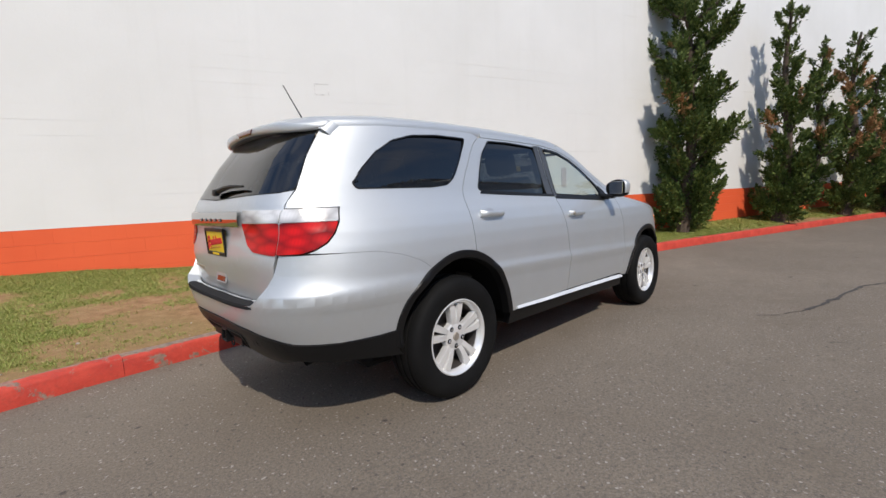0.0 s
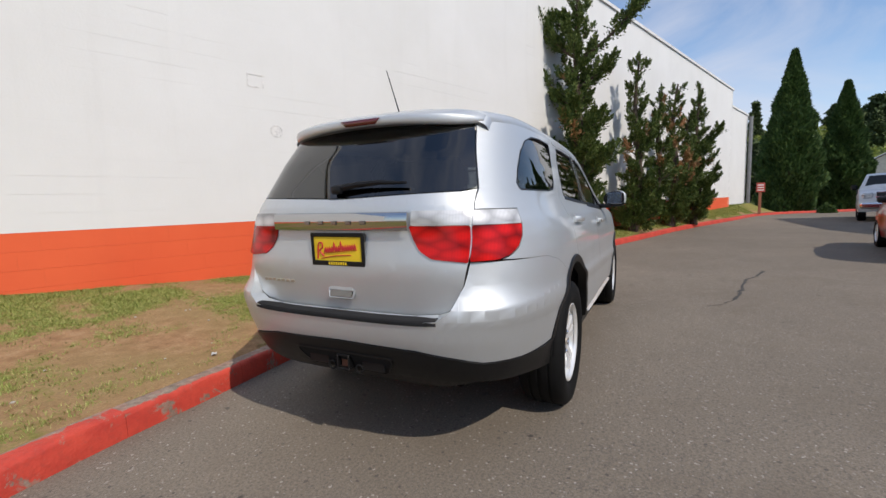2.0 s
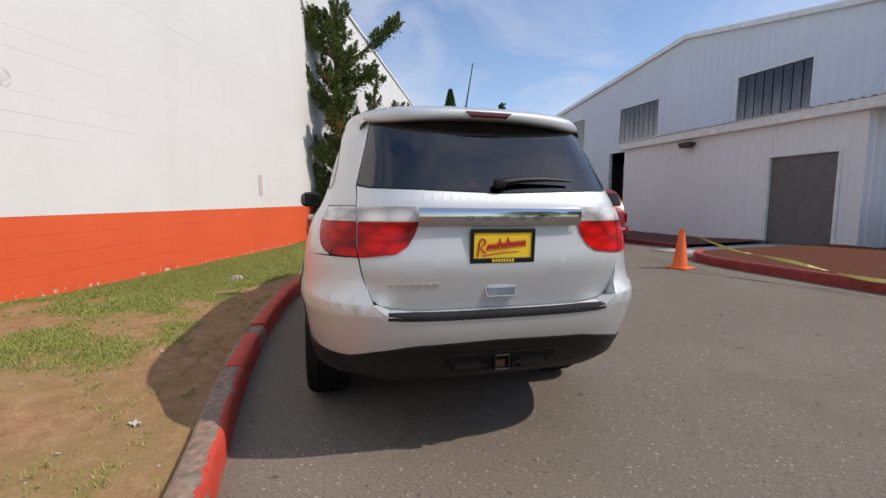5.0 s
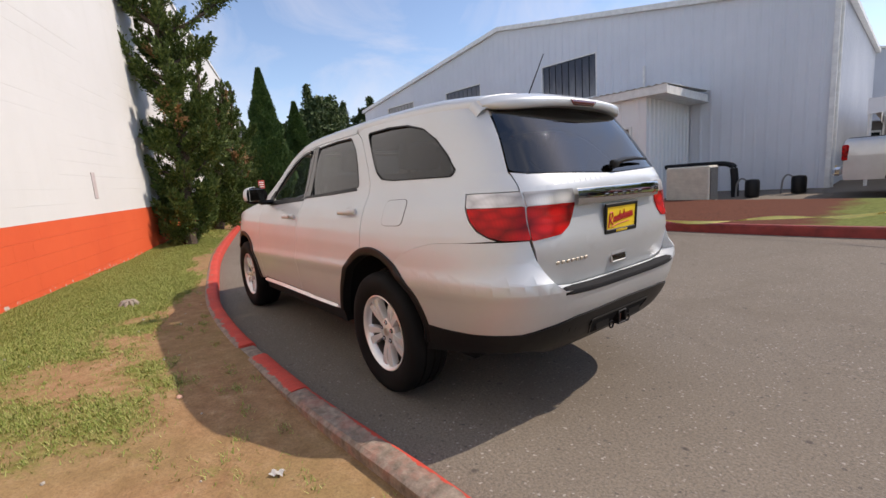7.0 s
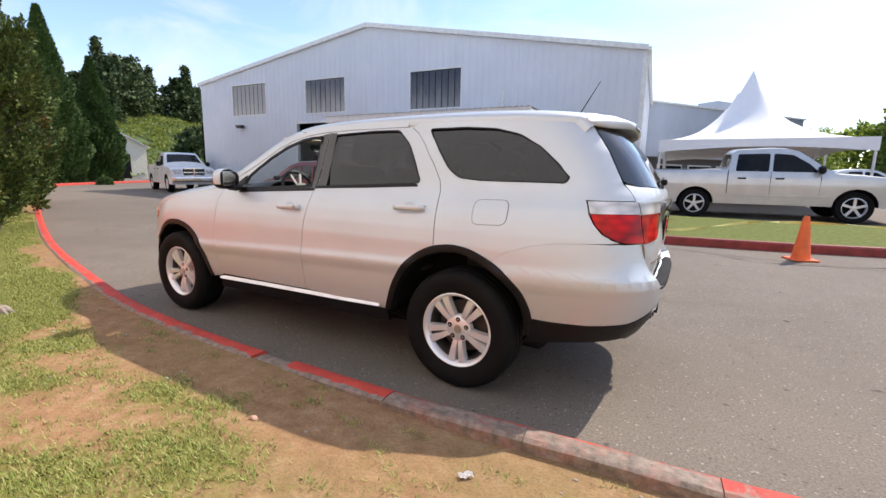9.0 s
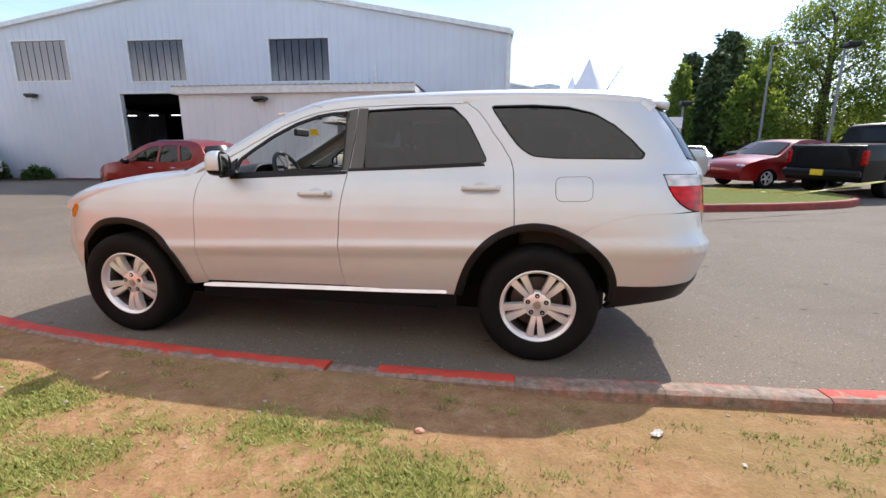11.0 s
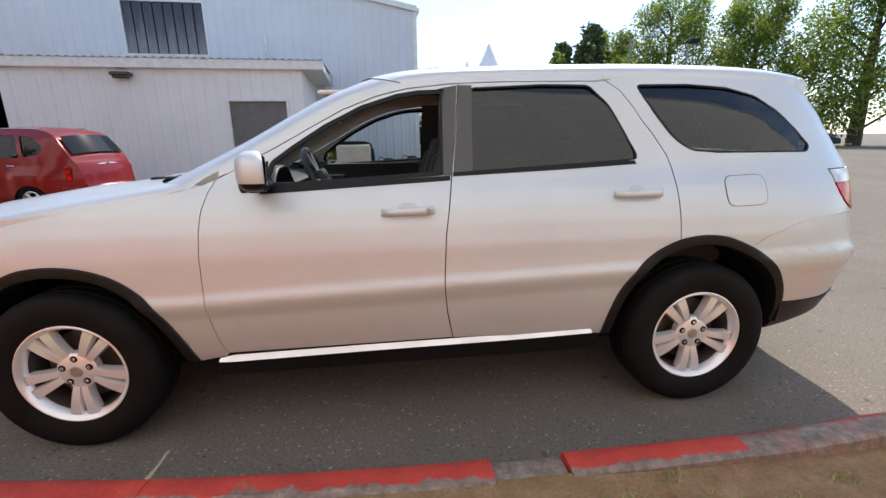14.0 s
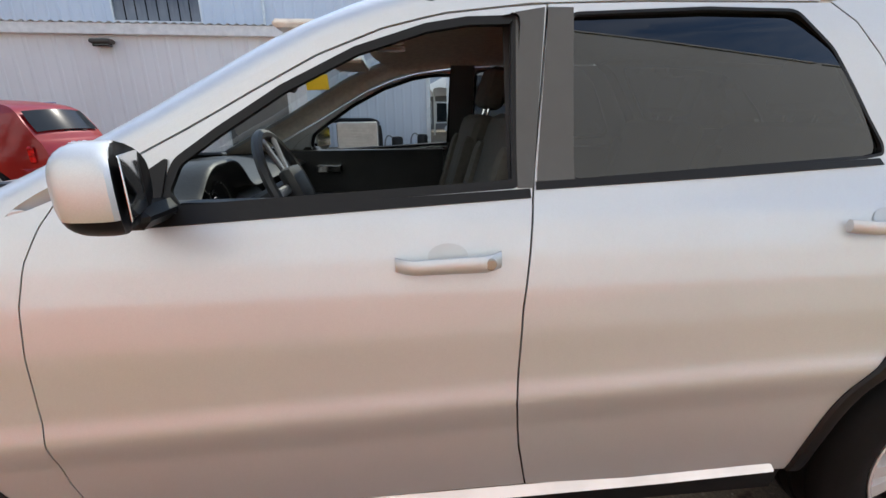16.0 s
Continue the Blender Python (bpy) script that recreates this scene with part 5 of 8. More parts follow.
for yy in (0.075, -0.09):
    lp = MB().tube([(xr - 0.018, yy + 0.02 * math.cos(a), 0.462 + 0.02 * math.sin(a)) for a in [2 * math.pi * k / 12 for k in range(13)]], 0.005, 6, False)
    part("chain_loop", lp, M["dark"], valance)
ex = MB()
ex.lathe([(0.030, 0), (0.034, 0), (0.034, 0.30), (0.030, 0.30)], 16, pose(-2.06, -0.52, 0.43, 0, -98, 0), close=True)
part("exhaust_tip", ex, M["dark"], suv, "dark exhaust tip")

# wheels


def build_wheel(parent, x, y, sgn):
    m = pose(x, y, 0.386, -90 * sgn, 0, 0)
    hub = new("wheel")
    hub.parent = suv
    hub.matrix_basis = m
    t = MB()
    prof = [(0.236, -0.105), (0.262, -0.122), (0.31, -0.134), (0.352, -0.130), (0.374, -0.112), (0.384, -0.085), (0.385, -0.062), (0.377, -0.060), (0.377, -0.050), (0.386, -0.048), (0.3865, -0.012), (0.378, -0.010), (0.378, 0.010), (0.3865, 0.012), (0.386, 0.048), (0.377, 0.050), (0.377, 0.060), (0.385, 0.062), (0.384, 0.085), (0.374, 0.112), (0.352, 0.130), (0.31, 0.134), (0.262, 0.122), (0.236, 0.105)]
    t.lathe(prof, 56)
    part("tyre", t, M["rubber"], hub, "black tyre", smooth=40)
    r = MB()
    # Barrel coloured as dark as brake iron so the spoke gaps look shaded.
    part("barrel", MB().lathe([(0.236, -0.105), (0.222, -0.10), (0.20, -0.06), (0.205, 0.04), (0.2125, 0.068)], 56), M["brake"], hub)
    r.lathe([(0.2125, 0.068), (0.214, 0.075), (0.226, 0.098), (0.2405, 0.110), (0.2415, 0.115), (0.236, 0.117), (0.228, 0.112), (0.219, 0.098)], 56)
    r.lathe([(0.0, 0.084), (0.030, 0.084), (0.036, 0.082), (0.078, 0.082), (0.088, 0.074), (0.092, 0.040)], 40)
    rim_ob = part("rim", r, M["alloy"], hub, "silver alloy rim", smooth=40)
    for k in range(5):
        for d in (-1, 1):
            a0 = 2 * math.pi * k / 5 + radians(90 + d * 11.5)
            a1 = 2 * math.pi * k / 5 + radians(90 + d * 10.2)
            s = MB()
            rows = []
            for q in range(6):
                u = q / 5
                rad = 0.055 + (0.224 - 0.055) * u
                aa = a0 + (a1 - a0) * u
                wdt = 0.0165 + 0.0105 * u ** 1.3
                zt = 0.076 + 0.016 * u + 0.008 * math.sin(u * math.pi)
                tang, radv = Vector((-math.sin(aa), math.cos(aa), 0)), Vector((math.cos(aa), math.sin(aa), 0))
                rows.append([radv * rad - tang * wdt + Vector((0, 0, zt - 0.045)), radv * rad - tang * wdt + Vector((0, 0, zt - 0.010)), radv * rad - tang * wdt * 0.86 + Vector((0, 0, zt)),
                             radv * rad + tang * wdt * 0.86 + Vector((0, 0, zt)), radv * rad + tang * wdt + Vector((0, 0, zt - 0.010)), radv * rad + tang * wdt + Vector((0, 0, zt - 0.045))])
            s.sheet(lambda i, j: rows[i][j], range(6), range(6))
            part("spoke", s, M["alloy"], rim_ob, smooth=30)
    for k in range(5):
        a = 2 * math.pi * k / 5 + radians(90 + 36)
        n = MB().lathe([(0.0, 0.092), (0.008, 0.092), (0.0105, 0.086), (0.0105, 0.06)], 6, Matrix.Translation((0.062 * math.cos(a), 0.062 * math.sin(a), 0)))
        # Dark disc stands for the shade in the hollow round each nut.
        part("nut_recess", MB().lathe([(0.0, 0.0842), (0.016, 0.0842), (0.0165, 0.07)], 14, Matrix.Translation((0.062 * math.cos(a), 0.062 * math.sin(a), 0))), M["dark"], rim_ob)
        part("lug_nut", n, M["chrome"], rim_ob)
    part("centre_cap", MB().lathe([(0.0, 0.091), (0.024, 0.090), (0.028, 0.084), (0.028, 0.07)], 24), M["cap"], rim_ob, "dull centre cap")
    b = MB()
    b.lathe([(0.0, 0.0), (0.17, 0.0), (0.17, -0.02), (0.0, -0.02)], 40)
    part("brake_disc", b, M["brake"], hub, "grey brake disc")
    part("wheel_back", MB().lathe([(0.0, -0.05), (0.21, -0.05)], 32), M["dark"], hub)
    return hub


for x in (1.521, -1.521):
    build_wheel(suv, x, 0.800, 1)
    build_wheel(suv, x, -0.800, -1)

# cabin
cab = MB()
cab.rbox((0.0, 0, 0.50), (1.8, 1.62, 0.06), 0.02)
part("cabin_floor", cab, M["trim_black"], suv)
for sgn in (1, -1):
    for x0, x1 in ((0.86, -0.17), (-0.25, -1.30)):
        dp = MB()
        dp.sheet(lambda u, z: (x0 + (x1 - x0) * u, sgn * (half_width(0, z) - 0.075 + 0.02 * (z < 0.9)), z), [i / 6 for i in range(7)], [0.48, 0.7, 0.88, 0.92, 1.0, 1.1, 1.18, 1.222] if x0 > 0 else [0.96, 1.0, 1.1, 1.18, 1.222])
        dp.sheet(lambda u, k: (x0 + (x1 - x0) * u, sgn * (half_width(0, 1.222) - 0.075 + 0.065 * k), 1.222 + 0.004 * k), [i / 6 for i in range(7)], [0, 1])
        trim = part("door_trim", dp, M["trim_black"], suv, "black inner door trim")
        arm = MB().rbox(((x0 + x1) / 2, sgn * 0.80, 0.95), (0.60, 0.08, 0.05), 0.02)
        part("armrest", arm, M["trim_black"], trim)
        hd = MB().rbox((x0 - 0.36, sgn * 0.800, 1.115), (0.15, 0.02, 0.050), 0.014)
        part("inner_handle", hd, M["chrome"], trim, "bright inner handle")


def build_seat(x, y, w, hgt=0.62):
    st = new("seat")
    st.parent = suv
    st.matrix_basis = pose(x, y, 0.55)
    part("cushion", MB().rbox((0.0, 0, 0.20), (0.52, w, 0.18), 0.06, seg=3), M["cloth"], st)
    bk = MB()
    bk.rbox((0, 0, hgt / 2), (0.15, w, hgt), 0.06, pose(-0.26, 0, 0.26, 0, -17, 0), seg=3)
    for q in (-1, 1):
        bk.rbox((0.05, q * (w / 2 - 0.05), hgt / 2 - 0.03), (0.10, 0.09, hgt * 0.75), 0.04, pose(-0.26, 0, 0.26, 0, -17, 0), seg=2)
    part("backrest", bk, M["cloth"], st)
    hr = MB()
    hr.rbox((0.0, 0, hgt + 0.13), (0.11, min(w, 0.28), 0.19), 0.05, pose(-0.26, 0, 0.26, 0, -17, 0), seg=3)
    hd = part("headrest", hr, M["cloth"], st)
    ps = MB()
    for q in (-0.06, 0.06):
        ps.tube([(0, q, hgt - 0.02), (0, q, hgt + 0.08)], 0.007, 6)
    for i, p in enumerate(ps.v):
        ps.v[i] = tuple(pose(-0.26, 0, 0.26, 0, -17, 0) @ Vector(p))
    part("headrest_posts", ps, M["chrome"], hd)


build_seat(0.10, 0.38, 0.50)
build_seat(0.10, -0.38, 0.50)
build_seat(-0.85, 0.40, 0.56, 0.58)
build_seat(-0.85, -0.40, 0.56, 0.58)
build_seat(-1.65, 0.30, 0.50, 0.5)
build_seat(-1.65, -0.30, 0.50, 0.5)
dash = MB()


def dash_row(y):
    b = math.exp(-((y - 0.37) / 0.19) ** 4)
    return curve([(1.20, y, 1.20), (0.98, y, 1.21 + 0.02 * b), (0.80, y, 1.20 + 0.065 * b), (0.66, y, 1.175 + 0.105 * b), (0.63, y, 1.155 + 0.110 * b), (0.70, y, 1.15 + 0.07 * b), (0.715, y, 1.06), (0.80, y, 0.92), (0.88, y, 0.75), (0.95, y, 0.55)], 4)


DASH = [dash_row(-0.80 + 0.025 * i) for i in range(65)]
dash.sheet(lambda i, k: DASH[i][k], range(65), range(len(DASH[0])))
dashboard = part("dashboard", dash, M["trim_black"], suv, "black dashboard")
con = MB().rbox((0.72, 0.0, 1.0), (0.10, 0.26, 0.26), 0.03)
part("centre_stack", con, M["trim_silver"], dashboard, "silver centre stack")
part("centre_console", MB().rbox((0.25, 0.0, 0.72), (0.9, 0.24, 0.30), 0.05), M["trim_black"], suv)
for yy, rr in ((0.30, 0.050), (0.44, 0.050), (0.37, 0.030)):
    dial = MB().lathe([(rr - 0.004, 0.0), (rr - 0.003, 0.010), (rr + 0.003, 0.012), (rr + 0.006, 0.004)], 24, pose(0.690, yy, 1.150, 0, -76, 0))
    dial_ob = part("instrument_dial", dial, M["chrome"], dashboard, "bright dial ring")
    part("dial_face", MB().lathe([(0.0, 0.001), (rr - 0.002, 0.001)], 24, pose(0.690, yy, 1.150, 0, -76, 0)), M["dark"], dial_ob)
part("air_vent", MB().rbox((0.70, 0.66, 1.11), (0.02, 0.11, 0.075), 0.02), M["trim_silver"], dashboard, "silver rimmed air vent")
sw = MB()
wm_ = pose(0.43, 0.37, 1.190, 0, -66, 0)
for k in range(28):
    a = 2 * math.pi * k / 28
    for j in range(8):
        b = 2 * math.pi * j / 8
        sw.v.append(tuple(wm_ @ Vector(((0.183 + 0.0165 * math.cos(b)) * math.cos(a), (0.183 + 0.0165 * math.cos(b)) * math.sin(a), 0.0165 * math.sin(b)))))
for k in range(28):
    for j in range(8):
        sw.f.append((k * 8 + j, ((k + 1) % 28) * 8 + j, ((k + 1) % 28) * 8 + (j + 1) % 8, k * 8 + (j + 1) % 8))
wheel_s = part("steering_wheel", sw, M["trim_black"], dashboard, "black steering wheel")
hubm = MB().rbox((0, 0, 0.02), (0.12, 0.14, 0.05), 0.03, wm_, seg=2)
hubm.tube([wm_ @ Vector((0, 0, 0.03)), (0.80, 0.37, 1.0)], 0.035, 10)
part("steering_hub", hubm, M["trim_black"], wheel_s)
spk = MB()
for a in (0, 180, 270 - 20, 270 + 20):
    spk.rbox((0.11, 0, 0.008), (0.13, 0.030, 0.012), 0.005, wm_ @ Matrix.Rotation(radians(a + 90), 4, "Z"))
part("steering_spoke", spk, M["trim_silver"], wheel_s, "silver spokes")
vm = MB().rbox((0.50, 0.0, 1.535), (0.03, 0.24, 0.065), 0.012, pose(0, 0, 0, 0, 0, 0))
part("rear_view_mirror", vm, M["trim_black"], suv)
tg = MB().rbox((0, 0, 0), (0.004, 0.10, 0.055), 0.002, pose(0.385, 0.0, 1.535, 0, 8, 68))
part("hanging_tag", tg, M["plate_yellow"], suv, "yellow paper tag at the mirror")
for sgn in (1, -1):
    part("visor_lamp", MB().rbox((0.10, 0.10 * sgn, 1.668), (0.12, 0.07, 0.016), 0.006), M["lens_clear"], suv, "clear map lamp")
    part("sun_visor", MB().rbox((0.30, 0.38 * sgn, 1.635), (0.16, 0.42, 0.02), 0.008, pose(0, 0, 0)), M["headliner"], suv)
    bp = MB().sheet(lambda z, k: (-0.20 - 0.13 * k, sgn * (half_width(0, z) - 0.07), z), [1.18, 1.3, 1.5, 1.66], [0, 1])
    part("inner_pillar", bp, M["trim_black"], suv)


# ---- steel building with its lean-to ----
B_M = Matrix.Translation((0, -14.14, 0)) @ Matrix.Rotation(0.0712, 4, "Z")
X0, X1, XA, ZE0, ZE1, ZA, BASE = -0.83, 22.6, 10.94, 5.92, 6.30, 8.10, 0.12


def roof_z(x):
    return ZE0 + (ZA - ZE0) * (x - X0) / (XA - X0) if x < XA else ZA + (ZE1 - ZA) * (x - XA) / (X1 - XA)


hall = thing("steel_building", "large white corrugated steel building with a low gable roof", "building", m=B_M)


def ribbed(mb, x0, x1, z0f, z1f, y=0.0, pitch=0.305, rib=0.012, flip=False):
    """Upright ribbed sheet from x0 to x1, each edge height a function of x."""
    xs_, k = [], 0
    x = x0
    while x < x1 - 1e-6:
        for a, b in ((0.0, 0), (0.20, 0), (0.225, 1), (0.275, 1), (0.30, 0)):
            q = x + a
            if q < x1:
                xs_.append((q, b))
        x += pitch
    xs_.append((x1, 0))
    pts = [[(q, y + b * rib, z0f(q)), (q, y + b * rib, z1f(q))] for q, b in xs_]
    mb.sheet(lambda i, j: pts[i][j], range(len(pts)), (0, 1))
    return mb


WINS = [(17.48, 19.99, 4.45, 6.03), (12.27, 14.71, 4.36, 5.94), (6.19, 8.64, 4.27, 5.86)]
GATE = (12.0, 15.34, 3.87)
cuts = [X0, 6.19, 8.64, 12.0, 12.27, 14.71, 15.34, 17.48, 19.99, X1]
for a, b in zip(cuts[:-1], cuts[1:]):
    mid = (a + b) / 2
    win = next((w for w in WINS if w[0] < mid < w[1]), None)
    gate = GATE[0] < mid < GATE[1]
    lo = (lambda x: GATE[2]) if gate else (lambda x: BASE)
    if win:
        part("wall_panel", ribbed(MB(), a, b, lo, lambda x: win[2]), M["metal_white"], hall, smooth=20)
        part("wall_panel", ribbed(MB(), a, b, lambda x: win[3], roof_z), M["metal_white"], hall, smooth=20)
    else:
        part("wall_panel", ribbed(MB(), a, b, lo, roof_z), M["metal_white"], hall, smooth=20)
# the end wall and the hidden rear
for xe, zz in ((X0, ZE0), (X1, ZE1)):
    sw_ = MB()
    pts = []
    y = 0.0
    while y > -30:
        for a, b in ((0.0, 0), (0.20, 0), (0.225, 1), (0.275, 1), (0.30, 0)):
            pts.append((xe + (0.03 * b) * (-1 if xe == X0 else 1), y - a))
        y -= 0.305
    sw_.sheet(lambda i, z: (pts[i][0], pts[i][1], z), range(len(pts)), (BASE, zz))
    part("end_wall", sw_, M["metal_white"], hall, smooth=20)
part("back_wall", MB().box(((X0 + X1) / 2, -30, 3.2), (X1 - X0, 0.1, 6.2)), M["metal_white"], hall)
rf = MB()
rf.add([(X0 - 0.1, 0.12, ZE0), (XA, 0.12, ZA), (XA, -30, ZA), (X0 - 0.1, -30, ZE0), (X1 + 0.1, 0.12, ZE1), (X1 + 0.1, -30, ZE1)], [(0, 1, 2, 3), (1, 4, 5, 2)])
part("gable_roof", rf, M["roof_metal"], hall, smooth=None)
for (xa, za), (xb, zb) in (((X0 - 0.1, ZE0), (XA, ZA)), ((XA, ZA), (X1 + 0.1, ZE1))):
    tr = MB()
    tr.add([(xa, 0.02, za - 0.12), (xb, 0.02, zb - 0.12), (xb, 0.15, zb - 0.12), (xa, 0.15, za - 0.12), (xa, 0.02, za + 0.06), (xb, 0.02, zb + 0.06), (xb, 0.15, zb + 0.06), (xa, 0.15, za + 0.06)], [(0, 1, 2, 3), (4, 7, 6, 5), (3, 2, 6, 7), (0, 4, 5, 1), (0, 3, 7, 4), (1, 5, 6, 2)])
    part("roof_trim", tr, M["trim_white"], hall, smooth=None)
gt = MB().box((X0 - 0.12, -15, ZE0 - 0.05), (0.14, 30, 0.14))
part("gutter", gt, M["trim_white"], hall, smooth=None)
part("downpipe", MB().tube([(X0 - 0.07, -0.2, ZE0 - 0.1), (X0 - 0.07, -0.2, BASE)], 0.05, 8), M["trim_white"], hall)
part("corner_trim", MB().box((X0, 0.03, (ZE0 + BASE) / 2), (0.12, 0.08, ZE0 - BASE)), M["trim_white"], hall, smooth=None)
part("vent_pipe", MB().tube([(4.30, 0.10, 4.0), (4.30, 0.10, 4.92)], 0.045, 8), M["trim_white"], hall)
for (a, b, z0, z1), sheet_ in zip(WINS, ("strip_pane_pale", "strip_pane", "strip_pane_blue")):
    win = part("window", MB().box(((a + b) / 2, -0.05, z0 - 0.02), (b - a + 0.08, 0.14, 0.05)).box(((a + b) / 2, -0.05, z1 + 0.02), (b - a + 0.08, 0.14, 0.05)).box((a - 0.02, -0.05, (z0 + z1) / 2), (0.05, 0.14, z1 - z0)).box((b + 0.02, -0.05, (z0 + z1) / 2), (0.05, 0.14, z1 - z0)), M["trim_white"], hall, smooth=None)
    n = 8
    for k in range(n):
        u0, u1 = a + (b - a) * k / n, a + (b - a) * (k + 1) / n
        part("pane", MB().rbox(((u0 + u1) / 2, -0.05, (z0 + z1) / 2), (u1 - u0 - 0.035, 0.012, z1 - z0), 0.003), M[sheet_], win, "weathered translucent strip with a dark reflection painted towards its top")
    part("window_back", MB().box(((a + b) / 2, -0.13, (z0 + z1) / 2), (b - a, 0.02, z1 - z0)), M["dark"], win)
# open gateway with a dim hall behind it
gm = MB()
gm.box((GATE[0] - 0.04, -0.06, GATE[2] / 2 + 0.15), (0.08, 0.2, GATE[2]))
gm.box((GATE[1] + 0.04, -0.06, GATE[2] / 2 + 0.15), (0.08, 0.2, GATE[2]))
gm.box(((GATE[0] + GATE[1]) / 2, -0.06, GATE[2] + 0.04), (GATE[1] - GATE[0] + 0.16, 0.2, 0.08))
gw = part("gateway", gm, M["trim_white"], hall, smooth=None)
rm = MB()
rm.add([(9, -0.2, BASE), (23, -0.2, BASE), (23, -12, BASE), (9, -12, BASE), (9, -0.2, 4.2), (23, -0.2, 4.2), (23, -12, 4.2), (9, -12, 4.2)], [(0, 1, 2, 3), (4, 5, 6, 7), (3, 2, 6, 7), (0, 3, 7, 4), (1, 2, 6, 5)])
part("inner_room", rm, M["dim_room"], hall, smooth=None)
for k in range(4):
    part("tube_light", MB().rbox((15.7 + 1.3 * k, -5.5, 3.50), (0.48, 0.08, 0.035), 0.012), M["tube_glow"], hall, "lit fluorescent tube")


def wall_lamp(m, label):
    th = thing("wall_lamp", label, "lamp", "wall lamps", m)
    part("housing", MB().rbox((0, 0.14, 0.06), (0.46, 0.28, 0.10), 0.03), M["lamp_bronze"], th)
    part("lens", MB().rbox((0, 0.15, -0.02), (0.36, 0.20, 0.07), 0.02), M["glass_mid"], th)
    part("bracket", MB().rbox((0, 0.0, 0.03), (0.16, 0.08, 0.14), 0.01), M["lamp_bronze"], th)
    return th


wall_lamp(B_M @ Matrix.Translation((19.35, 0.03, 3.80)), "bronze flood lamp on the steel building")

# Dark strip for dirt and debris, with the wall's foot shadow painted in.
foot = MB().sheet(lambda x, y: B_M @ Vector((x, y, 0.0)) + Vector((0, 0, ground_z((B_M @ Vector((x, y, 0))).x, (B_M @ Vector((x, y, 0))).y) + 0.015 + 0.05 * max(0, 1 - y / 0.8) * (0.6 + noise.noise(Vector((x * 1.3, y * 2, 4)))))), [15.45 + 0.2 * i for i in range(37)], [0.02 + 0.13 * i for i in range(8)])
setting("building_foot", foot, M["mulch"], "dark strip of dirt and debris along the wall foot, with its shadow line painted in", "soil")

# lean-to
shed = thing("lean_to", "low white ribbed steel lean-to against the large building", "shed", m=B_M)
SX0, SX1, SY, SZ, SB = 2.80, 10.22, 3.48, 3.34, 0.22
DOOR = (3.28, 4.81, 2.50)
sf = MB()
for a, b, lo in ((SX0, DOOR[0], SB), (DOOR[0], DOOR[1], DOOR[2]), (DOOR[1], SX1, SB)):
    ribbed(sf, a, b, lambda x: lo, lambda x: SZ, SY)
part("front_wall", sf, M["shed_white"], shed, smooth=20)
for xe, q in ((SX0, -1), (SX1, 1)):
    pts, y = [], SY
    while y > 0.35:
        for a, b in ((0.0, 0), (0.20, 0), (0.225, 1), (0.275, 1), (0.30, 0)):
            pts.append((xe + 0.03 * b * q, y - a))
        y -= 0.305
    sd = MB().sheet(lambda i, z: (pts[i][0], pts[i][1], z), range(len(pts)), (SB, SZ + 0.1))
    part("side_wall", sd, M["shed_white"], shed, smooth=20)
fa = MB()
fa.rbox(((SX0 + SX1) / 2 - 0.25, SY + 0.16, SZ + 0.10), (SX1 - SX0 + 0.75, 0.05, 0.24), 0.01)
fa.rbox((SX0 - 0.55, SY / 2 + 0.1, SZ + 0.10), (0.05, SY - 0.1, 0.24), 0.01)
part("fascia", fa, M["trim_white"], shed, smooth=None)
sr = MB()
n = int((SX1 - SX0 + 0.8) / 0.02)
sr.sheet(lambda i, y: (SX0 - 0.6 + 0.02 * i, y, SZ + 0.235 + 0.02 * math.sin(i * 2 * math.pi / 10) + 0.03 * (SY - y)), range(n), (SY + 0.22, 0.05))
part("roof_sheet", sr, M["roof_metal"], shed).modifiers.new("thick", "SOLIDIFY").thickness = 0.008
part("soffit", MB().box(((SX0 + SX1) / 2 - 0.25, SY / 2 + 0.1, SZ - 0.012), (SX1 - SX0 + 0.7, SY + 0.1, 0.02)), M["trim_white"], shed, smooth=None)
dr = MB().rbox(((DOOR[0] + DOOR[1]) / 2, SY - 0.06, (DOOR[2] + SB) / 2 + 0.02), (DOOR[1] - DOOR[0], 0.05, DOOR[2] - SB), 0.005)
door_ = part("roll_door", dr, M["grey_door"], shed, "grey steel door")
for k in range(12):
    z = SB + 0.12 + k * (DOOR[2] - SB - 0.1) / 12
    part("slat", MB().rbox(((DOOR[0] + DOOR[1]) / 2, SY - 0.032, z), (DOOR[1] - DOOR[0] - 0.06, 0.004, 0.186), 0.0015), M["grey_door"], door_)
fm = MB()
for c, s_ in (((DOOR[0] - 0.03, SY, (DOOR[2] + SB) / 2), (0.07, 0.12, DOOR[2] - SB)), ((DOOR[1] + 0.03, SY, (DOOR[2] + SB) / 2), (0.07, 0.12, DOOR[2] - SB)), (((DOOR[0] + DOOR[1]) / 2, SY, DOOR[2] + 0.03), (DOOR[1] - DOOR[0] + 0.13, 0.12, 0.07))):
    fm.rbox(c, s_, 0.008)
part("door_frame", fm, M["trim_white"], shed, smooth=None)
wall_lamp(B_M @ Matrix.Translation((7.31, SY + 0.03, 3.10)), "bronze flood lamp over the lean-to wall")

# condensers and pipes beside the lean-to
ac = thing("air_conditioner", "cream outdoor air conditioner with louvred sides on a slab", "air conditioner", m=pose(1.28, -10.45, 0.28, 0, 0, 4))
part("casing", MB().rbox((0, 0, 0.52), (1.05, 0.70, 0.96), 0.03), M["cream_metal"], ac)
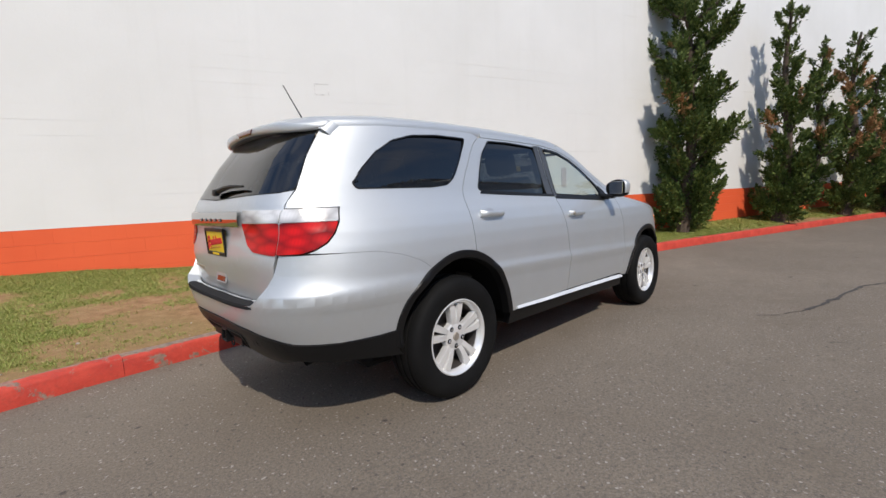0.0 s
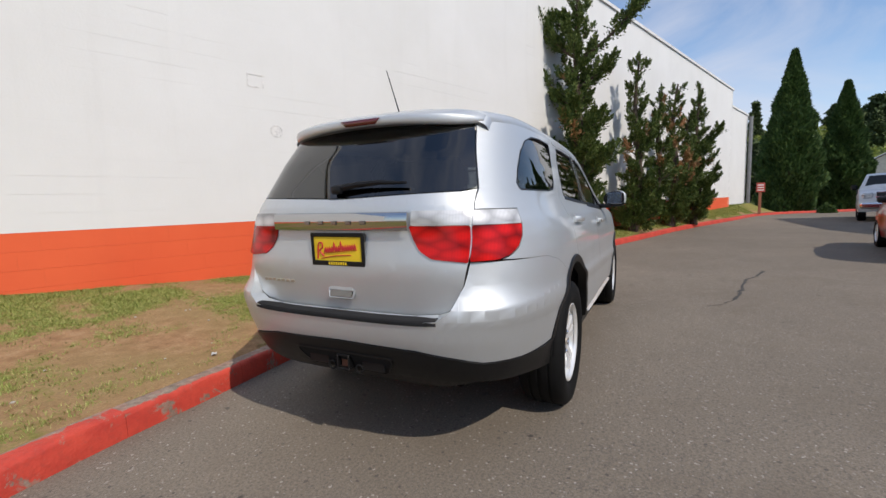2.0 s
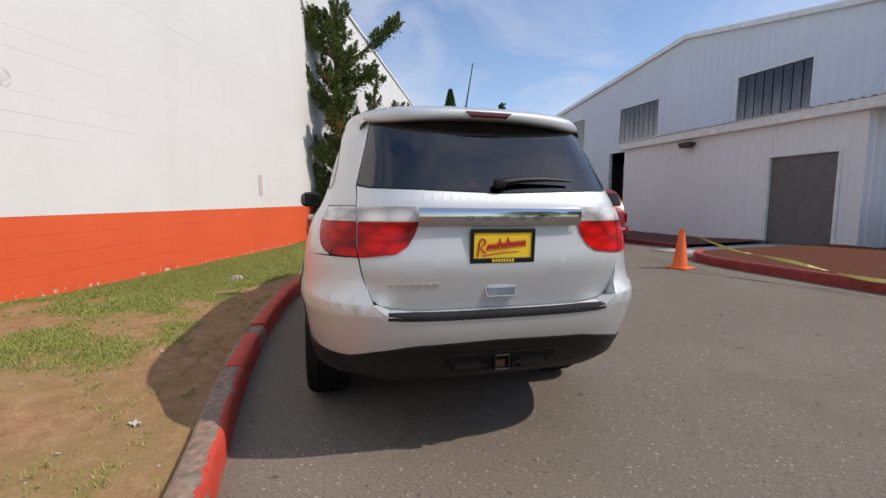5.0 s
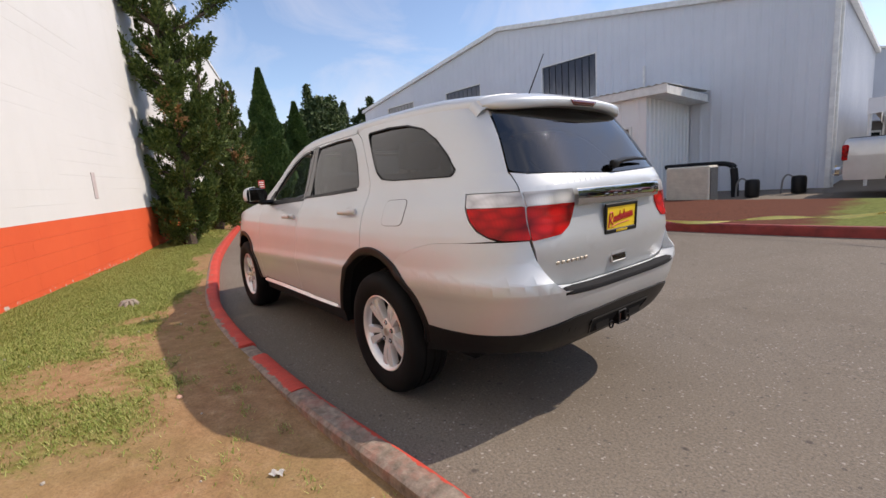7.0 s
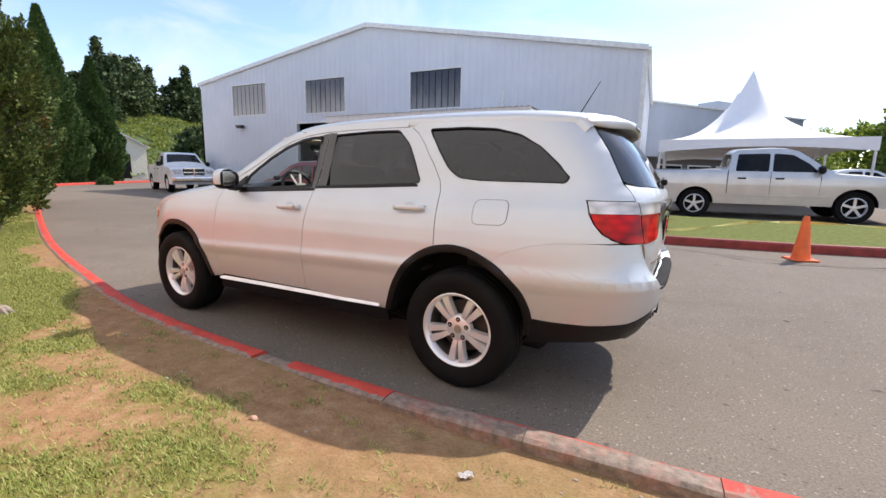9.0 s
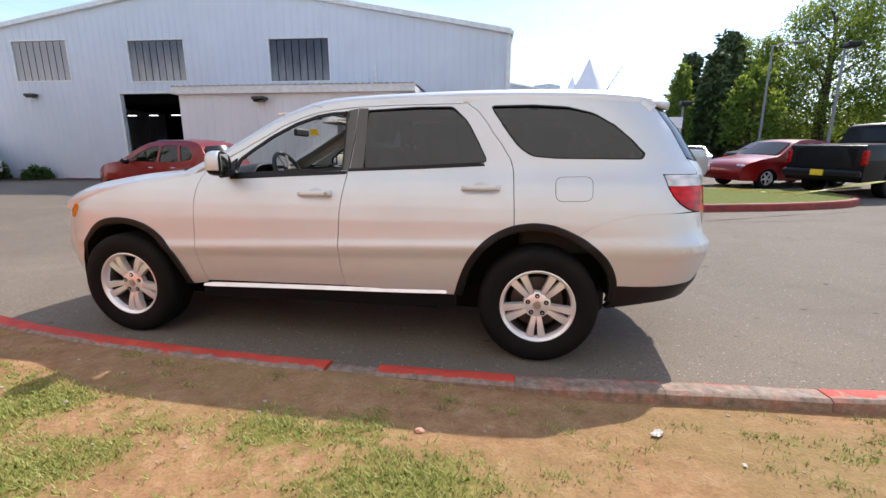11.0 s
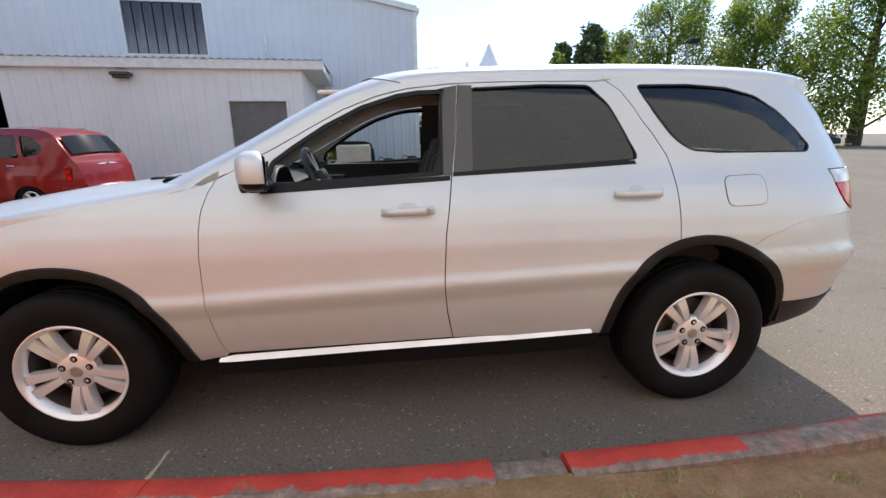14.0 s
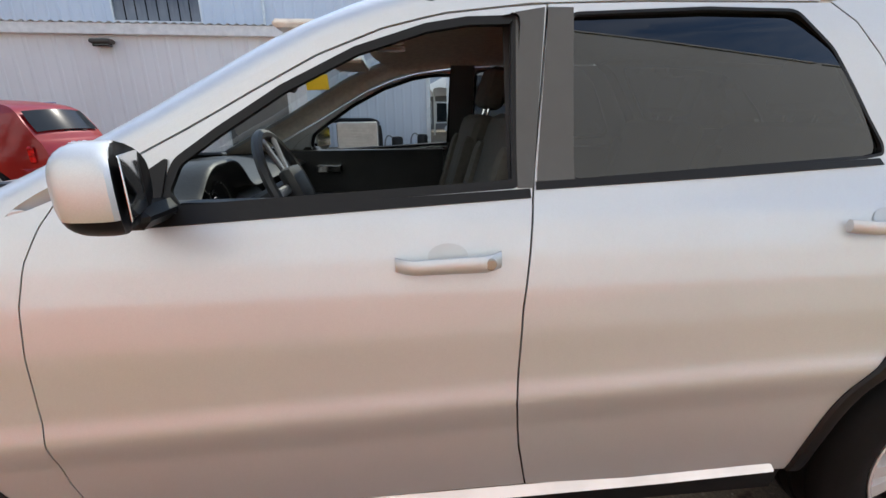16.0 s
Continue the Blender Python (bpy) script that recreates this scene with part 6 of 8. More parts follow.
for k in range(22):
    part("slat", MB().rbox((0, 0.354, 0.12 + 0.038 * k), (0.94, 0.010, 0.020), 0.004), M["cream_metal"], ac)
for q in (-1, 1):
    part("grille", MB().rbox((0.527 * q, 0, 0.52), (0.012, 0.60, 0.84), 0.004), M["dark"], ac)
    for k in range(12):
        part("slat", MB().rbox((0.537 * q, -0.27 + 0.049 * k, 0.52), (0.014, 0.016, 0.82), 0.004), M["grey_pole"], ac)
part("foot", MB().rbox((0, 0, 0.01), (1.2, 0.85, 0.06), 0.01), M["concrete"], ac)
for yy, rr in ((-11.9, 0.07), (-12.15, 0.05)):
    pt = thing("insulated_pipe", "black insulated pipe bent down beside the wall", "pipe")
    part("pipe", MB().tube(curve([(2.7, yy, 1.30), (1.5, yy, 1.31), (0.90, yy, 1.27), (0.78, yy, 1.0), (0.75, yy, 0.33)], 5), rr, 8), M["black_plastic"], pt)
for x, y in ((0.25, -11.7), (-0.55, -12.6)):
    mt = thing("pump", "small dark pump unit standing on the ground", "pump", "pump units", pose(x, y, ground_z(x, y) + 0.02))
    part("motor", MB().lathe([(0.0, 0.0), (0.16, 0.0), (0.17, 0.05), (0.17, 0.40), (0.14, 0.46), (0.0, 0.48)], 18), M["black_plastic"], mt)
    part("pipe", MB().tube(curve([(0.1, 0, 0.4), (0.25, 0, 0.5), (0.36, 0, 0.35), (0.38, 0, 0.0)], 4), 0.025, 6), M["grey_pole"], mt)

# far grey building, canopy tents
far = thing("grey_building", "grey flat-roofed building behind the tents", "building", m=pose(0.3, -25.9, 0.3, 0, 0, -126.1))
part("wall", MB().box((5.3, 3, 4.1), (22.4, 6, 3.2)), M["grey_wall"], far, smooth=None)
part("ground_floor", MB().box((5.3, 3.3, 1.25), (22.0, 5.4, 2.5)), M["grey_door"], far, "darker ground floor", smooth=None)
part("parapet", MB().box((5.3, 3, 5.72), (22.6, 6.2, 0.10)), M["trim_white"], far, smooth=None)
part("roof_unit", MB().rbox((10.6, 3.0, 6.2), (1.6, 1.6, 1.3), 0.03), M["grey_wall"], far, smooth=None)
for k in range(5):
    wn_ = part("window", MB().box((0.5 + 2.9 * k, 0.57, 1.35), (2.3, 0.06, 1.5)), M["trim_white"], far, "shop window", smooth=None)
    part("pane", MB().box((0.5 + 2.9 * k, 0.53, 1.35), (2.1, 0.04, 1.3)), M["screen_dark"], wn_, smooth=None)


def build_tent(x, y, w, peak, eave, base, label):
    th = thing("canopy_tent", label, "tent", "canopy tents", pose(x, y, 0, 0, 0, 4))
    top = MB()
    n = 28

    def pt(i, j):
        a, t = 2 * math.pi * i / n, j / 9
        c, s = math.cos(a), math.sin(a)
        k = 1 / max(abs(c), abs(s))
        r = t * (w / 2) * (1 + (k - 1) * t)
        zz = eave + (peak - eave) * (math.exp(-2.6 * t) - math.exp(-2.6)) / (1 - math.exp(-2.6))
        return (r * c, r * s, zz)
    top.sheet(pt, range(n + 1), range(10))
    part("canopy", top, M["fabric_white"], th, smooth=60)
    va = MB()
    for sx_, sy_, ex, ey in ((-1, -1, 1, -1), (1, -1, 1, 1), (1, 1, -1, 1), (-1, 1, -1, -1)):
        va.sheet(lambda u, k: ((sx_ + (ex - sx_) * u) * w / 2, (sy_ + (ey - sy_) * u) * w / 2, eave - (0.42 - 0.16 * math.sin(u * math.pi)) * k), [i / 10 for i in range(11)], (0, 1))
    part("valance", va, M["fabric_white"], th, smooth=60)
    for i in (-1, 1):
        for j in (-1, 1):
            part("leg", MB().tube([(i * w / 2 * 0.98, j * w / 2 * 0.98, base), (i * w / 2 * 0.98, j * w / 2 * 0.98, eave)], 0.04, 8), M["trim_white"], th)


build_tent(-4.3, -17.7, 6.0, 5.55, 2.78, 0.4, "white peaked canopy tent over parked cars")
build_tent(-4.2, -23.2, 6.0, 5.70, 2.9, 0.4, "white peaked canopy tent standing behind another")

# small cream garage at the end of the drive
gr = thing("garage", "small cream gabled garage with an open door", "garage", m=pose(60.1, -24.1, 0.25, 0, 0, -17) @ Matrix.Scale(1.2, 4))
gb_ = MB()
gb_.prism([(-2.4, 0), (2.4, 0), (2.4, 3.4), (0, 4.7), (-2.4, 3.4)], -3, 3, Matrix.Rotation(radians(90), 4, "X") @ Matrix.Identity(4))
for i, p in enumerate(gb_.v):
    gb_.v[i] = tuple(Matrix.Rotation(radians(-90), 4, "Z") @ Vector(p))
part("wall", gb_, M["cream"], gr, smooth=None)
part("doorway", MB().box((-3.02, 0.2, 1.25), (0.06, 2.4, 2.5)), M["dark"], gr, smooth=None)
rr_ = MB()
for q in (-1, 1):
    rr_.add([(-3.25, q * 2.7, 3.25), (3.25, q * 2.7, 3.25), (3.25, 0, 4.78), (-3.25, 0, 4.78)], [(0, 1, 2, 3)])
part("roof", rr_, M["roof_metal"], gr, smooth=None).modifiers.new("thick", "SOLIDIFY").thickness = 0.08

# ---- island with mulch and grass beyond the drive ----
ISL = curve([(3.1, -6.75, 0), (2.7, -6.25, 0), (1.9, -5.95, 0), (0.6, -5.88, 0), (-0.9, -5.86, 0), (-2.5, -5.92, 0), (-4.2, -6.12, 0), (-5.8, -6.42, 0), (-7.4, -6.85, 0), (-8.8, -7.5, 0), (-9.4, -8.3, 0), (-9.2, -9.1, 0)], 8)
isl = tagged(new("island_kerb"), "dark red painted kerb round the planted island", "kerb", kind="structure")
marks_i = [0, 10, 22, 34, 46, 58, 70, 80, 87]
for k, (i0, i1) in enumerate(zip(marks_i[:-1], marks_i[1:])):
    pts = ISL[i0:i1 + 1]
    prof = [(0.0, -0.10), (0.0, 0.0), (0.008, 0.125), (0.03, 0.152), (0.13, 0.154), (0.15, 0.14), (0.152, -0.1)]
    rows = []
    for i, p in enumerate(pts):
        d = (pts[min(i + 1, len(pts) - 1)] - pts[max(i - 1, 0)]).normalized()
        nrm = Vector((-d.y, d.x, 0))
        rows.append([p + nrm * a + Vector((0, 0, ground_z(p.x, p.y) + b)) for a, b in prof])
    kb = MB().sheet(lambda i, j: rows[i][j], range(len(rows)), range(len(prof)))
    part("kerb_stone", kb, M["curb_bare"] if k == 0 else M["curb_dark"], isl)
lawn = MB()


def isl_pt(i, v):
    p = ISL[i]
    q = Vector((max(-9.0, min(2.6, p.x)), -9.9 - 0.0 * p.x, 0))
    r = p.lerp(q, v) + Vector((0, -0.12 * (1 - v), 0))
    return (r.x, r.y, ground_z(r.x, r.y) + 0.135 + 0.02 * math.sin(v * 3) + 0.01 * noise.noise(r * 2))


lawn.sheet(isl_pt, range(4, len(ISL)), [k / 12 for k in range(13)])
isl_ob = setting("island_bed", lawn, M["island"], "island bed with bark mulch and mown grass", "lawn")
wk = MB().sheet(lambda x, y: (x, y, ground_z(x, y) + 0.022), [2.68 + 0.22 * i for i in range(9)], [-10.45 + 0.42 * i for i in range(10)])
setting("walkway", wk, M["concrete"], "concrete path to the grey door", "path").modifiers.new("thick", "SOLIDIFY").thickness = 0.06
mul = MB().sheet(lambda x, y: (x, y, ground_z(x, y) + 0.10 + 0.03 * noise.noise(Vector((x * 2, y * 2, 0)))), [4.45 + 0.25 * i for i in range(22)], [-10.4 + 0.2 * i for i in range(14)])
setting("mulch_bed", mul, M["mulch"], "red bark mulch bed along the lean-to", "mulch")
mk = MB().rbox((7.1, -7.72, 0.13), (5.3, 0.14, 0.30), 0.02)
setting("mulch_kerb", mk, M["curb_dark"], "dark red kerb beside the mulch bed", "kerb", None)


def build_cone(x, y, lean=0):
    th = thing("traffic_cone", "orange plastic traffic cone holding caution tape", "cone", "traffic cones", pose(x, y, ground_z(x, y), lean, 0, 20))
    part("base", MB().rbox((0, 0, 0.015), (0.36, 0.36, 0.03), 0.012), M["cone"], th)
    part("body", MB().lathe([(0.135, 0.028), (0.125, 0.05), (0.045, 0.66), (0.030, 0.70), (0.022, 0.70), (0.02, 0.66)], 28), M["cone"], th)


build_cone(1.92, -5.22)
build_cone(-4.32, -5.45)
tp = thing("caution_tape", "yellow caution tape strung between the cones", "tape")
tpts = curve([(1.92, -5.22, 0.80), (0.9, -5.5, 0.52), (-0.4, -5.75, 0.36), (-2.0, -5.85, 0.42), (-3.2, -5.7, 0.58), (-4.32, -5.45, 0.76), (-6.2, -6.1, 0.62), (-8.2, -7.0, 0.66), (-11.0, -8.3, 0.95), (-14, -9.5, 1.1)], 8)
tb = MB().sheet(lambda i, k: tpts[i] + Vector((0.02 * math.sin(i * 0.9) * k, 0.035 * math.sin(i * 0.7 + 1) * k, 0.05 * math.cos(i * 0.55) * k)), range(len(tpts)), (0, 1))
part("band", tb, M["tape"], tp)
# sign post at the bend
sg_ = thing("sign_post", "small red and white sign on a wooden post", "sign", m=pose(30.2, -7.5, ground_z(30, -7.5) + 0.13, 0, 0, 0))
part("post", MB().rbox((0, 0, 0.9), (0.14, 0.14, 1.8), 0.01), M["post_wood"], sg_)
part("board", MB().rbox((-0.09, 0, 1.72), (0.03, 0.46, 0.60), 0.01), M["sign_red"], sg_)
pb = MB()
for k in range(3):
    pb.box((-0.108, 0, 1.55 + 0.16 * k), (0.004, 0.34, 0.07))
part("print", pb, M["trim_white"], sg_, "white print bars", smooth=None)


def lamp_pole(x, y, h, arm, kind, label):
    th = thing("street_lamp", label, "lamp post", "lamp posts", pose(x, y, ground_z(x, y)))
    part("pole", MB().tube([(0, 0, 0), (0, 0, h * 0.5), (0, 0, h)], [0.10, 0.085, 0.06], 10), M["grey_pole"], th)
    part("arm", MB().tube([(0, 0, h - 0.1), (arm[0] * 0.5, arm[1] * 0.5, h + 0.15), (arm[0], arm[1], h + 0.1)], 0.035, 8), M["grey_pole"], th)
    if kind:
        part("head", MB().rbox((arm[0], arm[1], h + 0.12), (0.62, 0.6, 0.26), 0.05), M["black_plastic"], th)
    else:
        part("head", MB().rbox((arm[0], arm[1], h + 0.10), (0.75, 0.28, 0.14), 0.05), M["grey_pole"], th)


lamp_pole(-11.6, -27.5, 3.9, (0.0, 0.35), 1, "dark box-headed parking lot lamp post")
lamp_pole(-19.0, -25.6, 6.6, (0.0, 0.5), 1, "dark box-headed parking lot lamp post")
lamp_pole(-17.6, -30.3, 7.9, (-1.4, 0.2), 0, "grey curved-arm street lamp among trees")


# ---- the other vehicles ----
def simple_wheel(parent, x, y, r, w, sgn, rim=0.66, spokes=5):
    hub = new("wheel")
    hub.parent = parent
    hub.matrix_basis = pose(x, y, r, -90 * sgn, 0, 0)
    ri = r * rim
    part("tyre", MB().lathe([(ri, -w / 2), (r * 0.93, -w / 2), (r, -w / 2 + 0.03), (r, w / 2 - 0.03), (r * 0.93, w / 2), (ri, w / 2 - 0.01)], 32), M["rubber"], hub)
    part("rim", MB().lathe([(ri, w / 2 - 0.012), (ri * 0.94, w / 2 - 0.005), (ri * 0.9, w / 2 - 0.04), (ri * 0.88, w / 2 - 0.08)], 28), M["alloy"], hub)
    for k in range(spokes):
        m = Matrix.Rotation(2 * math.pi * k / spokes + 0.3, 4, "Z")
        part("spoke", MB().rbox((ri * 0.48, 0, w / 2 - 0.035), (ri * 0.9, ri * 0.24, 0.03), 0.008, m), M["alloy"], hub)
    part("hub_cap", MB().lathe([(0, w / 2 - 0.012), (ri * 0.22, w / 2 - 0.018), (ri * 0.26, w / 2 - 0.05)], 16), M["alloy"], hub)
    part("wheel_back", MB().lathe([(0, 0.0), (ri * 0.93, 0.0)], 24), M["dark"], hub)


def arch_points(x, r, zc, n=10):
    return [(x - r * math.cos(math.pi * k / n), zc + r * math.sin(math.pi * k / n)) for k in range(n + 1)]


def build_vehicle(name, label, paint, m, top, floor, wheels, wr, ww, half, windows, screens, group="", round_=True, step=0.16):
    """A body from its side outline: top runs from tail to nose, the underside is closed with wheel arches. half(x, z) is the half width."""
    th = thing(name, label, "car" if "pickup" not in name else "pickup truck", group, m)
    low = []
    for x in sorted(wheels, reverse=True):
        low += [(a, b) for a, b in arch_points(x, wr * 1.16, floor)][::-1]
    skin = [(p.x, p.y) for p in curve([(a, b, 0) for a, b in top], 4)] if round_ else [top[0]] + [q for q in soften(top, 0.07, 3) if top[0][1] < q[1]] + [top[-1]]
    outline = skin + low
    fn = lambda x, z: Vector((x, half(x, z), z))
    body = MB()
    panel(body, [outline] + [soften(w, 0.05) for w in windows], fn, step=step, depth=0.0, both=True)
    k = len(skin)
    rows = outline[:k]
    cs = [-1, -0.97, -0.85, -0.5, 0, 0.5, 0.85, 0.97, 1]
    body.sheet(lambda i, v: (rows[i][0] + (0.05 * (1 - v * v) * (-1 if i < k * 0.3 else 1 if i > k * 0.75 else 0)), v * half(*rows[i]), rows[i][1] + (0.035 * (1 - v * v) if k * 0.25 < i < k * 0.85 else 0)), range(k), cs)
    part("body", body, M[paint], th, smooth=38)
    for w in windows:
        part("side_window", panel(MB(), [soften(w, 0.05)], lambda x, z: Vector((x, half(x, z) - 0.015, z)), step=0.3, depth=0.0), M["glass_far"], th, "dark glass")
        part("side_window", panel(MB(), [soften(w, 0.05)], lambda x, z: Vector((x, half(x, z) - 0.015, z)), step=0.3, depth=0.0, mirror=True), M["glass_far"], th, "dark glass")
    for nm, (xa, za), (xb, zb), fr, off in screens:
        d = Vector((zb - za, 0, -(xb - xa))).normalized()
        d = d if (d.z > 0) else -d
        sc = MB().sheet(lambda u, v: Vector((xa + (xb - xa) * u, v * fr * half(xa + (xb - xa) * u, za + (zb - za) * u), za + (zb - za) * u)) + d * off * (1 + 1.2 * (1 - v * v)), [0, 0.25, 0.5, 0.75, 1], [-1, -0.6, -0.2, 0.2, 0.6, 1])
        part(nm, sc, M["screen_dark"], th, "dark tinted glass")
    cab = MB().rbox((sum(wheels) / len(wheels), 0, floor + 0.20), (abs(wheels[0] - wheels[1]) + 0.5, 1.3, 0.30), 0.05)
    part("underbody", cab, M["dark"], th)
    for x in wheels:
        for sg in (1, -1):
            simple_wheel(th, x, sg * (half(x, 0.5) - ww / 2 - 0.01), wr, ww, sg)
            wl_ = MB()
            ar = arch_points(x, wr * 1.15, floor)
            wl_.sheet(lambda i, y: (ar[i][0], sg * y, ar[i][1]), range(len(ar)), (half(x, 0.5) - 0.01, half(x, 0.5) - 0.3))
            wl_.add([(a, sg * (half(x, 0.5) - 0.3), b) for a, b in ar], [tuple(range(len(ar)))])
            part("wheel_well", wl_, M["dark"], th)
    return th


def box_part(th, name, c, s, mat, r=0.02, label="", sym=False, rot=0):
    for q in ((1, -1) if sym else (1,)):
        part(name, MB().rbox((c[0], c[1] * q, c[2]), s, r), M[mat], th, label)


def place(x, y, heading):
    """On the sloping ground, facing heading degrees."""
    n = Vector((-(ground_z(x + 1, y) - ground_z(x - 1, y)) / 2, -(ground_z(x, y + 1) - ground_z(x, y - 1)) / 2, 1)).normalized()
    q = Vector((0, 0, 1)).rotation_difference(n).to_matrix().to_4x4()
    return Matrix.Translation((x, y, ground_z(x, y))) @ q @ Matrix.Rotation(radians(heading), 4, "Z")


# red retro hatchback: narrow rounded cabin over flared wings
def RH(x, z):
    side = float(np.interp(z, [0.2, 0.45, 0.75, 0.95, 1.08, 1.30, 1.48, 1.62], [0.78, 0.815, 0.80, 0.765, 0.735, 0.655, 0.575, 0.47]))
    for xw in (-1.31, 1.31):
        side += 0.055 * math.exp(-((x - xw) / 0.40) ** 4) * min(1.0, max(0.0, (0.98 - z) / 0.18))
    nose = max(0.0, (abs(x - 0.02) - 1.35) / 0.86)
    return side * (1 - 0.34 * nose ** 2.4)


red = build_vehicle("hatchback", "red retro-styled hatchback parked on the drive", "red_paint", place(7.38, -6.42, -12.0) @ Matrix.Scale(0.97, 4),
                    [(-2.06, 0.26), (-2.17, 0.36), (-2.19, 0.50), (-2.15, 0.66), (-2.11, 0.85), (-2.05, 1.00), (-1.97, 1.12), (-1.83, 1.32), (-1.70, 1.47), (-1.52, 1.555), (-1.2, 1.60), (-0.7, 1.61), (-0.2, 1.59), (0.15, 1.53), (0.50, 1.38), (0.85, 1.18), (1.08, 1.085), (1.25, 1.06), (1.6, 1.00), (1.9, 0.88), (2.06, 0.72), (2.13, 0.5), (2.10, 0.28)],
                    0.26, (-1.31, 1.31), 0.32, 0.20, RH,
                    [[(-0.35, 1.09), (-0.33, 1.48), (0.02, 1.44), (0.36, 1.31), (0.68, 1.10)], [(-0.43, 1.09), (-0.41, 1.49), (-0.95, 1.49), (-1.10, 1.10)], [(-1.18, 1.11), (-1.03, 1.49), (-1.34, 1.44), (-1.52, 1.30), (-1.50, 1.16)]],
                    [("rear_window", (-1.955, 1.135), (-1.725, 1.445), 0.90, 0.045), ("windscreen", (0.98, 1.13), (0.30, 1.47), 0.86, 0.018)], step=0.08)
box_part(red, "tail_lamp", (-1.955, 0.690, 0.82), (0.10, 0.06, 0.26), "lens_red", 0.025, "red tail lamp", True)
RB = [(0.02, 0.40), (-0.03, 0.42), (-0.05, 0.50), (-0.04, 0.585), (0.0, 0.61), (0.05, 0.615)]
part("rear_bumper", MB().sheet(lambda u, k: (-2.205 + 0.34 * abs(u) ** 3.2 + RB[k][0], 0.80 * u, RB[k][1]), [i / 12 - 1 for i in range(25)], range(6)), M["red_paint"], red)
for q in (1, -1):
    part("bumper_reflector", MB().rbox((-2.243, 0.47 * q, 0.545), (0.03, 0.15, 0.05), 0.012), M["lens_clear"], red, "pale reflector")
part("number_plate", MB().rbox((-2.262, -0.02, 0.52), (0.03, 0.31, 0.15), 0.01), M["trim_white"], red, "white plate with print bars")
part("plate_print", MB().rbox((-2.279, -0.02, 0.52), (0.004, 0.22, 0.06), 0.002), M["grey_pole"], red)
wing_b = MB().lathe([(0.0, 0.012), (0.030, 0.010), (0.034, 0.0)], 14, pose(-2.118, 0, 0.965, 0, -90, 0))
for q in (1, -1):
    wing_b.rbox((-2.118, 0.115 * q, 0.968), (0.016, 0.19, 0.016), 0.006).rbox((-2.114, 0.085 * q, 0.985), (0.012, 0.11, 0.012), 0.004)
part("badge_wing", wing_b, M["chrome"], red, "chrome winged badge")
box_part(red, "door_handle", (-0.18, 0.775, 0.95), (0.15, 0.03, 0.035), "chrome", 0.012, "", True)
box_part(red, "door_handle", (-0.95, 0.775, 0.96), (0.15, 0.03, 0.035), "chrome", 0.012, "", True)
box_part(red, "wing_mirror", (0.62, 0.86, 1.10), (0.12, 0.20, 0.14), "black_plastic", 0.04, "", True)
box_part(red, "head_lamp", (1.93, 0.62, 0.72), (0.16, 0.20, 0.18), "lens_clear", 0.06, "", True)
box_part(red, "rear_wiper", (-2.005, -0.1, 1.165), (0.03, 0.42, 0.02), "black_plastic", 0.008)
box_part(red, "roof_trim", (-0.75, 0.485, 1.608), (1.2, 0.025, 0.02), "chrome", 0.008, "", True)
box_part(red, "cabin", (-0.4, 0, 0.86), (2.2, 1.4, 0.36), "trim_black", 0.05)
for x in (0.0, -0.9):
    for y in (0.35, -0.35):
        box_part(red, "seat", (x - 0.15, y, 1.12), (0.14, 0.44, 0.50), "cloth", 0.05)


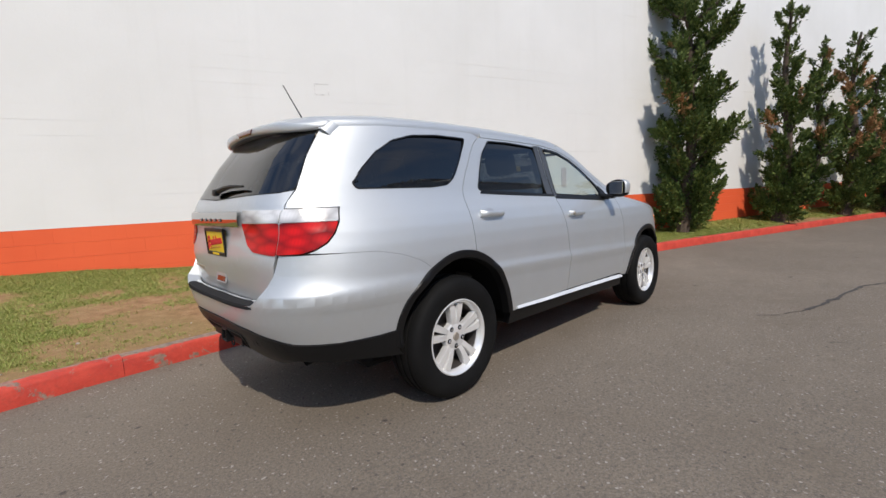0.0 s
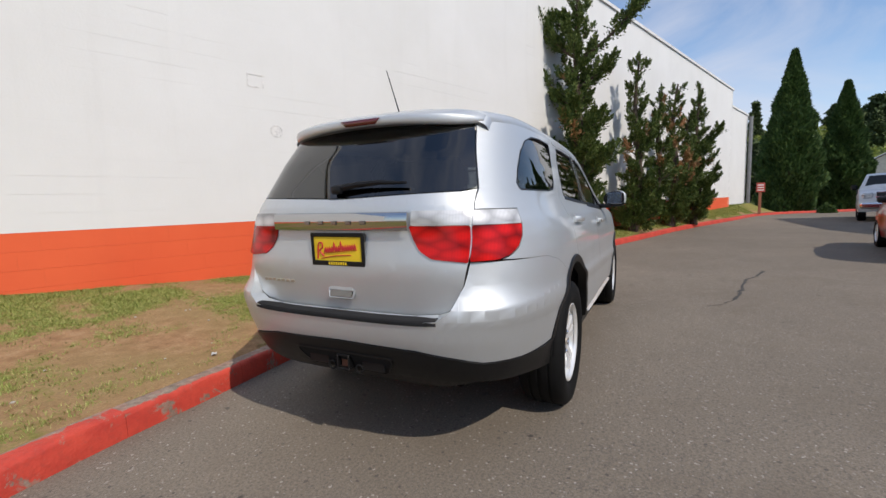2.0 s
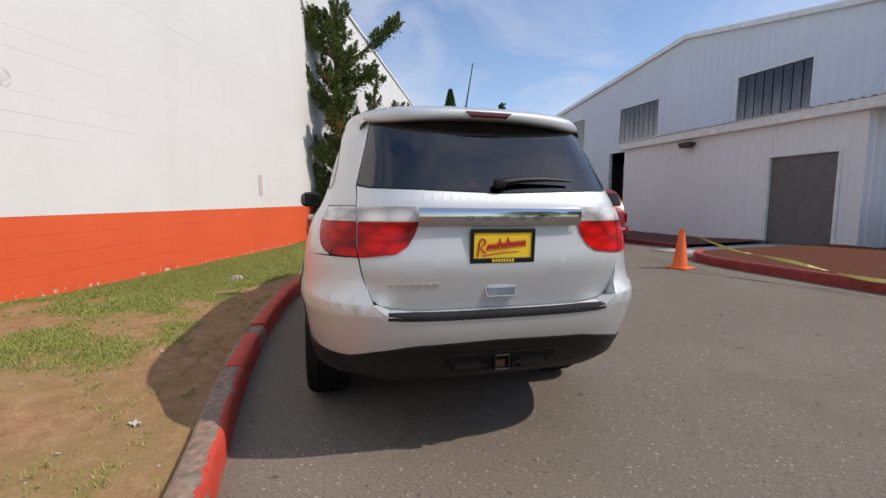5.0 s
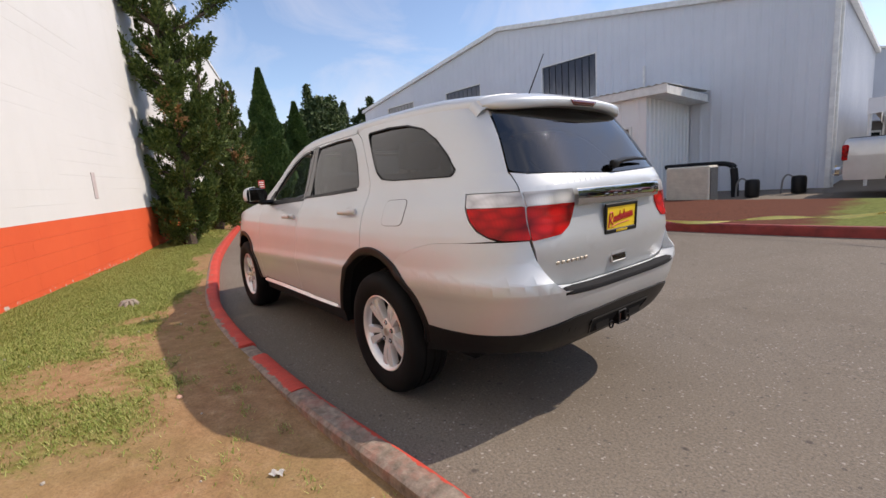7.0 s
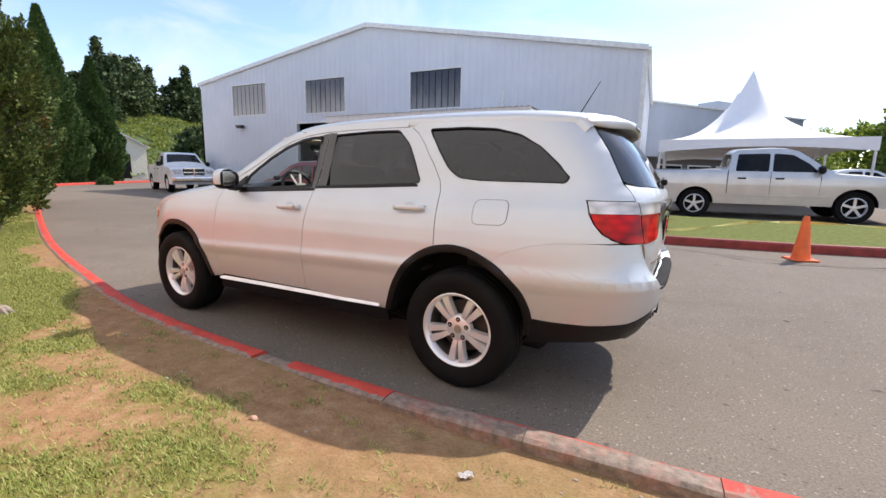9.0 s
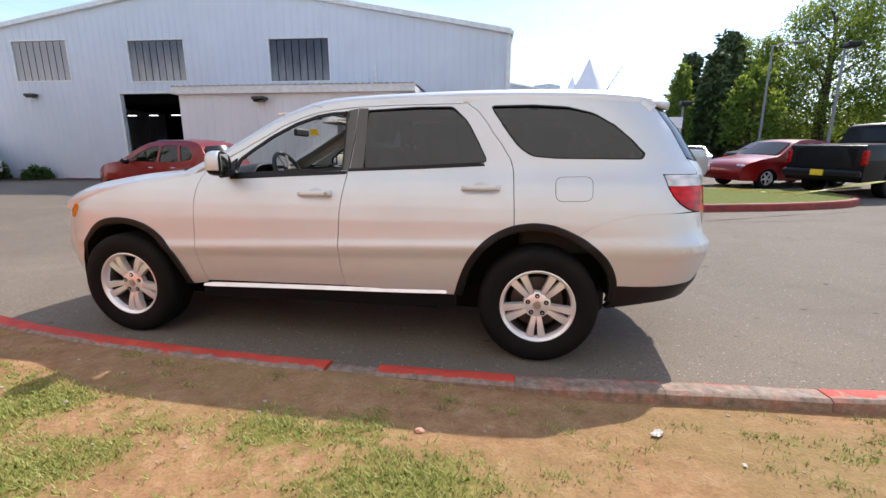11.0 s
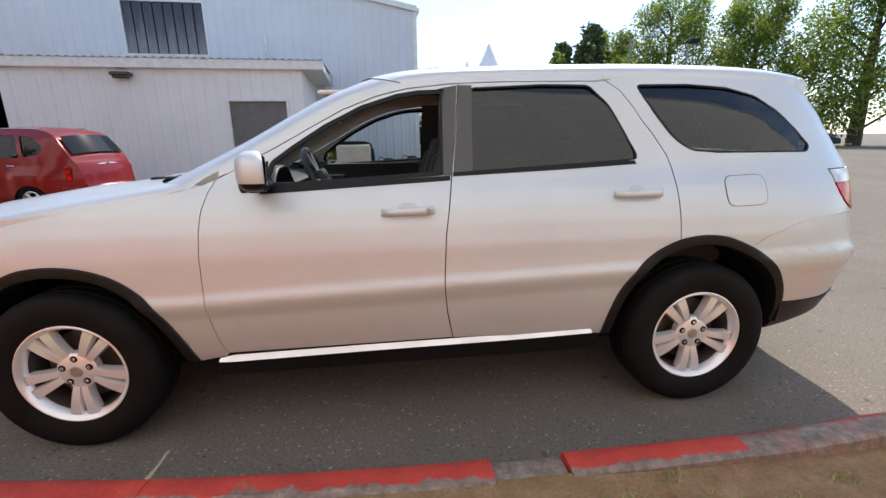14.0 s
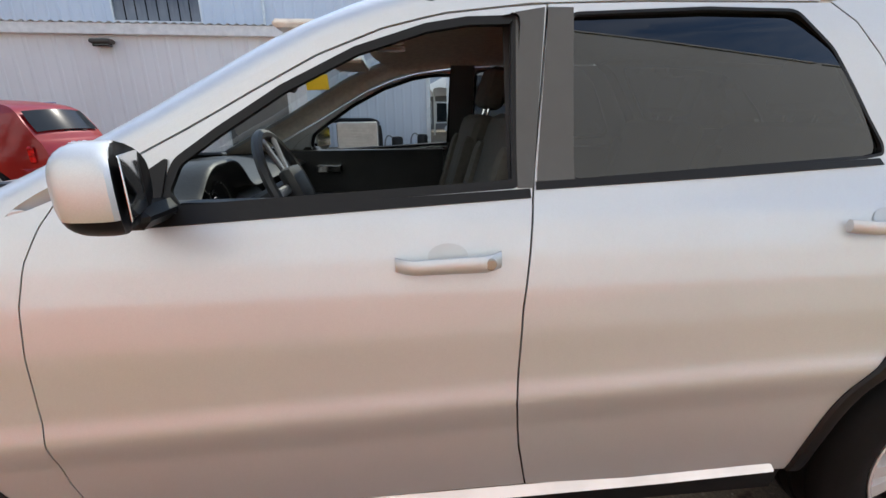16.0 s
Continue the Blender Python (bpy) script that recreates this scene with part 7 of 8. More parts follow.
def pickup(label, paint, m, cab_x=(-0.95, 1.30), bed_back=-2.92, group="", grille="chrome"):
    PW = lambda x, z: (0.985 if z < 1.05 else 0.985 - 0.05 * (z - 1.05) / 0.22 if z < 1.27 else 0.935 - 0.36 * (z - 1.27)) * (1 - 0.06 * max(0, (abs(x) - 2.0) / 0.9) ** 2)
    a, b = cab_x
    th = build_vehicle("pickup_truck", label, paint, m,
                       [(bed_back, 0.42), (bed_back - 0.01, 0.60), (bed_back + 0.0, 0.95), (bed_back + 0.01, 1.30), (bed_back + 0.05, 1.335), (-2.0, 1.34), (a - 0.10, 1.345), (a - 0.07, 1.36), (a + 0.0, 1.80), (a + 0.12, 1.88), (0.0, 1.92), (0.30, 1.90), (0.55, 1.83), (0.95, 1.52), (b, 1.265), (b + 0.1, 1.24), (2.0, 1.20), (2.45, 1.14), (2.68, 1.05), (2.76, 0.80), (2.78, 0.55), (2.70, 0.38)],
                       0.42, (-1.78, 1.78), 0.40, 0.27, PW,
                       [[(-0.02, 1.30), (0.0, 1.78), (0.42, 1.74), (0.78, 1.50), (0.98, 1.29)], [(-0.10, 1.30), (-0.08, 1.78), (a + 0.14, 1.77), (a + 0.09, 1.31)]],
                       [("windscreen", (b - 0.06, 1.29), (0.60, 1.82), 0.86, 0.012), ("rear_window", (a - 0.05, 1.42), (a + 0.0, 1.76), 0.80, 0.012)], group, False)
    # Flat dark sheet stands for the shade inside the open bed.
    bed = MB()
    bx0, bx1 = bed_back + 0.06, a - 0.16
    bed.rbox(((bx0 + bx1) / 2, 0, 1.346), (bx1 - bx0, 1.52, 0.012), 0.003)
    part("bed_cover", bed, M["black_plastic"], th, "dark sheet standing for the shaded open bed")
    box_part(th, "tail_lamp", (bed_back + 0.02, 0.88, 1.03), (0.12, 0.13, 0.36), "lens_red", 0.03, "red tail lamp", True)
    box_part(th, "rear_bumper", (bed_back - 0.10, 0, 0.62), (0.18, 1.86, 0.20), "chrome" if paint != "black_paint" else "black_plastic", 0.05)
    box_part(th, "tailgate", (bed_back - 0.006, 0, 1.02), (0.04, 1.48, 0.52), paint, 0.02)
    box_part(th, "number_plate", (bed_back - 0.20, 0.0, 0.64), (0.02, 0.31, 0.15), "plate_yellow", 0.005, "yellow dealer insert")
    box_part(th, "front_bumper", (2.80, 0, 0.62), (0.20, 1.84, 0.24), "chrome", 0.06)
    box_part(th, "grille", (2.745, 0, 0.95), (0.10, 0.92, 0.36), "grille_dark", 0.03, "dark cross-bar grille")
    g = bpy.data.objects[th.children[-1].name]
    part("grille_bar", MB().rbox((2.80, 0, 0.95), (0.03, 0.96, 0.05), 0.01), M[grille], g)
    part("grille_bar", MB().rbox((2.80, 0, 0.95), (0.03, 0.06, 0.38), 0.01), M[grille], g)
    part("grille_surround", MB().rbox((2.775, 0, 1.135), (0.08, 0.98, 0.05), 0.015), M[grille], g)
    box_part(th, "head_lamp", (2.66, 0.70, 0.98), (0.20, 0.36, 0.26), "lens_clear", 0.06, "clear head lamp", True)
    box_part(th, "door_handle", (0.15, 0.985, 1.12), (0.20, 0.03, 0.045), "black_plastic", 0.012, "dark door handle", True)
    box_part(th, "door_handle", (-0.70, 0.985, 1.12), (0.20, 0.03, 0.045), "black_plastic", 0.012, "dark door handle", True)
    box_part(th, "wing_mirror", (0.98, 1.09, 1.36), (0.14, 0.22, 0.22), "black_plastic", 0.05, "", True)
    box_part(th, "cab_floor", (0.1, 0, 1.0), (1.9, 1.6, 0.4), "trim_black", 0.05)
    box_part(th, "door_gap", (-0.05, 0.984, 0.95), (0.010, 0.012, 0.72), "groove", 0.003, "", True)
    box_part(th, "door_gap", (1.02, 0.980, 0.95), (0.010, 0.012, 0.66), "groove", 0.003, "", True)
    box_part(th, "door_gap", (a - 0.08, 0.984, 0.98), (0.018, 0.012, 0.72), "groove", 0.003, "", True)
    box_part(th, "side_moulding", (0.0, 0.992, 0.66), (2.6, 0.012, 0.06), paint, 0.004, "", True)
    for x in (0.2, -0.55):
        for y in (0.42, -0.42):
            part("seat", MB().rbox((x - 0.1, y, 1.36), (0.16, 0.50, 0.62), 0.06), M["cloth"], th)
    return th


pickup("silver four-door pickup truck parked before the tent", "silver_paint2", place(-4.48, -12.35, 185.0), group="pickup trucks")
pickup("white pickup truck with a chrome cross-bar grille", "white_paint", place(22.6, -11.0, 163.0) @ Matrix.Scale(1.08, 4), cab_x=(-0.45, 1.30), bed_back=-2.75, group="pickup trucks")
pickup("black pickup truck with its tailgate to the drive", "black_paint", place(-11.9, -10.9, 207.0), group="pickup trucks")


def sedan(label, paint, m, group="far cars"):
    SW_ = lambda x, z: (0.88 if z < 0.85 else 0.88 - 0.42 * (z - 0.85)) * (1 - 0.12 * max(0, (abs(x) - 1.5) / 0.75) ** 2)
    th = build_vehicle("sedan", label, paint, m,
                       [(-2.20, 0.28), (-2.28, 0.45), (-2.24, 0.75), (-2.15, 0.95), (-1.75, 1.02), (-1.50, 1.08), (-1.05, 1.34), (-0.6, 1.44), (0.0, 1.45), (0.35, 1.38), (0.75, 1.14), (1.05, 0.98), (1.6, 0.90), (2.05, 0.78), (2.24, 0.62), (2.28, 0.42), (2.2, 0.26)],
                       0.24, (-1.35, 1.38), 0.32, 0.20, SW_,
                       [[(-0.15, 0.98), (-0.13, 1.36), (0.25, 1.33), (0.78, 1.0)], [(-0.23, 0.98), (-0.21, 1.36), (-0.6, 1.36), (-1.15, 1.12), (-1.2, 1.0)]],
                       [("rear_window", (-1.50, 1.10), (-1.02, 1.35), 0.84, 0.02), ("windscreen", (1.02, 1.0), (0.40, 1.37), 0.86, 0.02)], group)
    box_part(th, "tail_lamp", (-2.17, 0.62, 0.82), (0.14, 0.36, 0.15), "lens_red", 0.03, "red tail lamp", True)
    box_part(th, "head_lamp", (2.13, 0.62, 0.68), (0.16, 0.34, 0.14), "lens_clear", 0.04, "", True)
    box_part(th, "cabin", (-0.3, 0, 0.80), (2.0, 1.4, 0.3), "trim_black", 0.05)
    return th


sedan("dark sedan parked in the far lot", "black_paint", place(-12.3, -17.0, 200))
sedan("red car parked in the far lot", "red_paint", place(-14.2, -20.2, 160))
sedan("dark red car parked beside the silver pickup", "red_paint", place(-9.9, -12.6, 20))
sedan("white car parked in the far lot", "white_paint", place(-9.0, -22.5, 190))
for k, (x, y, pnt, nm) in enumerate(((-16.5, -27.5, "black_paint", "black"), (-19.5, -27.0, "silver_paint2", "silver"), (-22.5, -26.0, "black_paint", "black"), (-25.5, -24.5, "white_paint", "white"), (-12.8, -28.5, "silver_paint2", "silver"), (-22.0, -20.0, "black_paint", "black"))):
    sedan(nm + " car in the row under the trees", pnt, place(x, y, 70 + 9 * (k % 3)))


# ---- plants ----
rng = np.random.default_rng(7)


def leaf_mesh(name, pts, dirs, length, width, mat, jitter=0.5):
    """Many small diamond-shaped sprays: one face each, pointing along dirs."""
    n = len(pts)
    pts, dirs = np.asarray(pts, float), np.asarray(dirs, float)
    d = dirs + rng.normal(0, jitter, (n, 3))
    d /= np.linalg.norm(d, axis=1, keepdims=True) + 1e-9
    r = rng.normal(0, 1, (n, 3))
    s = np.cross(d, r)
    s /= np.linalg.norm(s, axis=1, keepdims=True) + 1e-9
    ln = length * rng.uniform(0.6, 1.3, (n, 1))
    wd = width * rng.uniform(0.6, 1.3, (n, 1))
    v = np.empty((n, 4, 3))
    v[:, 0] = pts - d * ln * 0.35
    v[:, 1] = pts + s * wd * 0.5 + d * ln * 0.1
    v[:, 2] = pts + d * ln * 0.65
    v[:, 3] = pts - s * wd * 0.5 + d * ln * 0.1
    me = bpy.data.meshes.new(name)
    me.vertices.add(4 * n)
    me.vertices.foreach_set("co", v.reshape(-1))
    me.loops.add(4 * n)
    me.loops.foreach_set("vertex_index", np.arange(4 * n, dtype=np.int32))
    me.polygons.add(n)
    me.polygons.foreach_set("loop_start", np.arange(0, 4 * n, 4, dtype=np.int32))
    me.polygons.foreach_set("loop_total", np.full(n, 4, dtype=np.int32))
    me.materials.append(mat)
    me.update()
    me.validate()
    return me


def juniper(x, y, h, spread, label, stems=1, brown=0.0, arms=(), seed=1):
    """A wind-shaped juniper: up-swept limbs set with dense flame-like sprays."""
    global rng
    rng = np.random.default_rng(seed)
    z0 = verge_z(x, y)
    th = thing("juniper_tree", label, "tree", "trees against the wall", pose(x, y, z0))
    tk, pts, dirs, bp, bd = MB(), [], [], [], []

    def limb(p0, d, ln, thick, dens):
        ps = [np.array(p0)]
        dv = np.array(d, float)
        dv /= np.linalg.norm(dv)
        k = 7
        for i in range(k):
            dv = dv + np.array([0, 0, 0.07]) + rng.normal(0, 0.10, 3)
            dv /= np.linalg.norm(dv)
            ps.append(ps[-1] + dv * ln / k)
        tk.tube([tuple(p) for p in ps], [thick * (1 - 0.8 * i / k) + 0.004 for i in range(k + 1)], 5, False)
        for i in range(max(2, int(dens * ln))):
            t = 0.08 + 0.92 * rng.random() ** 0.65
            j = min(int(t * k), k - 1)
            c = ps[j] + (ps[j + 1] - ps[j]) * (t * k - j)
            ax = (ps[j + 1] - ps[j]) / (np.linalg.norm(ps[j + 1] - ps[j]) + 1e-9)
            off = rng.normal(0, 1, 3) + np.array([0, 0, 0.25])
            off /= np.linalg.norm(off)
            flame = ax * 0.75 + off * 0.5 + np.array([0, 0, 0.45])
            flame /= np.linalg.norm(flame)
            c = c + off * 0.10 * (1.2 - 0.6 * t)
            size = rng.uniform(0.75, 1.35) * min(1.0, 0.55 + 0.5 * ln)
            dead = rng.random() < brown * (1 if 0.35 < c[2] / h < 0.8 else 0.12)
            m = int(125 * size)
            al = rng.random(m)
            sw = rng.normal(0, 1, (m, 3)) * (0.064 * size * (1.10 - al[:, None]))
            cl = c + flame * (al[:, None] * 0.34 * size - 0.06) + sw
            dd = flame * 0.9 + sw * 7
            (bp if dead else pts).extend(cl), (bd if dead else dirs).extend(dd)

    for s in range(stems):
        ox, oy = (0, 0) if s == 0 else (rng.uniform(0.5, 0.9), rng.uniform(-0.9, -0.4))
        hh = h * (1 if s == 0 else 0.86 - 0.05 * s)
        tr = [np.array([ox * min(1, 2.5 * i / 12) + 0.10 * math.sin(i * 0.9 + s), oy * min(1, 2.5 * i / 12) + 0.08 * math.cos(i * 0.7), hh * i / 12]) for i in range(13)]
        tk.tube([tuple(p) for p in tr], [0.14 * (1 - i / 13.5) + 0.012 for i in range(13)], 8)
        nl = int(10.5 * hh / stems ** 0.4)
        for i in range(nl):
            f = (i + rng.random()) / nl
            zz = 0.015 + 0.965 * f ** 1.2
            j = min(int(zz * 12), 11)
            p0 = tr[j] + (tr[j + 1] - tr[j]) * (zz * 12 - j)
            a = 2.4 * i + rng.uniform(-0.5, 0.5)
            prof = (0.75 + 0.35 * math.sin(min(1, zz * 2.2) * math.pi / 2)) * (1 - 0.80 * zz ** 1.5) if stems == 1 else (1 - 0.62 * zz) * 0.9
            ln = spread * prof * rng.uniform(0.62, 1.12)
            limb(p0, (math.cos(a), math.sin(a), 0.25 + 0.55 * zz), max(0.25, ln), 0.035 * (1 - 0.6 * zz), 16 - 5 * zz)
    for zz, a, ln, up in arms:
        j = min(int(zz * 12), 11)
        limb((0, 0, h * zz), (math.cos(radians(a)), math.sin(radians(a)), up), ln, 0.05, 13)
    part("trunk", tk, M["bark"], th)
    part("crown", leaf_mesh("crown", pts, dirs, 0.085, 0.036, M["needles"], 0.32), None, th)
    if bp:
        part("dead_foliage", leaf_mesh("dead_foliage", bp, bd, 0.12, 0.05, M["brown_needles"], 0.5), None, th, "browned dead foliage")
    return th


juniper(7.95, 0.53, 6.75, 1.06, "tall irregular juniper tree against the white wall", 1, 0.035, ((0.71, 98, 1.65, 0.50), (0.70, -90, 1.95, 0.42), (0.80, 95, 0.9, 0.5), (0.55, 105, 1.35, 0.25), (0.60, -90, 1.0, 0.3)), 3)
juniper(11.5, -0.80, 5.6, 0.86, "twin-stemmed juniper tree against the white wall", 2, 0.03, ((0.5, -60, 1.2, 0.5),), 5)
juniper(14.6, -2.0, 5.3, 0.86, "juniper tree with browned foliage beside the wall", 2, 0.16, (), 8)
juniper(16.9, -2.95, 5.5, 0.9, "irregular juniper tree beside the wall", 1, 0.04, ((0.55, -80, 1.3, 0.5),), 9)


def cedar(x, y, h, r, label, seed):
    """A dense columnar cedar."""
    global rng
    rng = np.random.default_rng(seed)
    th = thing("cedar_tree", label, "tree", "columnar cedars", pose(x, y, ground_z(x, y)))
    part("trunk", MB().tube([(0, 0, 0), (0, 0, h * 0.9)], [0.25, 0.04], 8), M["bark"], th)
    n = 34000
    t = rng.random(n) ** 0.9
    prof = np.minimum(1, 0.80 + t * 0.9) * np.clip(1 - (np.clip(t - 0.22, 0, 1) / 0.78) ** 1.25, 0.015, 1)
    a = rng.uniform(0, 2 * math.pi, n)
    lump = 1 + 0.13 * np.sin(a * 5 + t * 19) + 0.10 * np.sin(a * 3 - t * 31)
    rad = r * prof * lump * (1 - 0.25 * rng.random(n) ** 2)
    pts = np.stack([rad * np.cos(a), rad * np.sin(a), t * h + 0.05], 1)
    dirs = np.stack([np.cos(a) * 0.7, np.sin(a) * 0.7, np.full(n, 0.9)], 1)
    part("crown", leaf_mesh("crown", pts, dirs, 0.38, 0.15, M["cedar"], 0.35), None, th)


cedar(37.4, -10.5, 11.9, 1.95, "dense dark columnar cedar at the drive's end", 11)
cedar(41.2, -14.8, 9.9, 1.75, "shorter dense columnar cedar beside a taller one", 12)


def broad_tree(x, y, h, r, label, mat, seed, base=0.0, n=26000, leaf=0.21, group="trees beyond the lot", name="broadleaf_tree", slim=1.0, low=0.28):
    """A tapered trunk with limbs and a crown of many leaf clumps."""
    global rng
    rng = np.random.default_rng(seed)
    th = thing(name, label, "tree", group, pose(x, y, base))
    tk = MB().tube([(0, 0, 0), (0.1, 0.05, h * 0.3), (0, 0, h * 0.55), (0.05, 0, h * 0.85)], [0.035 * h, 0.028 * h, 0.018 * h, 0.005 * h], 8)
    pts, dirs = [], []
    lobes = 16
    for k in range(lobes):
        a, f = 2.4 * k + rng.uniform(-0.4, 0.4), (k + 0.5) / lobes
        zz = h * (low + (0.94 - low) * f)
        rr = r * (0.55 + 0.45 * math.sin(math.pi * min(1, 0.25 + f * 0.85))) * slim
        c = np.array([rr * 0.62 * math.cos(a), rr * 0.62 * math.sin(a), zz])
        tk.tube([(0, 0, zz - h * 0.14), tuple(c * np.array([0.5, 0.5, 1]) - np.array([0, 0, h * 0.05])), tuple(c)], [0.008 * h, 0.006 * h, 0.002 * h], 5, False)
        m = n // lobes
        u = rng.normal(0, 1, (m, 3))
        u /= np.linalg.norm(u, axis=1, keepdims=True)
        s = rng.random((m, 1)) ** 0.45
        lump = 1 + 0.25 * np.sin(u[:, :1] * 6 + k) * np.cos(u[:, 1:2] * 7)
        p = c + u * s * lump * np.array([rr * 0.52, rr * 0.52, h * 0.12])
        pts.append(p)
        dirs.append(u + np.array([0, 0, 0.2]))
    part("trunk", tk, M["bark"], th)
    part("crown", leaf_mesh("crown", np.concatenate(pts), np.concatenate(dirs), leaf, leaf * 0.75, M[mat], 0.8), None, th)


def fir(x, y, h, r, label, seed, base=0.0, mat="far_leaves", n=4500, leaf=0.6, group="far firs"):
    global rng
    rng = np.random.default_rng(seed)
    th = thing("fir_tree", label, "tree", group, pose(x, y, base))
    part("trunk", MB().tube([(0, 0, 0), (0, 0, h * 0.97)], [0.022 * h, 0.004 * h], 7), M["bark"], th)
    pts, dirs = [], []
    tiers = 15
    for k in range(tiers):
        f = k / tiers
        zz = h * (0.12 + 0.86 * f)
        for j in range(9):
            a = rng.uniform(0, 2 * math.pi)
            ln = r * (1 - f) ** 0.85 * rng.uniform(0.55, 1.15) + 0.15
            m = max(4, int(n / tiers / 9))
            t = rng.random(m) ** 0.7
            p = np.stack([np.cos(a) * ln * t, np.sin(a) * ln * t, zz - 0.22 * ln * t + rng.normal(0, 0.02 * h, m) * 0.6], 1) + rng.normal(0, 0.09 * r, (m, 3))
            pts.append(p)
            dirs.append(np.tile([np.cos(a), np.sin(a), -0.1], (m, 1)))
    part("crown", leaf_mesh("crown", np.concatenate(pts), np.concatenate(dirs), leaf, leaf * 0.5, M[mat], 0.6), None, th)


# trees behind the lot
broad_tree(-26.5, -39.5, 14.2, 5.4, "large green broadleaf tree behind the parked cars", "leaves", 21, 0.5, low=0.14)
broad_tree(-30.0, -33.0, 12.2, 4.6, "broad green tree behind the parked cars", "leaves", 22, 0.5, low=0.14)
broad_tree(-34.0, -27.0, 13.5, 5.0, "broad green tree behind the parked cars", "leaves", 23, 0.5, low=0.14)
broad_tree(-22.0, -43.0, 11.5, 4.4, "light green broadleaf tree behind the parked cars", "leaves", 24, 0.5, low=0.14)
broad_tree(-18.0, -32.6, 7.0, 2.0, "slender young green tree beside the lot", "leaves", 25, 0.5, 4000, 0.30)
broad_tree(-40.0, -20.0, 14.0, 5.2, "broad green tree behind the parked cars", "leaves", 27, 0.5, low=0.14)
broad_tree(-12.5, -50.0, 6.0, 3.0, "distant round green tree", "leaves", 28, 0.5, 3000, low=0.14)
broad_tree(-13.4, -34.0, 7.6, 1.1, "slim upright green tree beside the lot", "leaves", 29, 0.5, 3000, 0.28, low=0.14)
for i in range(9):
    broad_tree(-60 + 6.2 * i, -58 + 2.5 * (i % 3), 4.6 + 0.8 * (i % 4), 3.6, "low green tree along the far side of the lot", "leaves", 130 + i, 0.3, 3000, 0.5, low=0.05)
fir(-18.2, -38.2, 10.9, 3.0, "dark fir behind the young tree", 31, 0.5)
fir(-15.5, -38.5, 9.4, 2.4, "dark fir behind the lot", 32, 0.5)
fir(-16.5, -36.0, 9.0, 2.0, "dark fir behind the lot", 33, 0.5)

# wooded hill beyond the drive's end
def hill_z(x, y):
    u = min(max((x - 55) / 60, 0), 1)
    u = u * u * (3 - 2 * u)
    v = math.exp(-((y + 36) / 62) ** 2)
    return ground_z(x, y) - 0.3 + 15.5 * u * v + 0.8 * noise.noise(Vector((x * 0.08, y * 0.08, 0)))


hb_ = MB().sheet(lambda x, y: (x, y, hill_z(x, y)), [52 + 4 * i for i in range(38)], [-170 + 5 * i for i in range(60)])
setting("hillside", hb_, M["bramble_soil"], "overgrown green hillside", "hill")
rng = np.random.default_rng(40)
hp = rng.uniform((56, -90), (112, 20), (45000, 2))
hz = np.array([hill_z(a, b) for a, b in hp])
clump = np.array([noise.noise(Vector((a * 0.22, b * 0.22, 3))) for a, b in hp])
keep = clump > -0.25
pts = np.stack([hp[:, 0], hp[:, 1], hz + 0.3 + np.clip(clump, 0, 1) * 2.4 * rng.random(len(hp))], 1)[keep]
brm = part("brambles", leaf_mesh("brambles", pts, np.tile([-0.4, 0.2, 0.8], (len(pts), 1)), 0.7, 0.45, M["bramble"], 0.8), None)
tagged(brm, "bright green brambles over the hillside", "shrub", kind="stuff")
k = 0
for i in range(52):
    fx, fy_ = rng.uniform(88, 122), -88 + 2.3 * i + rng.uniform(-2, 2)
    hgt = rng.uniform(8.5, 12.5) if fy_ < -41 else rng.uniform(4.5, 7.0)
    if i % 3 == 0:
        fir(fx, fy_, hgt * 1.3, hgt * 0.24, "dark fir on the wooded hill", 50 + i, hill_z(fx, fy_) - 0.5, "far_leaves", 3000, 0.8, "hill trees")
    else:
        broad_tree(fx, fy_, hgt, hgt * 0.46, "dark broadleaf tree on the wooded hill", "far_leaves", 50 + i, hill_z(fx, fy_) - 0.5, 4200, 0.75, "hill trees", low=0.08)
for i, (fx, fy_, hgt) in enumerate(((66, -8, 8), (68, -14, 8), (64, -2, 9), (62, 6, 10), (72, -19, 7), (70, -40, 6), (73, -46, 7))):
    broad_tree(fx, fy_, hgt, hgt * 0.45, "dark tree at the foot of the hill", "far_leaves", 110 + i, hill_z(fx, fy_) - 0.4, 3600, 0.6, "hill trees", low=0.08)

# small shrubs
def shrub(x, y, r, h, label, seed, mat="cedar"):
    global rng
    rng = np.random.default_rng(seed)
    th = thing("shrub", label, "shrub", "shrubs", pose(x, y, ground_z(x, y)))
    u = rng.normal(0, 1, (1500, 3))
    u /= np.linalg.norm(u, axis=1, keepdims=True)
    u[:, 2] = np.abs(u[:, 2])
    lump = 1 + 0.2 * np.sin(u[:, :1] * 7) * np.cos(u[:, 1:2] * 6)
    part("crown", leaf_mesh("crown", u * lump * np.array([r, r, h]) * (0.6 + 0.4 * rng.random((1500, 1))), u, 0.16, 0.07, M[mat], 0.6), None, th)
    part("stem", MB().tube([(0, 0, 0), (0, 0, h * 0.7)], [0.03, 0.01], 6), M["bark"], th)


shrub(19.2, -12.2, 0.55, 0.55, "low dark shrub at the building's foot", 71)
shrub(21.5, -12.1, 0.7, 0.7, "low dark shrub at the building's foot", 72)
shrub(33.6, -11.9, 0.5, 0.6, "small shrub at the kerb", 73)

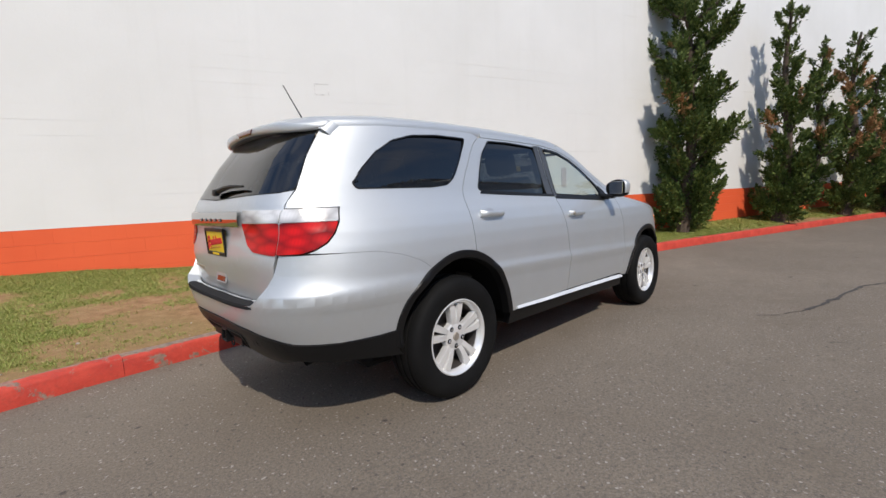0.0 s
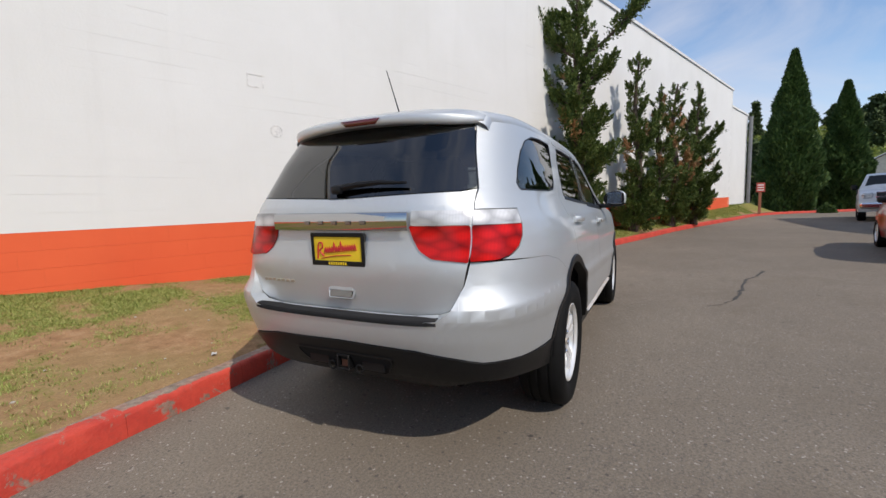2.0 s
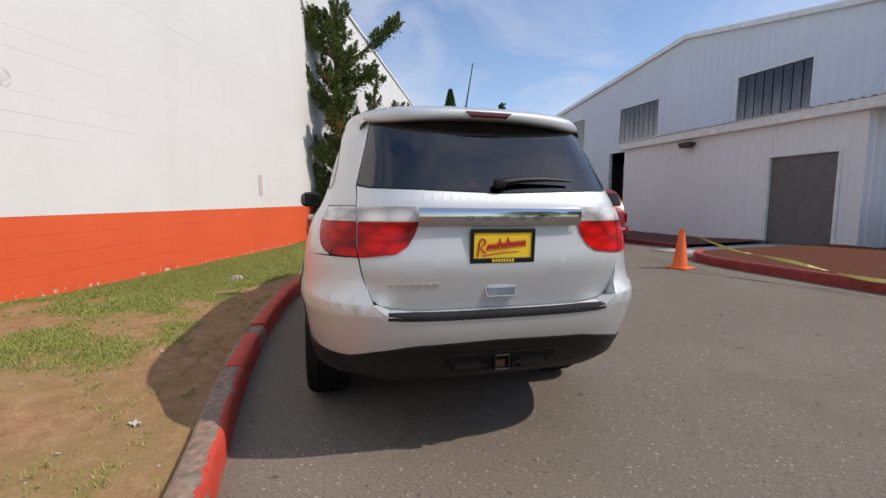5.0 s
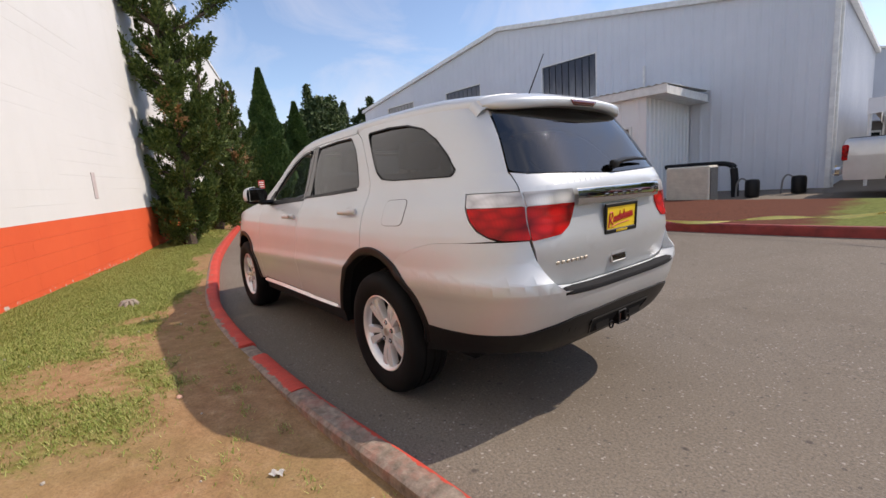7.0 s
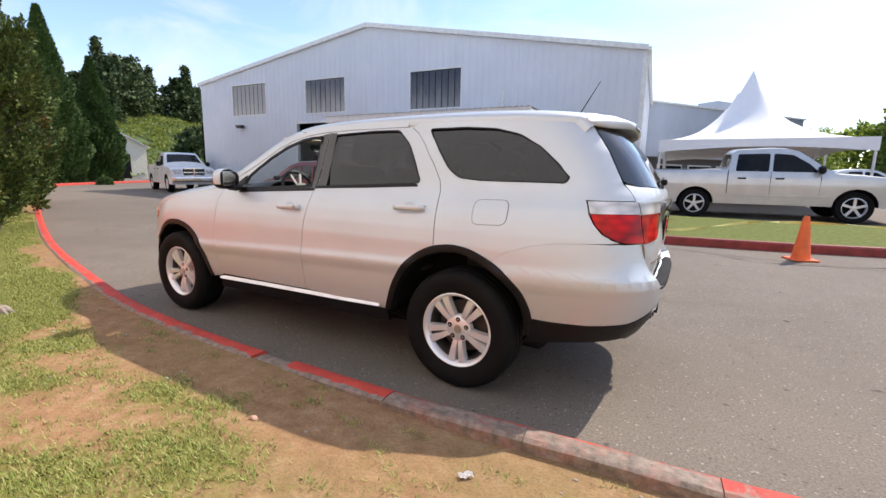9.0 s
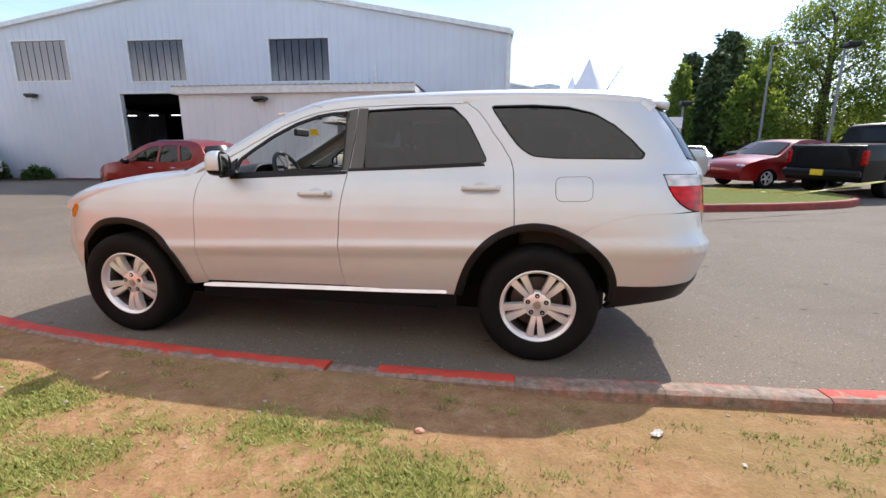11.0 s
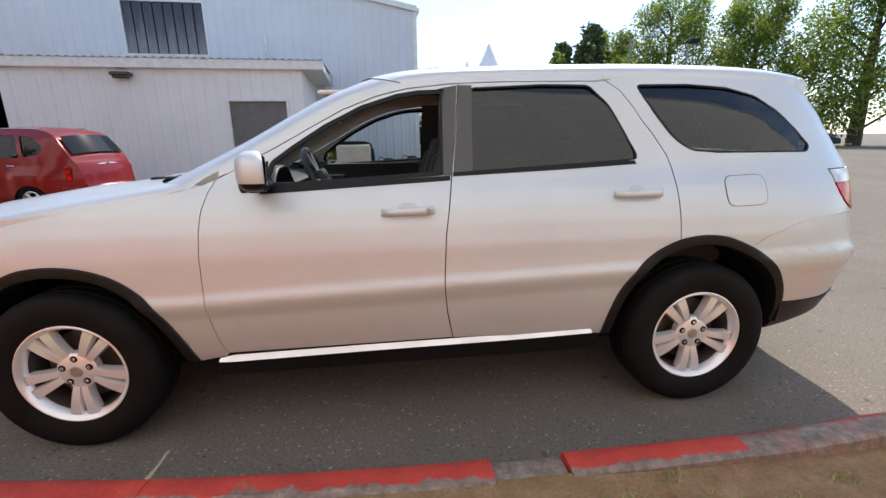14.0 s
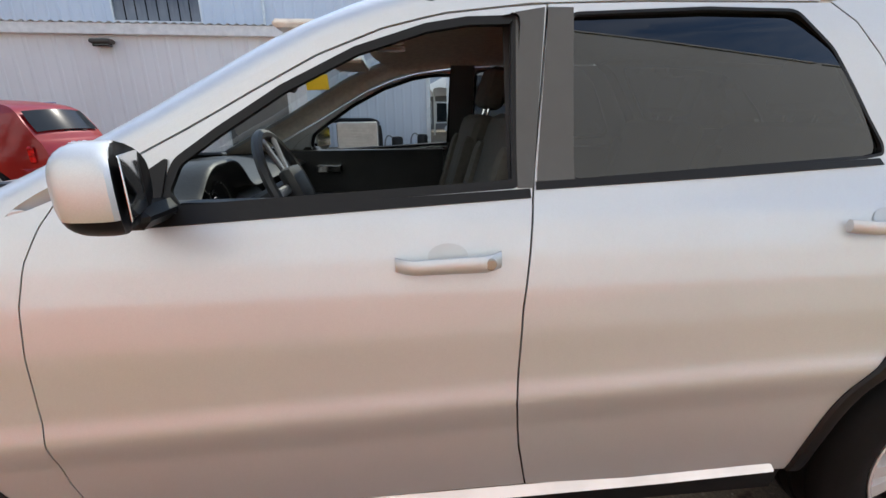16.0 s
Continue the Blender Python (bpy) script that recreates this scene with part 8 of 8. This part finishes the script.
# grass on the verge
rng = np.random.default_rng(5)
SX_ = np.array(vx)
gx, gy, gz_ = [], [], []
CX, CY = np.array(CURB_X), np.array(CURB_Y)
for x0, x1, n in ((-9.0, -4.0, 40000), (-4.0, 3.6, 430000), (3.6, 9.0, 150000), (9.0, 30.0, 70000)):
    x = rng.uniform(x0, x1, n)
    cy = np.interp(x, CX, CY)
    wy = 4.0 - 0.345 * x
    f = rng.uniform(0.06, 0.99, n)
    y = cy + 0.10 + f * (wy + 0.1 - cy - 0.10)
    fi = np.interp(x, SX_, np.arange(len(SX_)))
    i0 = np.clip(fi.astype(int), 0, len(SX_) - 2)
    u = fi - i0
    fj = f * (len(vs_) - 1)
    j0 = np.clip(fj.astype(int), 0, len(vs_) - 2)
    w = fj - j0
    bil = lambda A: (A[i0, j0] * (1 - u) * (1 - w) + A[i0 + 1, j0] * u * (1 - w) + A[i0, j0 + 1] * (1 - u) * w + A[i0 + 1, j0 + 1] * u * w)
    s = bil(SOD)
    tuft = 0.5 * np.sin(x * 31 + 3 * np.sin(y * 17)) * np.sin(y * 37 + 3 * np.sin(x * 13)) + rng.normal(0, 0.35, n)
    keep = (s + 0.36 * tuft > 0.63) | ((s > 0.3) & (tuft > 0.96))
    gx.append(x[keep]), gy.append(y[keep]), gz_.append(bil(VZ)[keep])
# lone tufts in the bare soil behind the kerb
for tx, td in zip(rng.uniform(-3.2, 3.4, 46), np.abs(rng.normal(0.18, 0.28, 46)) + 0.19):
    ty = curb_y(tx) + td
    m_ = int(rng.integers(25, 110))
    ax_, ay_ = tx + rng.normal(0, 0.05, m_), ty + rng.normal(0, 0.022, m_)
    gx.append(ax_), gy.append(ay_), gz_.append(np.array([verge_z(a, b) for a, b in zip(ax_, ay_)]))
gp = np.stack([np.concatenate(gx), np.concatenate(gy)], 1)
gz_ = np.concatenate(gz_)
n = len(gp)
big = np.where(gp[:, 0] > 9, 1.8, 1.0)
hgt = rng.uniform(0.005, 0.025, n) * big
ang = rng.uniform(0, 2 * math.pi, n)
lean = rng.uniform(0.5, 1.8, n)
wid = rng.uniform(0.0020, 0.0038, n) * big * 0.95
v = np.empty((n, 3, 3))
sd_, cd_ = np.sin(ang), np.cos(ang)
v[:, 0] = np.stack([gp[:, 0] - sd_ * wid, gp[:, 1] + cd_ * wid, gz_ - 0.004], 1)
v[:, 1] = np.stack([gp[:, 0] + sd_ * wid, gp[:, 1] - cd_ * wid, gz_ - 0.004], 1)
v[:, 2] = np.stack([gp[:, 0] + cd_ * hgt * lean, gp[:, 1] + sd_ * hgt * lean, gz_ + hgt], 1)
me = bpy.data.meshes.new("grass")
me.vertices.add(3 * n)
me.vertices.foreach_set("co", v.reshape(-1))
me.loops.add(3 * n)
me.loops.foreach_set("vertex_index", np.arange(3 * n, dtype=np.int32))
me.polygons.add(n)
me.polygons.foreach_set("loop_start", np.arange(0, 3 * n, 3, dtype=np.int32))
me.polygons.foreach_set("loop_total", np.full(n, 3, dtype=np.int32))
me.materials.append(M["grass"])
me.update()
tagged(part("grass", me, None), "thin patchy grass, green and straw coloured", "grass", kind="stuff")


# ---- litter, stones ----
def litter(x, y, s, label, mat, seed):
    r = random.Random(seed)
    th = thing("litter", label, "litter", "litter", pose(x, y, verge_z(x, y), 0, 0, r.uniform(0, 360)))
    mb = MB().sheet(lambda u, w: (u * s, w * s * 0.6, 0.006 + 0.018 * abs(math.sin(u * 5 + w * 3 + seed)) * s / 0.08), [i / 5 - 0.5 for i in range(6)], [i / 4 - 0.5 for i in range(5)])
    part("scrap", mb, M[mat], th)


litter(-2.03, 1.76, 0.060, "crumpled scrap of clear plastic on the soil", "litter_grey", 1)
litter(-2.30, 1.95, 0.022, "small pale scrap of paper on the soil", "litter_grey", 3)
rock = random.Random(11)


def stone(x, y, s, label, mat="stone"):
    th = thing("stone", label, "stone", "stones on the verge", pose(x, y, verge_z(x, y)))
    bm = bmesh.new()
    bmesh.ops.create_icosphere(bm, subdivisions=2, radius=1)
    o = Vector((rock.uniform(0, 50), 0, 0))
    for v_ in bm.verts:
        v_.co = v_.co * (1 + 0.35 * noise.noise(v_.co * 1.4 + o))
        v_.co = Vector((v_.co.x * s, v_.co.y * s * 0.75, v_.co.z * s * 0.5 + s * 0.25))
    bm.verts.index_update()
    part("rock", MB().add([v_.co.copy() for v_ in bm.verts], [[q.index for q in f.verts] for f in bm.faces]), M[mat], th)
    bm.free()


stone(-0.985, 1.985, 0.022, "small pinkish stone on the soil", "stone_pink")
for k in range(46):
    x = rock.uniform(-4, 2.5)
    y = curb_y(x) + rock.uniform(0.2, 1.9)
    if y < wall_y(x) - 0.1:
        stone(x, y, rock.uniform(0.006, 0.016), "small stone lying on the bare soil")
st = thing("stump", "low weathered tree stump in the grass", "stump", m=pose(2.06, 2.09, verge_z(2.06, 2.09)))
sb = MB()
for k in range(9):
    a = 2 * math.pi * k / 9
    sb.tube([(0, 0, 0.03), (0.07 * math.cos(a), 0.06 * math.sin(a), 0.035), (0.13 * math.cos(a), 0.11 * math.sin(a), -0.01)], [0.03, 0.024, 0.008], 6)
part("wood", sb, M["stump_wood"], st)

# ---- wall blocks ----
rb = random.Random(2)


def block_mesh(name, w, h, mat, bevel=0.001, side=0.0003):
    a, b, d, c = w / 2, h / 2, 0.0002, bevel
    vs2 = [(-a, 0.004, -b), (a, 0.004, -b), (a, 0.004, b), (-a, 0.004, b), (-a + side, -d, -b + c), (a - side, -d, -b + c), (a - side, -d, b - c), (-a + side, -d, b - c)]
    fs2 = [(4, 5, 6, 7), (0, 1, 5, 4), (1, 2, 6, 5), (2, 3, 7, 6), (3, 0, 4, 7)]
    mb = MB().add(vs2, fs2)
    return mb, mb.mesh(name, mat, None)


COURSE_OUT = (0.2, 0.8, 0.4, 0.0, 0.6, 0.3, 0.9)
# painted courses: most joints are filled with paint, some stay open
white_kinds = [block_mesh("block_white", BLOCK, COURSE - g, M["white_wall"], e, 0.00002) for g, e in ((0.0, 0.00004), (0.0001, 0.0002), (0.0014, 0.0009))]
orange_kinds = [block_mesh("block_orange", BLOCK - 0.0002, COURSE - g, M["orange_wall"]) for g in (0.0006, 0.0020, 0.0036)]
rest = {True: MB(), False: MB()}
for c in range(-8, WALL_TOP):
    zc = (c + 0.5) * COURSE
    for k in range(-56, 71):
        s = (k + (0.5 if c % 2 else 0)) * BLOCK
        if s < -24.7 or s > 28.7:
            continue
        white = c >= 0
        e = noise.noise(Vector((s * 0.45, c * 3.7, 1.0))) + rb.uniform(-0.2, 0.2) - 0.03 * max(0, c - 6)
        kind = 2 if e > 0.30 else (1 if e > 0.0 else 0)
        src, me_ = (white_kinds if white else orange_kinds)[kind]
        m = WALL_M @ Matrix.Translation((s, 0.0012 - (0.25 * COURSE_OUT[c % 7] if white else rb.random()) * 0.0004, zc))
        if -2.0 < s < 3.2 and c < 19:
            o = new("block", me_)
            o.parent = wall_white if white else wall_band
            o.matrix_parent_inverse = Matrix.Identity(4)
            o.matrix_basis = m
        else:
            rest[white].add([m @ Vector(p) for p in src.v], src.f)
for white in (True, False):
    o = part("blocks", rest[white], M["white_wall"] if white else M["orange_wall"], wall_white if white else wall_band, smooth=None)
    tagged(o, kind="stuff")
